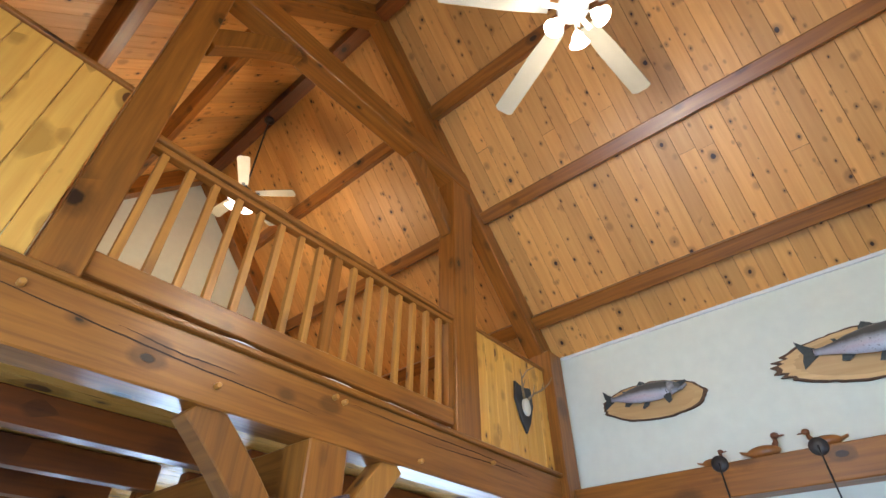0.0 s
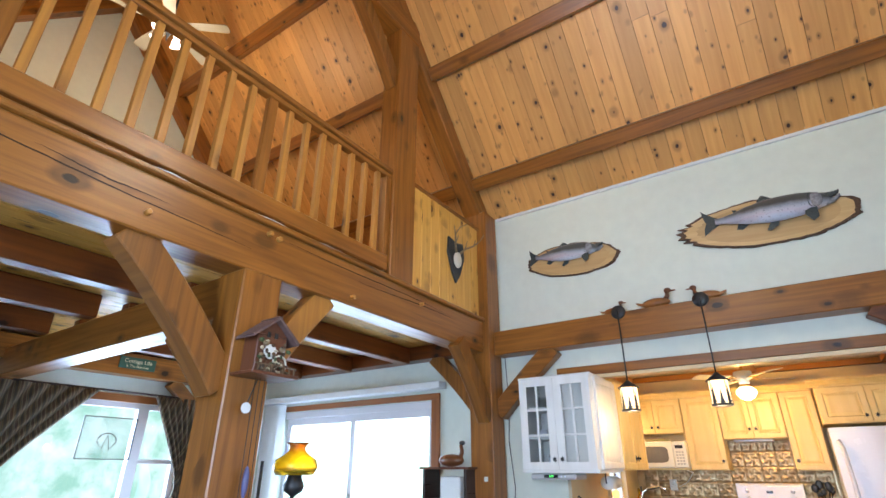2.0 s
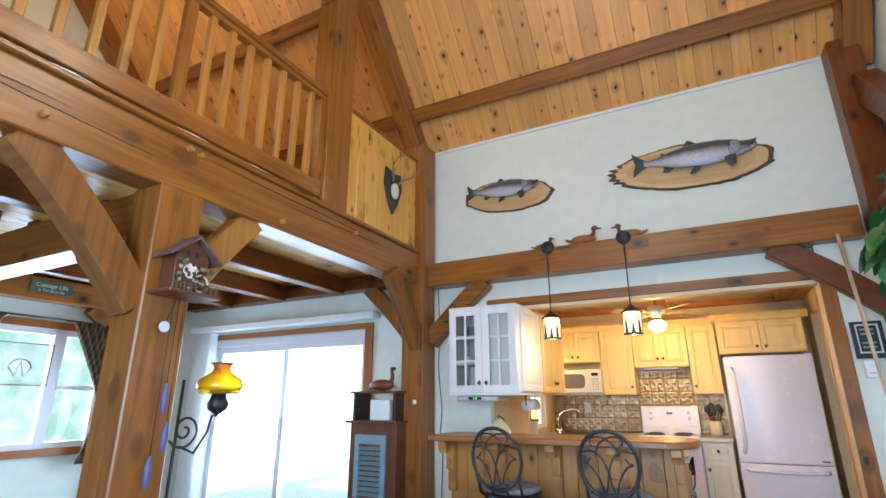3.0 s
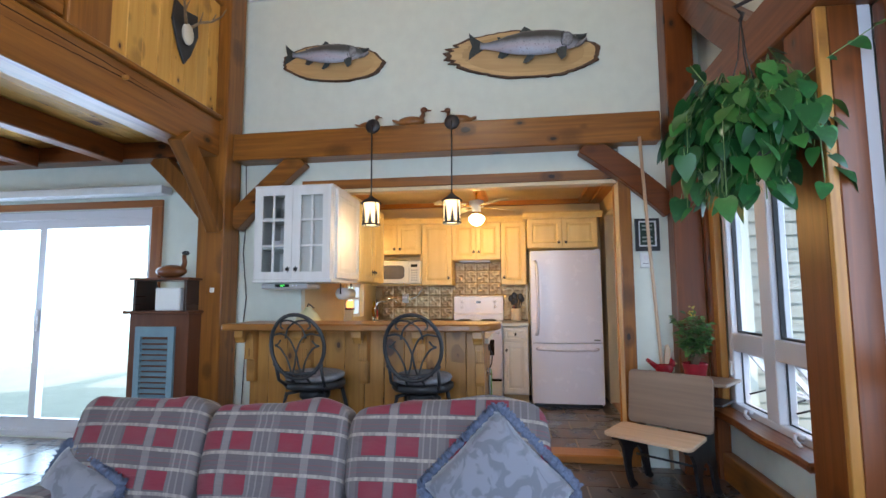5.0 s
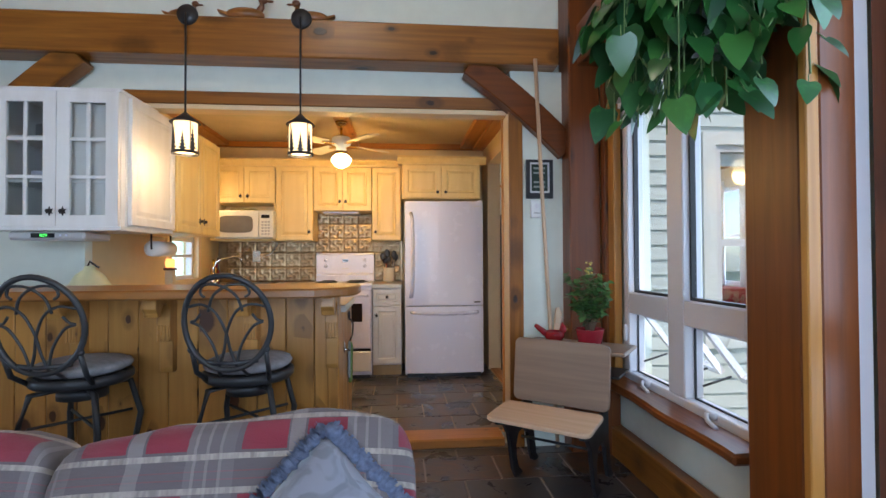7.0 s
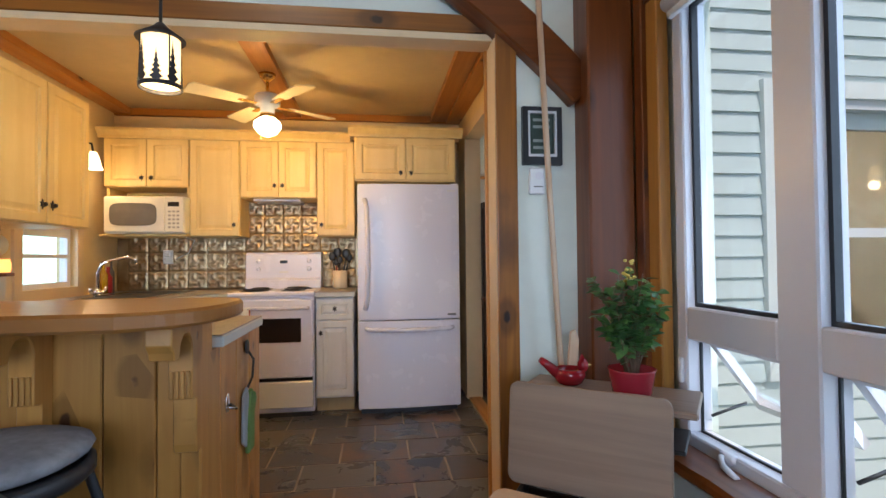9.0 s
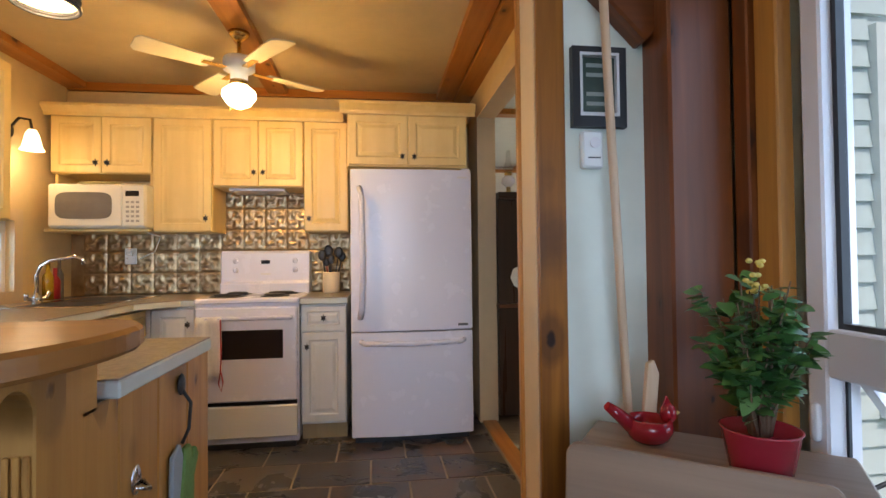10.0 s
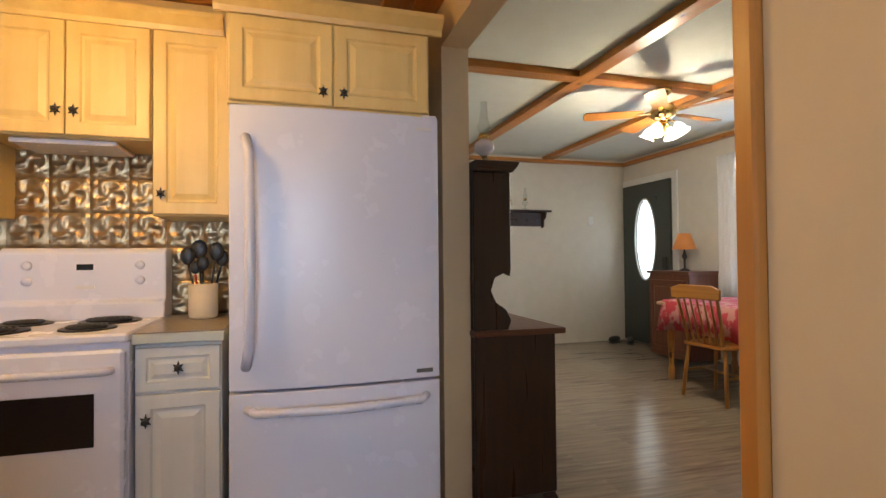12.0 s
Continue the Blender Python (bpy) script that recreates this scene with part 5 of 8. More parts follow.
for x0, kx in ((0.003, 0.285), (0.319, 0.035)):
    w = 0.313
    holes = []
    d = part("door", holed("y", -0.022, -0.002, x0, x0 + w, 0.012, 0.735, [(x0 + 0.065, x0 + w - 0.065, 0.07, 0.675)]), GCAB, gc, "white door with six small panes")
    for z in (0.265, 0.468):
        part("glazing_bar", box(x0 + 0.065, x0 + w - 0.065, -0.020, -0.004, z, z + 0.018, bevel=0.003), GCAB, d)
    part("glazing_bar", box(x0 + w / 2 - 0.009, x0 + w / 2 + 0.009, -0.0205, -0.0045, 0.07, 0.675, bevel=0.003), GCAB, d)
    g = part("pane", box(x0 + 0.065, x0 + w - 0.065, -0.012, -0.009, 0.07, 0.675), M["clear_glass"], d)
    g.visible_shadow = False
    knob(x0 + kx, 0.09, d, -0.022)
GR = paint("dish_green", (0.35, 0.42, 0.12), 0.3)
for x, y, z, r, h, mt in ((0.12, 0.2, 0.504, 0.05, 0.10, M["clear_glass"]), (0.22, 0.2, 0.504, 0.04, 0.13, M["clear_glass"]), (0.23, 0.15, 0.264, 0.05, 0.09, GR), (0.1, 0.2, 0.264, 0.05, 0.07, ENAMEL),
                          (0.42, 0.2, 0.504, 0.055, 0.08, ENAMEL), (0.53, 0.18, 0.504, 0.04, 0.10, M["white_paint"]), (0.50, 0.15, 0.264, 0.045, 0.10, DGLASS), (0.53, 0.14, 0.012, 0.035, 0.19, M["iron"]), (0.2, 0.2, 0.012, 0.06, 0.11, ENAMEL), (0.42, 0.2, 0.012, 0.05, 0.12, M["white_paint"])):
    solid("cup", lathe([(r * 0.7, 0), (r, h * 0.3), (r * 0.95, h), (r * 0.85, h), (r * 0.85, h * 0.35), (0.002, h * 0.1)], 14), mt, "small glass or dish standing in the glass cabinet", "dish", "dishes in the glass cabinet", at=pose(-0.37 + x, 5.27 + y, 1.335 + z))
rad = thing("cabinet_radio", (-0.33, 5.30, 1.275), "silver under-cabinet radio with a green display", "radio")
part("body", box(0, 0.39, 0.0, 0.26, 0, 0.046, bevel=0.012), paint("radio_silver", (0.50, 0.48, 0.47), 0.3), rad)
part("display", box(0.12, 0.24, -0.002, 0.004, 0.012, 0.036), DGLASS, rad)
lettering("8:09", 0.022, (0.185, -0.004, 0.024), glow("green_digits", (0.1, 0.9, 0.15), 1.0), rad, (90, 0, 0))
for x in (0.27, 0.30):
    part("button", lathe([(0.007, 0), (0.006, -0.004)], 8, center=(x, -0.001, 0.024), axis="y"), ENAMEL, rad)

# microwave
mw = thing("microwave", (-0.05, 7.52, 1.366), "cream microwave oven with a dark window and key pad", "microwave")
part("body", box(0, 0.57, 0.015, 0.40, 0, 0.28, bevel=0.008), paint("cream_plastic", (0.72, 0.68, 0.56), 0.3), mw)
CP = bpy.data.materials["cream_plastic"]
dr = part("door", box(0.004, 0.43, 0, 0.02, 0.008, 0.272, bevel=0.006), CP, mw)
n = 28
part("window", prism([(0.21 + 0.165 * math.copysign(abs(math.cos(a)) ** 0.35, math.cos(a)), 0.14 + 0.085 * math.copysign(abs(math.sin(a)) ** 0.5, math.sin(a))) for a in [2 * math.pi * k / n for k in range(n)]], -0.004, 0.001, "xz"), paint("smoked_window", (0.16, 0.15, 0.14), 0.12, 0.2, 0.0), dr)
pdl = part("control_panel", box(0.434, 0.566, 0, 0.02, 0.008, 0.272, bevel=0.005), CP, mw)
part("display", box(0.455, 0.535, -0.003, 0.001, 0.20, 0.235), DGLASS, pdl)
for i in range(3):
    for j in range(5):
        part("key", box(0.457 + 0.03 * i, 0.477 + 0.03 * i, -0.003, 0.001, 0.035 + 0.03 * j, 0.050 + 0.03 * j, bevel=0.002), paint("key_grey", (0.35, 0.33, 0.28), 0.4) if i + j == 0 else bpy.data.materials["key_grey"], pdl)
solid("dish_towel_pile", ellipsoid((0, 0, 0.012), (0.13, 0.09, 0.013), power=0.6), paint("folded_cloth", (0.35, 0.30, 0.12), 0.9), "folded cloth lying on the microwave", "cloth", at=pose(0.20, 7.66, 1.648))
solid("mw_cable", tube([(0.44, 7.60, 1.36), (0.50, 7.80, 1.32), (0.40, 7.955, 1.22), (0.30, 7.955, 1.17)], 0.004, 5), M["white_paint"], "white power cord running to the wall socket", "cord")
so = thing("wall_socket", (0.20, 7.957, 1.13), "white wall socket on the tin backsplash", "socket")
part("plate", box(0, 0.08, -0.006, 0, 0, 0.115, bevel=0.003), M["white_paint"], so)
part("plug", box(0.02, 0.06, -0.03, -0.006, 0.06, 0.10, bevel=0.005), M["white_paint"], so)

# base cabinets and worktops
BY = 7.38
cabinet("base_cabinet", (1.505, BY, 0), 0.285, 0.58, 0.865, [(0.006, 0.279, 0.70, 0.855, 0.143, 0.78, "drawer"), (0.006, 0.279, 0.125, 0.69, 0.04, 0.60, "door")], "white glazed base cabinet with one drawer and one door", mat=GCAB, toe=0.11)
cabinet("base_cabinet", (0.62, BY, 0), 0.26, 0.58, 0.865, [(0.006, 0.254, 0.125, 0.855, 0.215, 0.76, "door")], "white glazed base cabinet beside the stove", mat=GCAB, toe=0.11)
solid("corner_filler", box(0.560, 0.619, 7.362, 7.42, 0.11, 0.865), GCAB, "white glazed filler strip closing the cabinets' inner corner", "filler strip")
cabinet("base_cabinet", (0.58, 6.78, 0), 0.58, 0.72, 0.865, [(0.01, 0.57, 0.70, 0.855, 0.29, 0.78, "drawer"), (0.01, 0.57, 0.125, 0.69, 0.06, 0.60, "door")], "cream base cabinet under the sink", turn=90, toe=0.11)
cabinet("base_cabinet", (0.58, 6.14, 0), 0.63, 0.72, 0.865, [(0.01, 0.31, 0.125, 0.855, 0.27, 0.76, "door"), (0.32, 0.62, 0.125, 0.855, 0.36, 0.76, "door")], "cream base cabinet with two doors on the side run", turn=90, toe=0.11)


def worktop(name, pts, label, z=0.87):
    th = thing(name, (0, 0, z), label, "worktop")
    part("edge_band", prism(pts, 0, 0.036, "xy", 0.004), LAME, th)
    c = Vector((sum(p[0] for p in pts) / len(pts), sum(p[1] for p in pts) / len(pts)))
    part("top_sheet", prism([tuple(c + (Vector(p) - c) * 0.996) for p in pts], 0.0365, 0.0405, "xy"), LAM, th)


worktop("worktop", [(1.50, 7.345), (1.80, 7.345), (1.80, 7.95), (1.50, 7.95)], "grey-brown laminate worktop beside the fridge")
worktop("worktop", [(KX + 0.002, 5.78), (0.62, 5.78), (0.62, 7.15), (0.80, 7.345), (0.885, 7.345), (0.885, 7.95), (KX + 0.002, 7.95)], "grey-brown laminate worktop with the sink")

# tin backsplash
def tin_mat():
    m, nt, b = base_mat("pressed_tin", (0.38, 0.29, 0.20), 0.33, 0.85)
    v = coords(nt)
    n1 = noise_tex(nt, v, 6, 3)
    oi = nt.nodes.new("ShaderNodeObjectInfo")
    c = mixed(nt, ramp(nt, maths(nt, "ADD", n1, maths(nt, "MULTIPLY", oi.outputs["Random"], 0.15)), 0.4, 0.7), (0.19, 0.10, 0.04), (0.47, 0.36, 0.21))
    nt.links.new(c, b.inputs["Base Color"])
    bumped(nt, b, noise_tex(nt, v, 120, 2), 0.3, 0.002)
    return m


TIN = tin_mat()


def tin_mesh(S):
    bm = bmesh.new()
    n = 16
    def height(u, v):
        du, dv = u - 0.5, v - 0.5
        r = math.hypot(du, dv)
        a = math.atan2(dv, du)
        petal = 0.011 * max(0, -math.cos(4 * a + 9 * (r - 0.25))) * math.exp(-((r - 0.25) / 0.13) ** 2)
        ring = 0.009 * math.exp(-((r - 0.42) / 0.03) ** 2) + 0.008 * math.exp(-(r / 0.06) ** 2)
        corner = 0.009 * math.exp(-((math.hypot(abs(du) - 0.5, abs(dv) - 0.5) - 0.16) / 0.04) ** 2)
        edge = min(u, v, 1 - u, 1 - v)
        return (petal + ring + corner) * min(1, edge * 12) - (0.001 if edge < 0.01 else 0)
    g = [[bm.verts.new((S * i / n, -0.006 - height(i / n, j / n), S * j / n)) for j in range(n + 1)] for i in range(n + 1)]
    for i in range(n):
        for j in range(n):
            bm.faces.new((g[i][j], g[i + 1][j], g[i + 1][j + 1], g[i][j + 1])).smooth = True
    grain_uv(bm, bm.faces, 0)
    me = bpy.data.meshes.new("tin_tile")
    bm.to_mesh(me)
    bm.free()
    me.materials.append(TIN)
    return me


TS = 0.155
tin = tin_mesh(TS)
bs = thing("tin_backsplash", (0, 7.965, 0.912), "pressed tin backsplash tiles in bronze and silver tones", "backsplash")
part("backing", box(KX + 0.002, 1.80, -0.002, 0.012, 0, 0.435), TIN, bs)
part("backing", box(0.893, 1.488, -0.002, 0.012, 0.435, 0.74), TIN, bs)
k0 = 0.856 - 6 * TS
for i in range(12):
    for j in range(5):
        x = k0 + i * TS
        if x + TS > 1.81 or (j > 2 and not (0.83 < x and x + TS < 1.50)):
            continue
        t = new("tile", tin)
        t.parent = bs
        t.location = (x, 0, j * TS)

# stove
sv = thing("stove", (0.892, 7.30, 0), "white electric stove with coil burners and a dark oven window", "stove")
part("body", box(0, 0.61, 0.03, 0.64, 0.03, 0.885, bevel=0.004), ENAMEL, sv)
part("cooktop", box(-0.003, 0.613, 0.0, 0.64, 0.885, 0.918, bevel=0.008), ENAMEL, sv)
od = part("oven_door", box(0.006, 0.604, -0.01, 0.03, 0.29, 0.865, bevel=0.010), ENAMEL, sv)
part("window", box(0.13, 0.52, -0.0125, -0.008, 0.55, 0.725, bevel=0.002), DGLASS, od)
part("handle", tube([(0.04, -0.012, 0.80), (0.05, -0.045, 0.80), (0.56, -0.045, 0.80), (0.57, -0.012, 0.80)], 0.013, 8), ENAMEL, od)
dw = part("drawer", box(0.006, 0.604, -0.006, 0.03, 0.07, 0.262, bevel=0.006), paint("enamel_cream", (0.72, 0.71, 0.66), 0.2, 0.01, 0.02), sv)
# Black strip set between door and drawer; the gap's shade is its colour
part("painted_gap_shadow", box(0.012, 0.598, 0.02, 0.029, 0.262, 0.29), DGLASS, sv)
part("toe", box(0.02, 0.59, 0.02, 0.6, 0.0, 0.03), M["black_metal"], sv)
bg = part("backguard", prism([(0.50, 0.915), (0.64, 0.915), (0.64, 1.218), (0.545, 1.218), (0.525, 1.198), (0.525, 1.00), (0.50, 0.985)], 0.0, 0.61, "yz", 0.005), ENAMEL, sv)
part("clock_display", box(0.275, 0.335, 0.520, 0.526, 1.125, 1.15), DGLASS, bg)
part("badge", box(0.27, 0.34, 0.521, 0.526, 1.045, 1.06), M["vinyl"], bg)
for x, z in ((0.10, 1.145), (0.10, 1.08), (0.51, 1.145), (0.51, 1.08)):
    part("control_knob", lathe([(0.019, 0), (0.016, -0.018), (0.004, -0.02)], 12, center=(x, 0.526, z), axis="y"), ENAMEL, bg)
for x, y, r in ((0.15, 0.17, 0.095), (0.44, 0.17, 0.075), (0.15, 0.40, 0.075), (0.44, 0.40, 0.095)):
    bn = part("burner", lathe([(r + 0.015, 0.918), (r + 0.013, 0.924), (r, 0.921), (0.01, 0.919)], 18, center=(x, y, 0)), M["black_metal"], sv, "black coil burner")
    part("coil", tube([(x + (0.015 + (r - 0.02) * k / 60) * math.cos(k * 0.42), y + (0.015 + (r - 0.02) * k / 60) * math.sin(k * 0.42), 0.929) for k in range(60)], 0.005, 5), M["iron"], bn)
TOW = paint("towel_white", (0.80, 0.79, 0.77), 0.95, 0.1, 0.6, 60)
tw = thing("dish_towel", (0.915, 7.245, 0.47), "white dish towel hanging over the oven handle", "towel")
bm = bmesh.new()
g = [[bm.verts.new((0.15 * i / 8 + 0.02 * (1 - j / 8) * (i / 8 - 0.8), -0.008 + 0.010 * math.sin(i * 1.6 + 0.3 * j), 0.345 * j / 8 - 0.015 * (i % 3) * (1 - j / 8))) for j in range(9)] for i in range(9)]
for i in range(8):
    for j in range(8):
        bm.faces.new((g[i][j], g[i + 1][j], g[i + 1][j + 1], g[i][j + 1])).smooth = True
ob = part("cloth", bm, TOW, tw)
ob.modifiers.new("thick", "SOLIDIFY").thickness = 0.008
part("red_loop", tube([(0.15, -0.02, 0.33), (0.155, -0.02, 0.1), (0.15, -0.02, 0.02), (0.14, -0.02, -0.05), (0.155, -0.02, -0.09), (0.165, -0.02, -0.04), (0.155, -0.02, 0.02)], 0.004, 5), paint("red_ribbon", (0.35, 0.02, 0.03), 0.7), tw)

# fridge
fg = thing("fridge", (1.825, 7.27, 0.0), "white bottom-freezer fridge with long curved grips", "fridge")
part("body", box(0.0, 0.765, 0.06, 0.70, 0.02, 1.71, bevel=0.006), ENAMEL, fg)


def convex(w, z0, z1, d=0.022):
    n = 12
    pts = [(w * i / n, -d * math.sin(math.pi * i / n) ** 0.8) for i in range(n + 1)] + [(w, 0.055), (0, 0.055)]
    return prism(pts, z0, z1, "xy", 0.004)


fd = part("fridge_door", convex(0.765, 0.70, 1.715), ENAMEL, fg)
fz = part("freezer_door", convex(0.765, 0.045, 0.69), ENAMEL, fg)
part("upper_handle", tube([(0.055, -0.005, 0.78), (0.07, -0.05, 0.86), (0.075, -0.062, 1.15), (0.07, -0.05, 1.53), (0.055, -0.005, 1.60)], 0.018, 8), ENAMEL, fd)
part("lower_handle", tube([(0.06, -0.005, 0.635), (0.09, -0.05, 0.63), (0.38, -0.07, 0.625), (0.68, -0.05, 0.63), (0.71, -0.005, 0.635)], 0.016, 8), ENAMEL, fz)
part("badge_plate", box(0.655, 0.735, -0.010, -0.004, 0.722, 0.737), paint("badge_grey", (0.12, 0.12, 0.13), 0.3), fd)
part("badge_plate", box(0.675, 0.735, -0.010, -0.004, 1.66, 1.672), M["vinyl"], fd)
part("toe", box(0.02, 0.745, 0.04, 0.6, 0.0, 0.04), M["black_metal"], fg)
part("hinge_cap", box(0.70, 0.76, 0.0, 0.06, 1.71, 1.725, bevel=0.004), ENAMEL, fg)

cr_ = thing("utensil_crock", (1.66, 7.78, 0.911), "cream stoneware crock full of black cooking utensils", "crock")
part("crock", lathe([(0.055, 0), (0.06, 0.01), (0.06, 0.145), (0.055, 0.15), (0.05, 0.145), (0.05, 0.02)], 18), paint("stoneware", (0.68, 0.58, 0.42), 0.4), cr_)
for x, y, h, r, c in ((-0.06, 0, 0.27, 0.030, 0), (-0.02, 0.02, 0.30, 0.034, 0), (0.05, 0.0, 0.29, 0.032, 0), (0.0, -0.02, 0.24, 0.026, 0), (0.07, 0.02, 0.26, 0.028, 0), (-0.03, -0.01, 0.22, 0.022, 1)):
    ut = part("utensil", tube([(x * 0.3, y, 0.03), (x, y, h - 0.03)], 0.005, 5), M["black_metal"] if not c else bpy.data.materials["red_ribbon"], cr_)
    part("utensil_head", ellipsoid((x * 1.05, y, h), (r, 0.008, r * 1.3), segs=10, rings=7), M["black_metal"], ut)

# sink and tap
sk = thing("sink", (0.02, 6.98, 0.905), "stainless steel double sink set in the worktop", "sink")
part("rim", box(0, 0.50, 0, 0.78, 0.004, 0.010, bevel=0.003), CHROME, sk)
# Flat near-black sheets for the bowls; the hollows' shade is painted, not modelled
part("bowl", box(0.06, 0.44, 0.04, 0.37, 0.0101, 0.0106), M["iron"], sk)
part("bowl", box(0.06, 0.44, 0.41, 0.74, 0.0101, 0.0106), M["iron"], sk)
fc = thing("tap", (0.03, 7.30, 0.915), "chrome kitchen tap with a tall swan neck", "tap")
part("base", lathe([(0.028, 0), (0.024, 0.03), (0.014, 0.05)], 14), CHROME, fc)
part("spout", tube([(0, 0, 0.04), (0.0, 0, 0.16), (0.02, 0, 0.215), (0.07, 0, 0.245), (0.20, 0.0, 0.27), (0.245, 0, 0.255), (0.25, 0, 0.22)], 0.011, 8), CHROME, fc)
for s in (-1, 1):
    part("lever", tube([(0, 0.02 * s, 0.02), (0, 0.09 * s, 0.03), (0.01, 0.10 * s, 0.06)], 0.012, 6), CHROME, fc)
kw = thing("kitchen_window", (KX - 0.06, 6.82, 0.98), "small white double-hung window above the sink", "window")
part("sash", holed("x", -0.02, 0.03, 0, 0.56, 0, 0.42, [(0.035, 0.525, 0.035, 0.385)]), VIN, kw)
part("meeting_rail", box(-0.015, 0.028, 0.035, 0.525, 0.20, 0.225), VIN, kw)
g = part("pane", box(0, 0.005, 0.03, 0.53, 0.03, 0.39), M["pane"], kw)
g.visible_shadow = False
structure("kitchen_window_casing", holed("x", KX, KX + 0.02, 6.75, 7.45, 0.91, 1.47, [(6.82, 7.38, 0.98, 1.40)]), M["beige_trim"])
part("blind", box(0.035, 0.045, 0.03, 0.53, 0.34, 0.40, bevel=0.003), M["white_paint"], kw)

wl = thing("wall_lamp", (KX + 0.002, 7.33, 1.93), "dark metal wall lamp with a frosted bell shade", "lamp")
part("plate", lathe([(0.05, 0), (0.045, 0.015), (0.01, 0.02)], 14, axis="x"), KNOB, wl)
part("arm", tube([(0.01, 0, 0), (0.07, 0, 0.07), (0.13, 0, 0.06), (0.14, 0, 0.0)], 0.008, 6), KNOB, wl)
part("shade", lathe([(0.02, 0.0), (0.035, -0.03), (0.05, -0.10), (0.062, -0.12)], 16, center=(0.14, 0, 0)), glow("frosted_shade", (1.0, 0.75, 0.42), 3.0), wl)

for y, h, mt, r in ((7.55, 0.24, "amber_glass", 0.03), (7.62, 0.20, "red_ribbon", 0.028), (7.66, 0.26, "smoked_window", 0.025)):
    solid("bottle", lathe([(r, 0), (r, h * 0.6), (r * 0.4, h * 0.75), (r * 0.4, h), (r * 0.3, h)], 12), bpy.data.materials[mt], "small bottle standing by the sink", "bottle", "bottles by the sink", at=pose(-0.06, y, 0.915))
pt = thing("paper_towel_holder", (0.06, 6.05, 1.24), "white paper towel roll on a holder under the cabinets", "paper towel")
part("roll", lathe([(0.015, 0), (0.055, 0.001), (0.055, 0.27), (0.015, 0.271)], 16, axis="y"), M["white_paint"], pt)
part("arm", tube([(0, -0.01, 0.1), (0, -0.01, 0), (0, 0.28, 0), (0, 0.28, 0.1)], 0.006, 6), KNOB, pt)
cj = thing("cookie_jar", (0.02, 5.42, 0.911), "pale yellow bell-shaped jar with a dark handle", "jar")
part("jar", lathe([(0.12, 0), (0.125, 0.02), (0.11, 0.10), (0.07, 0.17), (0.03, 0.20), (0.025, 0.22)], 20), paint("pale_yellow", (0.62, 0.60, 0.36), 0.35), cj)
part("handle", tube([(-0.01, 0, 0.22), (0.0, 0, 0.245), (0.05, 0, 0.21)], 0.006, 6), M["black_metal"], cj)
nl = thing("night_light", (0.02, 6.42, 1.10), "small glowing amber candle warmer", "lamp")
part("glass", lathe([(0.03, 0), (0.035, 0.02), (0.035, 0.05), (0.028, 0.07)], 12), glow("candle_glow", (1.0, 0.38, 0.10), 1.5), nl)
part("base", box(-0.04, 0.04, -0.03, 0.03, -0.02, 0.0, bevel=0.004), M["cab_wood"], nl)
part("stand", box(-0.03, 0.03, -0.025, 0.025, -0.19, -0.02, bevel=0.004), M["beige_trim"], nl)

# ceiling strips and fans
for nm, b_ in (("ceiling_strip", (KX, KX + 0.13, 5.76, 7.90, CEIL_K - 0.05, CEIL_K)), ("ceiling_strip", (KR - 0.26, KR - 0.13, 5.76, 7.90, CEIL_K - 0.05, CEIL_K)), ("ceiling_strip", (KR - 0.125, KR, 5.76, 7.90, CEIL_K - 0.07, CEIL_K)),
               ("ceiling_strip", (KX, KR, 7.90, 7.98, CEIL_K - 0.06, CEIL_K)), ("ceiling_strip", (1.20, 1.34, 5.76, 7.90, CEIL_K - 0.045, CEIL_K))):
    structure(nm, box(*b_, bevel=0.004), M["strip_wood"])
structure("doorway_casing_side", box(KR - 0.015, KR + 0.115, 7.565, 7.66, 0, 2.22), M["beige_trim"])
structure("doorway_casing_head", box(KR - 0.015, KR + 0.115, 5.95, 7.565, 2.14, 2.22), M["beige_trim"])
structure("doorway_threshold", box(KR, KR + 0.10, 5.97, 7.565, 0.0, 0.014, bevel=0.004), M["strip_wood"])


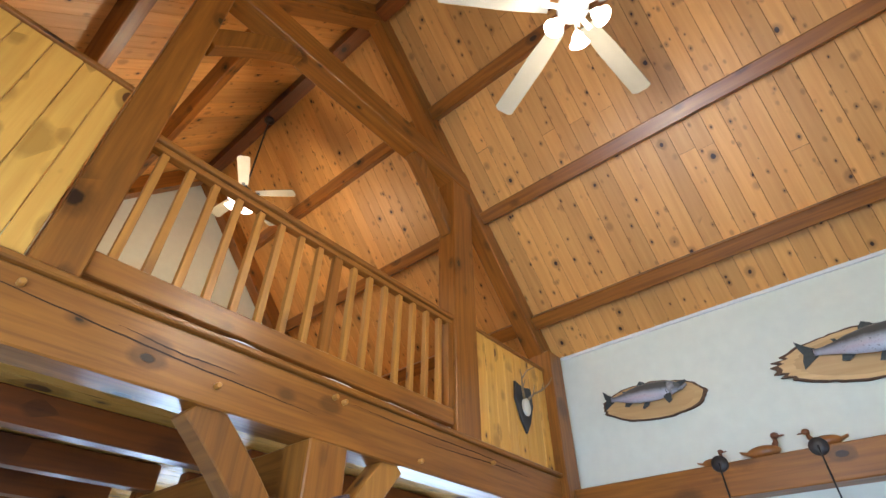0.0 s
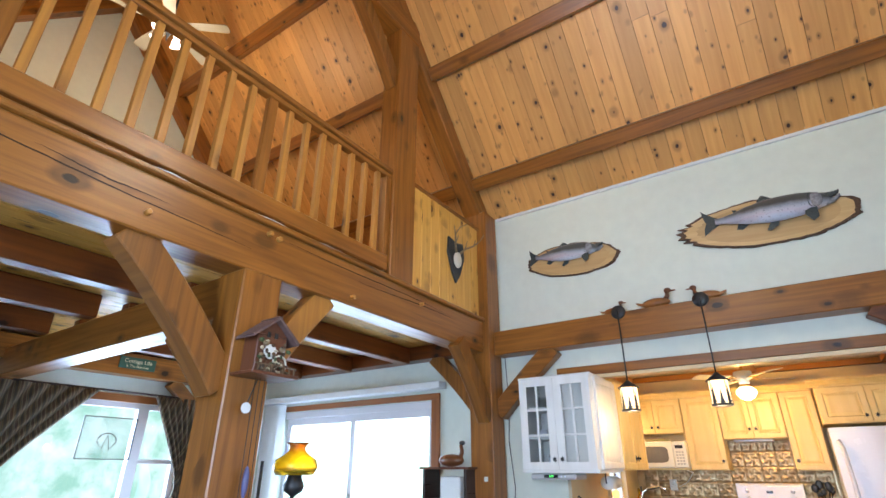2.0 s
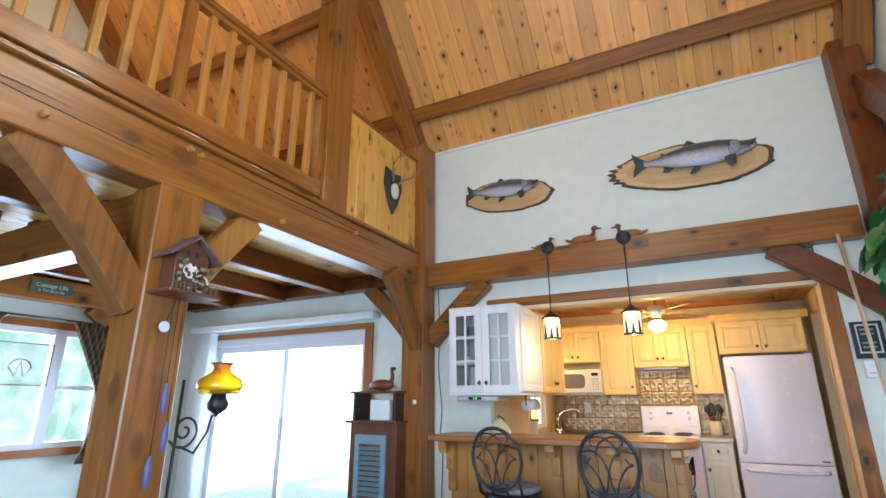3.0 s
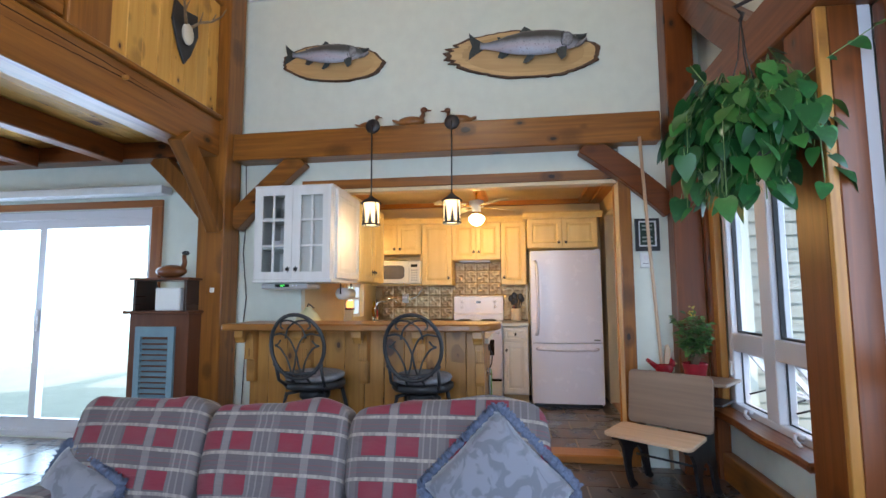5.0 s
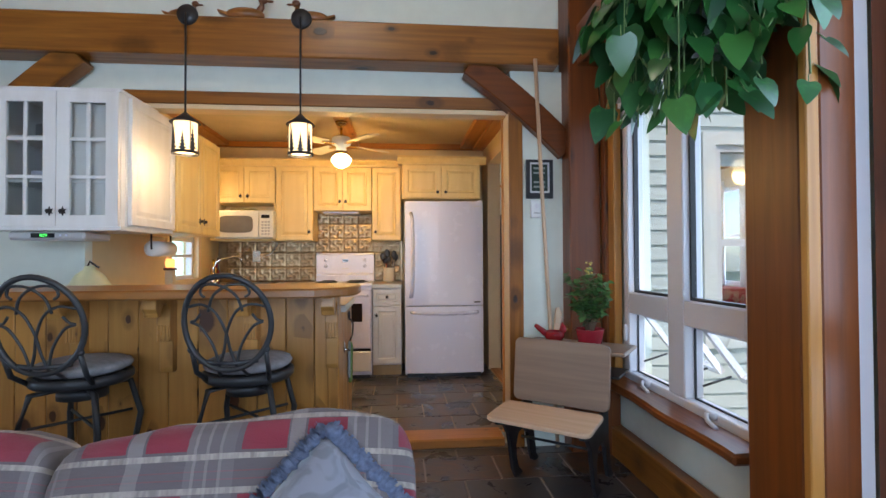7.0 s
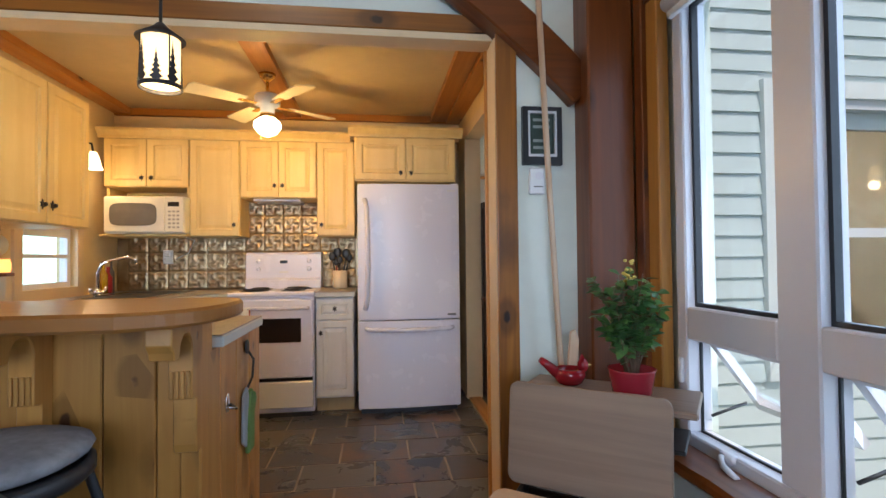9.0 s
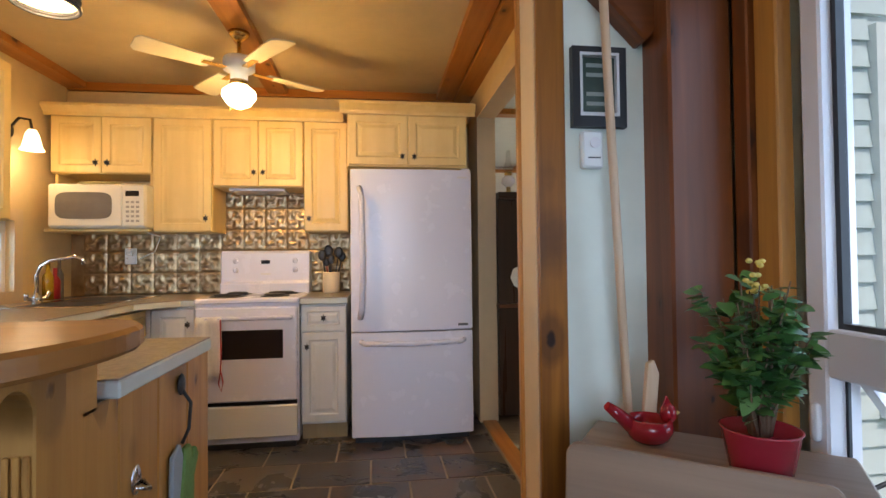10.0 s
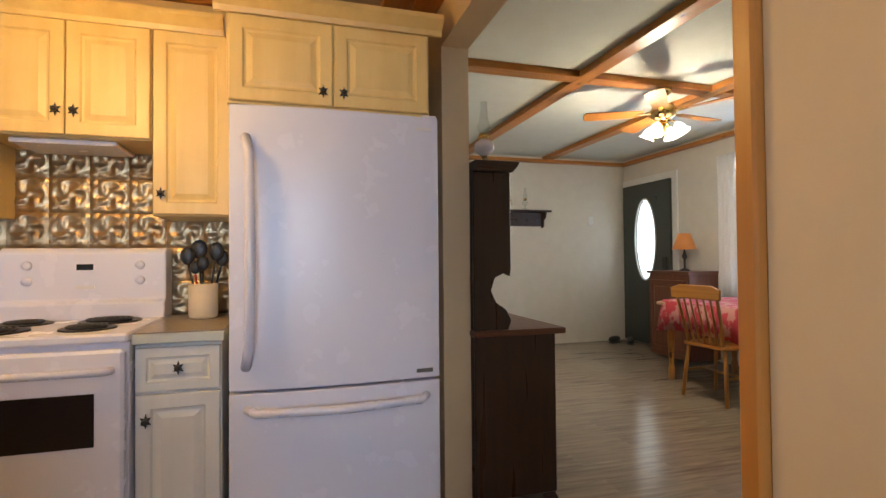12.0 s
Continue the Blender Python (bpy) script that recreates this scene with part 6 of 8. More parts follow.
def ceiling_fan(name, place, drop, blade_mat, metal, label, lights, radius=0.55, spin=20, blades=5, bell=False):
    th = thing(name, place, label, "ceiling fan")
    part("canopy", lathe([(0.055, 0), (0.05, -0.02), (0.02, -0.045)] if lights is GLOBE else [(0.065, 0), (0.06, -0.03), (0.02, -0.06)], 18), metal, th)
    part("downrod", tube([(0, 0, -0.05), (0, 0, -drop)], 0.011, 8), metal, th)
    mo = part("housing", lathe([(0.02, -drop + 0.04), (0.08, -drop + 0.02), (0.10, -drop - 0.02), (0.09, -drop - 0.06), (0.05, -drop - 0.09), (0.03, -drop - 0.10)] if bell else [(0.02, -drop + 0.035), (0.075, -drop + 0.03), (0.082, -drop + 0.02), (0.082, -drop - 0.035), (0.045, -drop - 0.05), (0.045, -drop - 0.10)], 20), metal if bell else M["white_paint"], th)
    for i in range(blades):
        m = pose(0, 0, -drop - 0.03, 0, 0, spin + i * 360 / blades)
        bm = prism([(0.15, -0.05), (0.40, -0.065), (radius - 0.02, -0.068), (radius, -0.04), (radius, 0.04), (radius - 0.02, 0.068), (0.40, 0.065), (0.15, 0.05)], -0.003, 0.003, "xy")
        bmesh.ops.transform(bm, matrix=m @ pose(0, 0, 0, 10, 0, 0), verts=bm.verts)
        bl = part("blade", bm, blade_mat, th)
        bm = box(0.07, 0.19, -0.018, 0.018, -0.008, -0.003, bevel=0.001)
        bmesh.ops.transform(bm, matrix=m, verts=bm.verts)
        part("blade_iron", bm, metal, bl)
    gz_ = -drop - 0.10
    if not bell:
        part("fitter", lathe([(0.045, gz_ + 0.01), (0.05, gz_ - 0.02)], 16), metal, th)
        part("globe", lathe([(0.05, gz_ - 0.02), (0.085, gz_ - 0.05), (0.088, gz_ - 0.08), (0.06, gz_ - 0.12), (0.02, gz_ - 0.14)], 20), lights, th)
        for x in (-0.03, 0.03):
            part("pull_chain", tube([(x, -0.05, gz_), (x, -0.06, gz_ - 0.17)], 0.0025, 4), metal, th)
    else:
        for a in range(4):
            ca, sa = math.cos(radians(a * 90 + 25)), math.sin(radians(a * 90 + 25))
            ar = part("lamp_arm", tube([(0.03 * ca, 0.03 * sa, gz_), (0.08 * ca, 0.08 * sa, gz_ - 0.01), (0.10 * ca, 0.10 * sa, gz_ - 0.04)], 0.007, 6), metal, th)
            bm = lathe([(0.015, 0.0), (0.035, -0.03), (0.045, -0.07), (0.062, -0.09)], 14)
            bmesh.ops.transform(bm, matrix=Matrix.Translation((0.10 * ca, 0.10 * sa, gz_ - 0.03)) @ pose(0, 0, 0, 28 * sa, -28 * ca, 0), verts=bm.verts)
            part("shade", bm, lights, ar)
        part("finial", lathe([(0.02, gz_), (0.03, gz_ - 0.04), (0.012, gz_ - 0.10), (0.004, gz_ - 0.16)], 12), metal, th)
    return th


GLOBE = glow("lamp_globe", (1.0, 0.80, 0.50), 5.5)
ceiling_fan("ceiling_fan", (1.26, 6.90, CEIL_K - 0.045), 0.17, paint("fan_blade_cream", (0.66, 0.60, 0.45), 0.4), BRASS, "white and brass ceiling fan with a glowing globe in the kitchen", GLOBE, 0.50, 38, 4)
BIGG = glow("bell_globe", (1.0, 0.93, 0.82), 3.0)
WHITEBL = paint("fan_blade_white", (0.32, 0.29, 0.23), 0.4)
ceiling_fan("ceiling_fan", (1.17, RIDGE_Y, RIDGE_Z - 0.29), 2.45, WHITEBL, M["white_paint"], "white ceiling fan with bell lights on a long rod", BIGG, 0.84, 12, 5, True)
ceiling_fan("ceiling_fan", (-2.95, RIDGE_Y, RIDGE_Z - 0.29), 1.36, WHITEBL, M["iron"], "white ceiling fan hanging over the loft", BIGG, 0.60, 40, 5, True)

# pendant lamps with pine trees
PEN = M["black_metal"]
MICA = glow("mica_shade", (1.0, 0.72, 0.38), 1.25)


def tree_cut(h, w):
    pts = [(0.002, 0.0), (0.002, h * 0.15)]
    left = []
    n = 5
    for i in range(n):
        z = h * (0.15 + 0.8 * i / n)
        ww = w * (1 - i / n)
        left += [(ww, z - 0.004), (ww * 0.35, z + h * 0.08)]
    left.append((0.0, h))
    return [(0.0025, 0)] + left + [(-a, b) for a, b in reversed(left[:-1])] + [(-0.0025, 0)]


def pendant(x):
    th = thing("pendant_lamp", (x, 5.46, 1.78), "black metal pendant lamp with pine tree cut-outs over a warm shade", "pendant lamp", "pendants over the bar")
    part("wall_plate", lathe([(0.062, 0), (0.058, -0.014), (0.02, -0.02)], 20, center=(0, 0.028, 0.835), axis="y"), PEN, th)
    part("rod", tube([(0, 0.0, 0.835), (0, 0, 0.235)], 0.006, 6), PEN, th)
    part("roof", lathe([(0.012, 0.245), (0.03, 0.225), (0.085, 0.185), (0.083, 0.180), (0.02, 0.21)], 24), PEN, th)
    part("shade", lathe([(0.066, 0.014), (0.066, 0.183)], 24), MICA, th, "warm glowing mica shade")
    for z_ in (0.004, 0.012):
        part("bottom_ring", tube([(0.0705 * math.cos(t_), 0.0705 * math.sin(t_), z_) for t_ in [k * math.pi / 14 for k in range(28)]], 0.005, 6, closed=True), PEN, th)
    for a in range(0, 360, 90):
        ca, sa = math.cos(radians(a + 45)), math.sin(radians(a + 45))
        part("strap", tube([(0.070 * ca, 0.070 * sa, 0), (0.070 * ca, 0.070 * sa, 0.19)], 0.0035, 4), PEN, th)
    for a in range(10, 370, 45):
        h = 0.150 if a % 2 else 0.115
        bm = prism(tree_cut(h, 0.022), -0.0705, -0.0685, "xz")
        bmesh.ops.transform(bm, matrix=Matrix.Translation((0, 0, 0.012)) @ pose(0, 0, 0, 0, 0, a), verts=bm.verts)
        part("tree_cutout", bm, PEN, th)
    return th


for x in (0.52, 1.18):
    pendant(x)

# peninsula
pn = thing("peninsula", (-0.01, 0.08, LF), "knotty pine breakfast bar with brackets and vertical boards", "breakfast bar")
part("core", box(-0.24, 1.43, 5.02, 5.74, 0, 0.91), M["bar_pine"], pn)
x = -0.26
while x < 1.44:
    w = min(0.145, 1.455 - x)
    part("board", box(x, x + w - 0.003, 4.995, 5.018, 0.0, 1.035, along="z", bevel=0.004), M["bar_pine"], pn)
    x += 0.145
y = 4.995
while y < 5.74:
    w = min(0.19, 5.745 - y)
    part("end_board", box(1.432, 1.455, y + 0.02 if y < 5 else y, y + w - 0.003, 0.0, 0.92, along="z", bevel=0.004), M["bar_pine"], pn)
    y += 0.19
part("back_riser", box(-0.24, 1.455, 5.02, 5.10, 0.91, 1.035), M["bar_pine"], pn)
part("corner_post", box(1.40, 1.46, 4.985, 5.05, 0.0, 1.035, along="z", bevel=0.006), M["bar_pine"], pn)


def corbel(x):
    arch = [(4.868 + 0.044 * math.cos(radians(a)), 0.955 + 0.050 * math.sin(radians(a))) for a in range(170, -1, -17)]
    pts = [(4.994, 1.03), (4.77, 1.03), (4.768, 0.985), (4.785, 0.965), (4.79, 0.945), (4.82, 0.945)] + arch + [(4.912, 0.815), (4.945, 0.812), (4.945, 0.68), (4.952, 0.655), (4.994, 0.655)]
    cbm = part("bracket", prism(pts, x - 0.032, x + 0.032, "yz", 0.003), M["bar_pine"], pn, "carved pine bracket under the bar")
    for d in (-0.022, -0.0075, 0.0075, 0.022):
        part("flute", box(x + d - 0.005, x + d + 0.005, 4.904, 4.9115, 0.818, 0.895, bevel=0.002), M["bar_pine"], cbm)


for x in (-0.23, 0.20, 0.62, 1.03, 1.43):
    corbel(x)
bt = thing("bar_counter", (-0.02, 0.08, 0.988), "glossy honey-coloured wooden bar top with a clipped corner", "counter")
part("slab", prism([(-0.27, 4.64), (1.40, 4.64)] + [(1.40 + 0.185 * math.sin(radians(a)) ** 0.8, 4.955 - 0.295 * math.cos(radians(a))) for a in range(12, 91, 6)] + [(1.582, 5.01), (1.568, 5.06), (1.54, 5.10), (1.50, 5.13), (-0.27, 5.13)], 0, 0.044, "xy", 0.008, along="x"), M["bar_top"], bt)
worktop("worktop", [(-0.20, 5.215), (1.47, 5.215), (1.47, 5.775), (-0.155, 5.775)], "tan laminate lower worktop on the peninsula with a pale edge")
mg = thing("hanging_mitt", (1.447, 5.55, 0.40), "green oven mitt and grey cloth hanging from a hook", "oven mitt")
part("mitt", prism([(0.0, 0.0), (0.08, 0.0), (0.085, 0.14), (0.12, 0.19), (0.10, 0.22), (0.07, 0.20), (0.06, 0.24), (0.02, 0.24), (-0.01, 0.10)], 0.004, 0.022, "yz", 0.005), paint("mitt_green", (0.16, 0.30, 0.08), 0.85, 0.2, 0.4, 60), mg)
part("cloth", prism([(-0.06, 0.06), (-0.01, 0.03), (0.02, 0.22), (0.0, 0.26), (-0.05, 0.24)], 0.004, 0.016, "yz", 0.004), paint("cloth_grey", (0.35, 0.38, 0.40), 0.9), mg)
part("hook", tube([(0.005, 0.03, 0.40), (0.03, 0.03, 0.36), (0.025, 0.03, 0.29), (0.008, 0.03, 0.25)], 0.005, 5), M["iron"], mg)
part("hook_plate", ellipsoid((0.006, 0.03, 0.41), (0.008, 0.022, 0.03), segs=8, rings=6), M["iron"], mg)
bo = thing("bottle_opener", (1.443, 5.33, 0.66), "small chrome bottle opener screwed to the bar's end", "bottle opener")
part("plate", ellipsoid((0.006, 0, 0), (0.006, 0.025, 0.035), segs=10, rings=6), CHROME, bo)
part("lip", tube([(0.01, -0.02, -0.01), (0.035, 0, -0.02), (0.01, 0.02, -0.01)], 0.006, 6), CHROME, bo)


# stools
def sweep(pts, n=5):
    """A smooth curve through points of two numbers."""
    ext = [pts[0]] + list(pts) + [pts[-1]]
    out = []
    for p0, p1, p2, p3 in zip(ext, ext[1:], ext[2:], ext[3:]):
        for k in range(n):
            t = k / n
            out.append(tuple(0.5 * (2 * b + (c - a) * t + (2 * a - 5 * b + 4 * c - d) * t * t + (3 * b - a - 3 * c + d) * t ** 3) for a, b, c, d in zip(p0, p1, p2, p3)))
    return out + [tuple(pts[-1])]


SEATC = paint("stool_cushion", (0.30, 0.29, 0.30), 0.9, 0.3, 0.5, 30)


def stool(place, turn, label):
    th = thing("bar_stool", place, label, "bar stool", "stools at the bar", turn)
    I = M["iron"]
    part("swivel", lathe([(0.10, 0.60), (0.10, 0.645), (0.03, 0.655)], 16), I, th)
    part("seat_ring", lathe([(0.185, 0.665), (0.20, 0.68), (0.20, 0.705), (0.185, 0.715), (0.17, 0.685)], 28), I, th)
    part("cushion", ellipsoid((0, 0, 0.74), (0.19, 0.19, 0.04), power=0.85, segs=24, rings=10), SEATC, th, "round grey padded seat cushion")
    for k in range(4):
        a = radians(45 + 90 * k)
        c, s = math.cos(a), math.sin(a)
        part("leg", tube([(0.09 * c, 0.09 * s, 0.65), (0.19 * c, 0.19 * s, 0.64), (0.235 * c, 0.235 * s, 0.48), (0.20 * c, 0.20 * s, 0.30), (0.22 * c, 0.22 * s, 0.12), (0.27 * c, 0.27 * s, 0.012)], 0.014, 7), I, th)
    part("foot_ring", tube([(0.205 * math.cos(a), 0.205 * math.sin(a), 0.26) for a in [k * math.pi / 12 for k in range(24)]], 0.009, 6, closed=True), I, th)
    for k in range(2):
        part("cross_bar", tube([(-0.14, 0.14 - 0.28 * k, 0.5), (0.14, 0.14 - 0.28 * (1 - k), 0.5)], 0.007, 5), I, th)
    Y, C = -0.20, 0.955
    cv = lambda u: Y - 0.05 * (1 - (u / 0.2) ** 2) * 0.6 - 0.03
    ring = [(0.176 * math.cos(a), cv(0.176 * math.cos(a)) - 0.06 * (0.5 + math.sin(a) / 2), C + 0.197 * math.sin(a)) for a in [k * math.pi / 18 for k in range(36)]]
    bk = part("backrest", tube(ring, 0.012, 8, closed=True), I, th, "oval wrought iron backrest ring")
    lean = lambda u, z: (u, cv(u) - 0.06 * (0.5 + (z - C) / 0.4), z)
    bend = lambda pts: [lean(u, C + v) for u, v in sweep(pts)]
    for s in (-1, 1):
        part("back_post", tube([(0.13 * s, -0.14, 0.69), (0.15 * s, -0.21, 0.74), lean(0.150 * s, C - 0.11)], 0.011, 6), I, th)
        part("boss", ellipsoid(lean(0.155 * s, C - 0.112), (0.014, 0.012, 0.014), segs=8, rings=6), I, bk)
        part("scroll", tube(bend([(-0.034 * s, -0.180), (-0.012 * s, -0.11), (0.003 * s, -0.033), (0.04 * s, 0.045), (0.095 * s, 0.078), (0.160 * s, 0.066)]), 0.006, 6), I, bk)
        part("scroll", tube(bend([(-0.068 * s, 0.050), (-0.045 * s, 0.115), (0.015 * s, 0.156), (0.080 * s, 0.158), (0.098 * s, 0.125), (0.080 * s, 0.108)]), 0.006, 6), I, bk)
        part("scroll", tube(bend([(-0.034 * s, -0.180), (-0.058 * s, -0.09), (-0.105 * s, -0.015), (-0.145 * s, 0.004), (-0.125 * s, 0.012), (-0.104 * s, 0.038)]), 0.006, 6), I, bk)
        part("spindle", tube([lean(0.05 * s, C - 0.185), (0.055 * s, -0.19, 0.72)], 0.007, 5), I, bk)
    part("back_base", tube([lean(-0.12, C - 0.16), lean(0, C - 0.17), lean(0.12, C - 0.16)], 0.010, 6), I, bk)
    return th


stool((0.335, 4.835, LF), -2, "black wrought iron bar stool with a round scrolled back")
stool((1.065, 4.835, LF), -2, "black wrought iron bar stool with a grey cushion")

# ---- sofa ----
def plaid(name):
    m, nt, b = base_mat(name, (0.3, 0.2, 0.18), 0.9)
    v = coords(nt)
    sep = nt.nodes.new("ShaderNodeSeparateXYZ")
    nt.links.new(v, sep.inputs[0])
    def bands(coord, period, shift, stops):
        t = maths(nt, "FRACT", maths(nt, "ADD", maths(nt, "DIVIDE", coord, period), shift))
        cr = nt.nodes.new("ShaderNodeValToRGB")
        cr.color_ramp.interpolation = "CONSTANT"
        while len(cr.color_ramp.elements) < len(stops):
            cr.color_ramp.elements.new(0.5)
        for e, (p, c) in zip(cr.color_ramp.elements, stops):
            e.position, e.color = p, (c, c, c, 1)
        nt.links.new(t, cr.inputs[0])
        return cr.outputs[0]
    down = maths(nt, "ADD", sep.outputs[2], maths(nt, "MULTIPLY", sep.outputs[1], 0.8))
    x = sep.outputs[0]
    red = maths(nt, "MULTIPLY", bands(x, 0.34, 0.1, [(0, 1), (0.28, 0), (0.40, 1), (0.66, 0)]), bands(down, 0.19, 0.35, [(0, 1), (0.44, 0)]))
    pale_x = bands(x, 0.34, 0.1, [(0, 0), (0.29, 0.75), (0.385, 0), (0.66, 0.35), (0.70, 0.9), (0.72, 0.2), (0.78, 0.8), (0.80, 0.15), (0.86, 0.8), (0.88, 0.3), (0.96, 0)])
    pale_y = bands(down, 0.19, 0.35, [(0, 0), (0.45, 1), (0.53, 0), (0.88, 1), (0.96, 0)])
    thin = bands(down, 0.19, 0.35, [(0, 0), (0.62, 1), (0.64, 0), (0.72, 1), (0.74, 0)])
    col = mixed(nt, red, (0.098, 0.082, 0.084), (0.185, 0.020, 0.034))
    col = mixed(nt, maths(nt, "MULTIPLY", thin, 0.5), col, (0.20, 0.05, 0.06))
    col = mixed(nt, maths(nt, "MULTIPLY", pale_x, 0.45), col, (0.33, 0.29, 0.28))
    cord = noise_tex(nt, coords(nt, scale=(1, 0.2, 0.2)), 85, 2)
    col = mixed(nt, maths(nt, "MULTIPLY", pale_y, maths(nt, "ADD", 0.35, maths(nt, "MULTIPLY", ramp(nt, cord, 0.35, 0.65), 0.5))), col, (0.38, 0.33, 0.28))
    n = noise_tex(nt, v, 7, 3)
    col = mixed(nt, maths(nt, "MULTIPLY", ramp(nt, n, 0.4, 0.75), 0.25), col, (0.12, 0.10, 0.10))
    nt.links.new(col, b.inputs["Base Color"])
    weave = noise_tex(nt, coords(nt, scale=(1, 1, 1)), 260, 2)
    fold = noise_tex(nt, coords(nt, scale=(1.2, 1, 5)), 5, 3)
    bumped(nt, b, maths(nt, "ADD", maths(nt, "ADD", maths(nt, "MULTIPLY", weave, 0.10), fold), maths(nt, "MULTIPLY", maths(nt, "MULTIPLY", pale_y, cord), 0.5)), 0.6, 0.022)
    b.inputs["Sheen Weight"].default_value = 0.1
    return m


PLAID = plaid("plaid_upholstery")


def cushion(w, d, h, seed=0, crown_=0.10, slack=False):
    """A stuffed box cushion, its middle at the bottom centre, with soft creases."""
    bm = bmesh.new()
    n = 16
    faces = []
    sg = lambda t, p: math.copysign(abs(t) ** p, t)
    rings = []
    for i in range(1, 16):
        a = math.pi * i / 16 - math.pi / 2
        rings.append([(sg(math.cos(a), 0.28) * sg(math.cos(2 * math.pi * k / 40), 0.30), sg(math.cos(a), 0.28) * sg(math.sin(2 * math.pi * k / 40), 0.30), sg(math.sin(a), 0.5)) for k in range(40)])
    vr = []
    for r in rings:
        row = []
        for x, y, z in r:
            puff = 1 + crown_ * (1 - x * x) * (1 - z * z)
            p = Vector((x * w / 2, y * d / 2 * puff, z * h / 2 * (1 + 0.04 * (1 - x * x)) + h / 2))
            p += 0.006 * Vector(noise.noise_vector(p * 6 + Vector((seed, 0, 0))))
            if slack:
                p.z -= 0.020 * (1 - math.cos(2.2 * x + 0.8 * seed)) * max(0, z) + 0.006 * math.sin(9 * x + seed) * max(0, z)
                p.y += 0.007 * math.sin(13 * z + 3 * x + seed) * (1 - x * x)
            row.append(bm.verts.new(p))
        vr.append(row)
    for r0, r1 in zip(vr, vr[1:]):
        for k in range(40):
            bm.faces.new((r0[k], r0[(k + 1) % 40], r1[(k + 1) % 40], r1[k])).smooth = True
    bm.faces.new(vr[0][::-1]).smooth = True
    bm.faces.new(vr[-1]).smooth = True
    return bm


sofa = thing("sofa", (0.77, 3.465, LF), "red and grey plaid sofa with three loose back cushions", "sofa")
part("base", moved(cushion(2.06, 0.86, 0.28, 1, 0.0), 0, -0.10, 0.06), PLAID, sofa)
part("back_frame", moved(cushion(2.02, 0.20, 0.60, 2, 0.0), 0, 0.32, 0.08), PLAID, sofa)
for i, s in enumerate((-1, 1)):
    part("arm", moved(cushion(0.17, 0.80, 0.42, 5 + i, 0.0), 0.99 * s, -0.12, 0.08), PLAID, sofa)
for i, (x0, x1, z) in enumerate(((-0.99, -0.385, 0.395), (-0.375, 0.232, 0.390), (0.24, 1.02, 0.410))):
    x, w = (x0 + x1) / 2, x1 - x0
    part("seat_cushion", moved(cushion(w - 0.02, 0.62, 0.16, 8 + i), x, -0.22, 0.29), PLAID, sofa)
    bm = cushion(w + 0.012, 0.21, 0.455, 12 + i, 0.16, True)
    bmesh.ops.transform(bm, matrix=Matrix.Translation((x, 0.085, z)) @ pose(0, 0, 0, -18, 0, 0), verts=bm.verts)
    part("back_cushion", bm, PLAID, sofa)
for x in (-0.92, 0.92):
    for y in (-0.48, 0.28):
        part("foot", box(x - 0.03, x + 0.03, y - 0.03, y + 0.03, 0, 0.07), M["dark_wood"], sofa)


def damask():
    m, nt, b = base_mat("pillow_damask", (0.3, 0.33, 0.4), 0.8)
    v = coords(nt)
    n = noise_tex(nt, v, 13, 2, 0.5, 1.4)
    c = mixed(nt, ramp(nt, n, 0.48, 0.56), (0.185, 0.19, 0.225), (0.125, 0.13, 0.155))
    nt.links.new(c, b.inputs["Base Color"])
    bumped(nt, b, noise_tex(nt, v, 250, 2), 0.2, 0.001)
    b.inputs["Sheen Weight"].default_value = 0.5
    return m


DAM = damask()
FRINGE = paint("blue_fringe", (0.15, 0.18, 0.27), 0.95, 0.4, 0.8, 90)


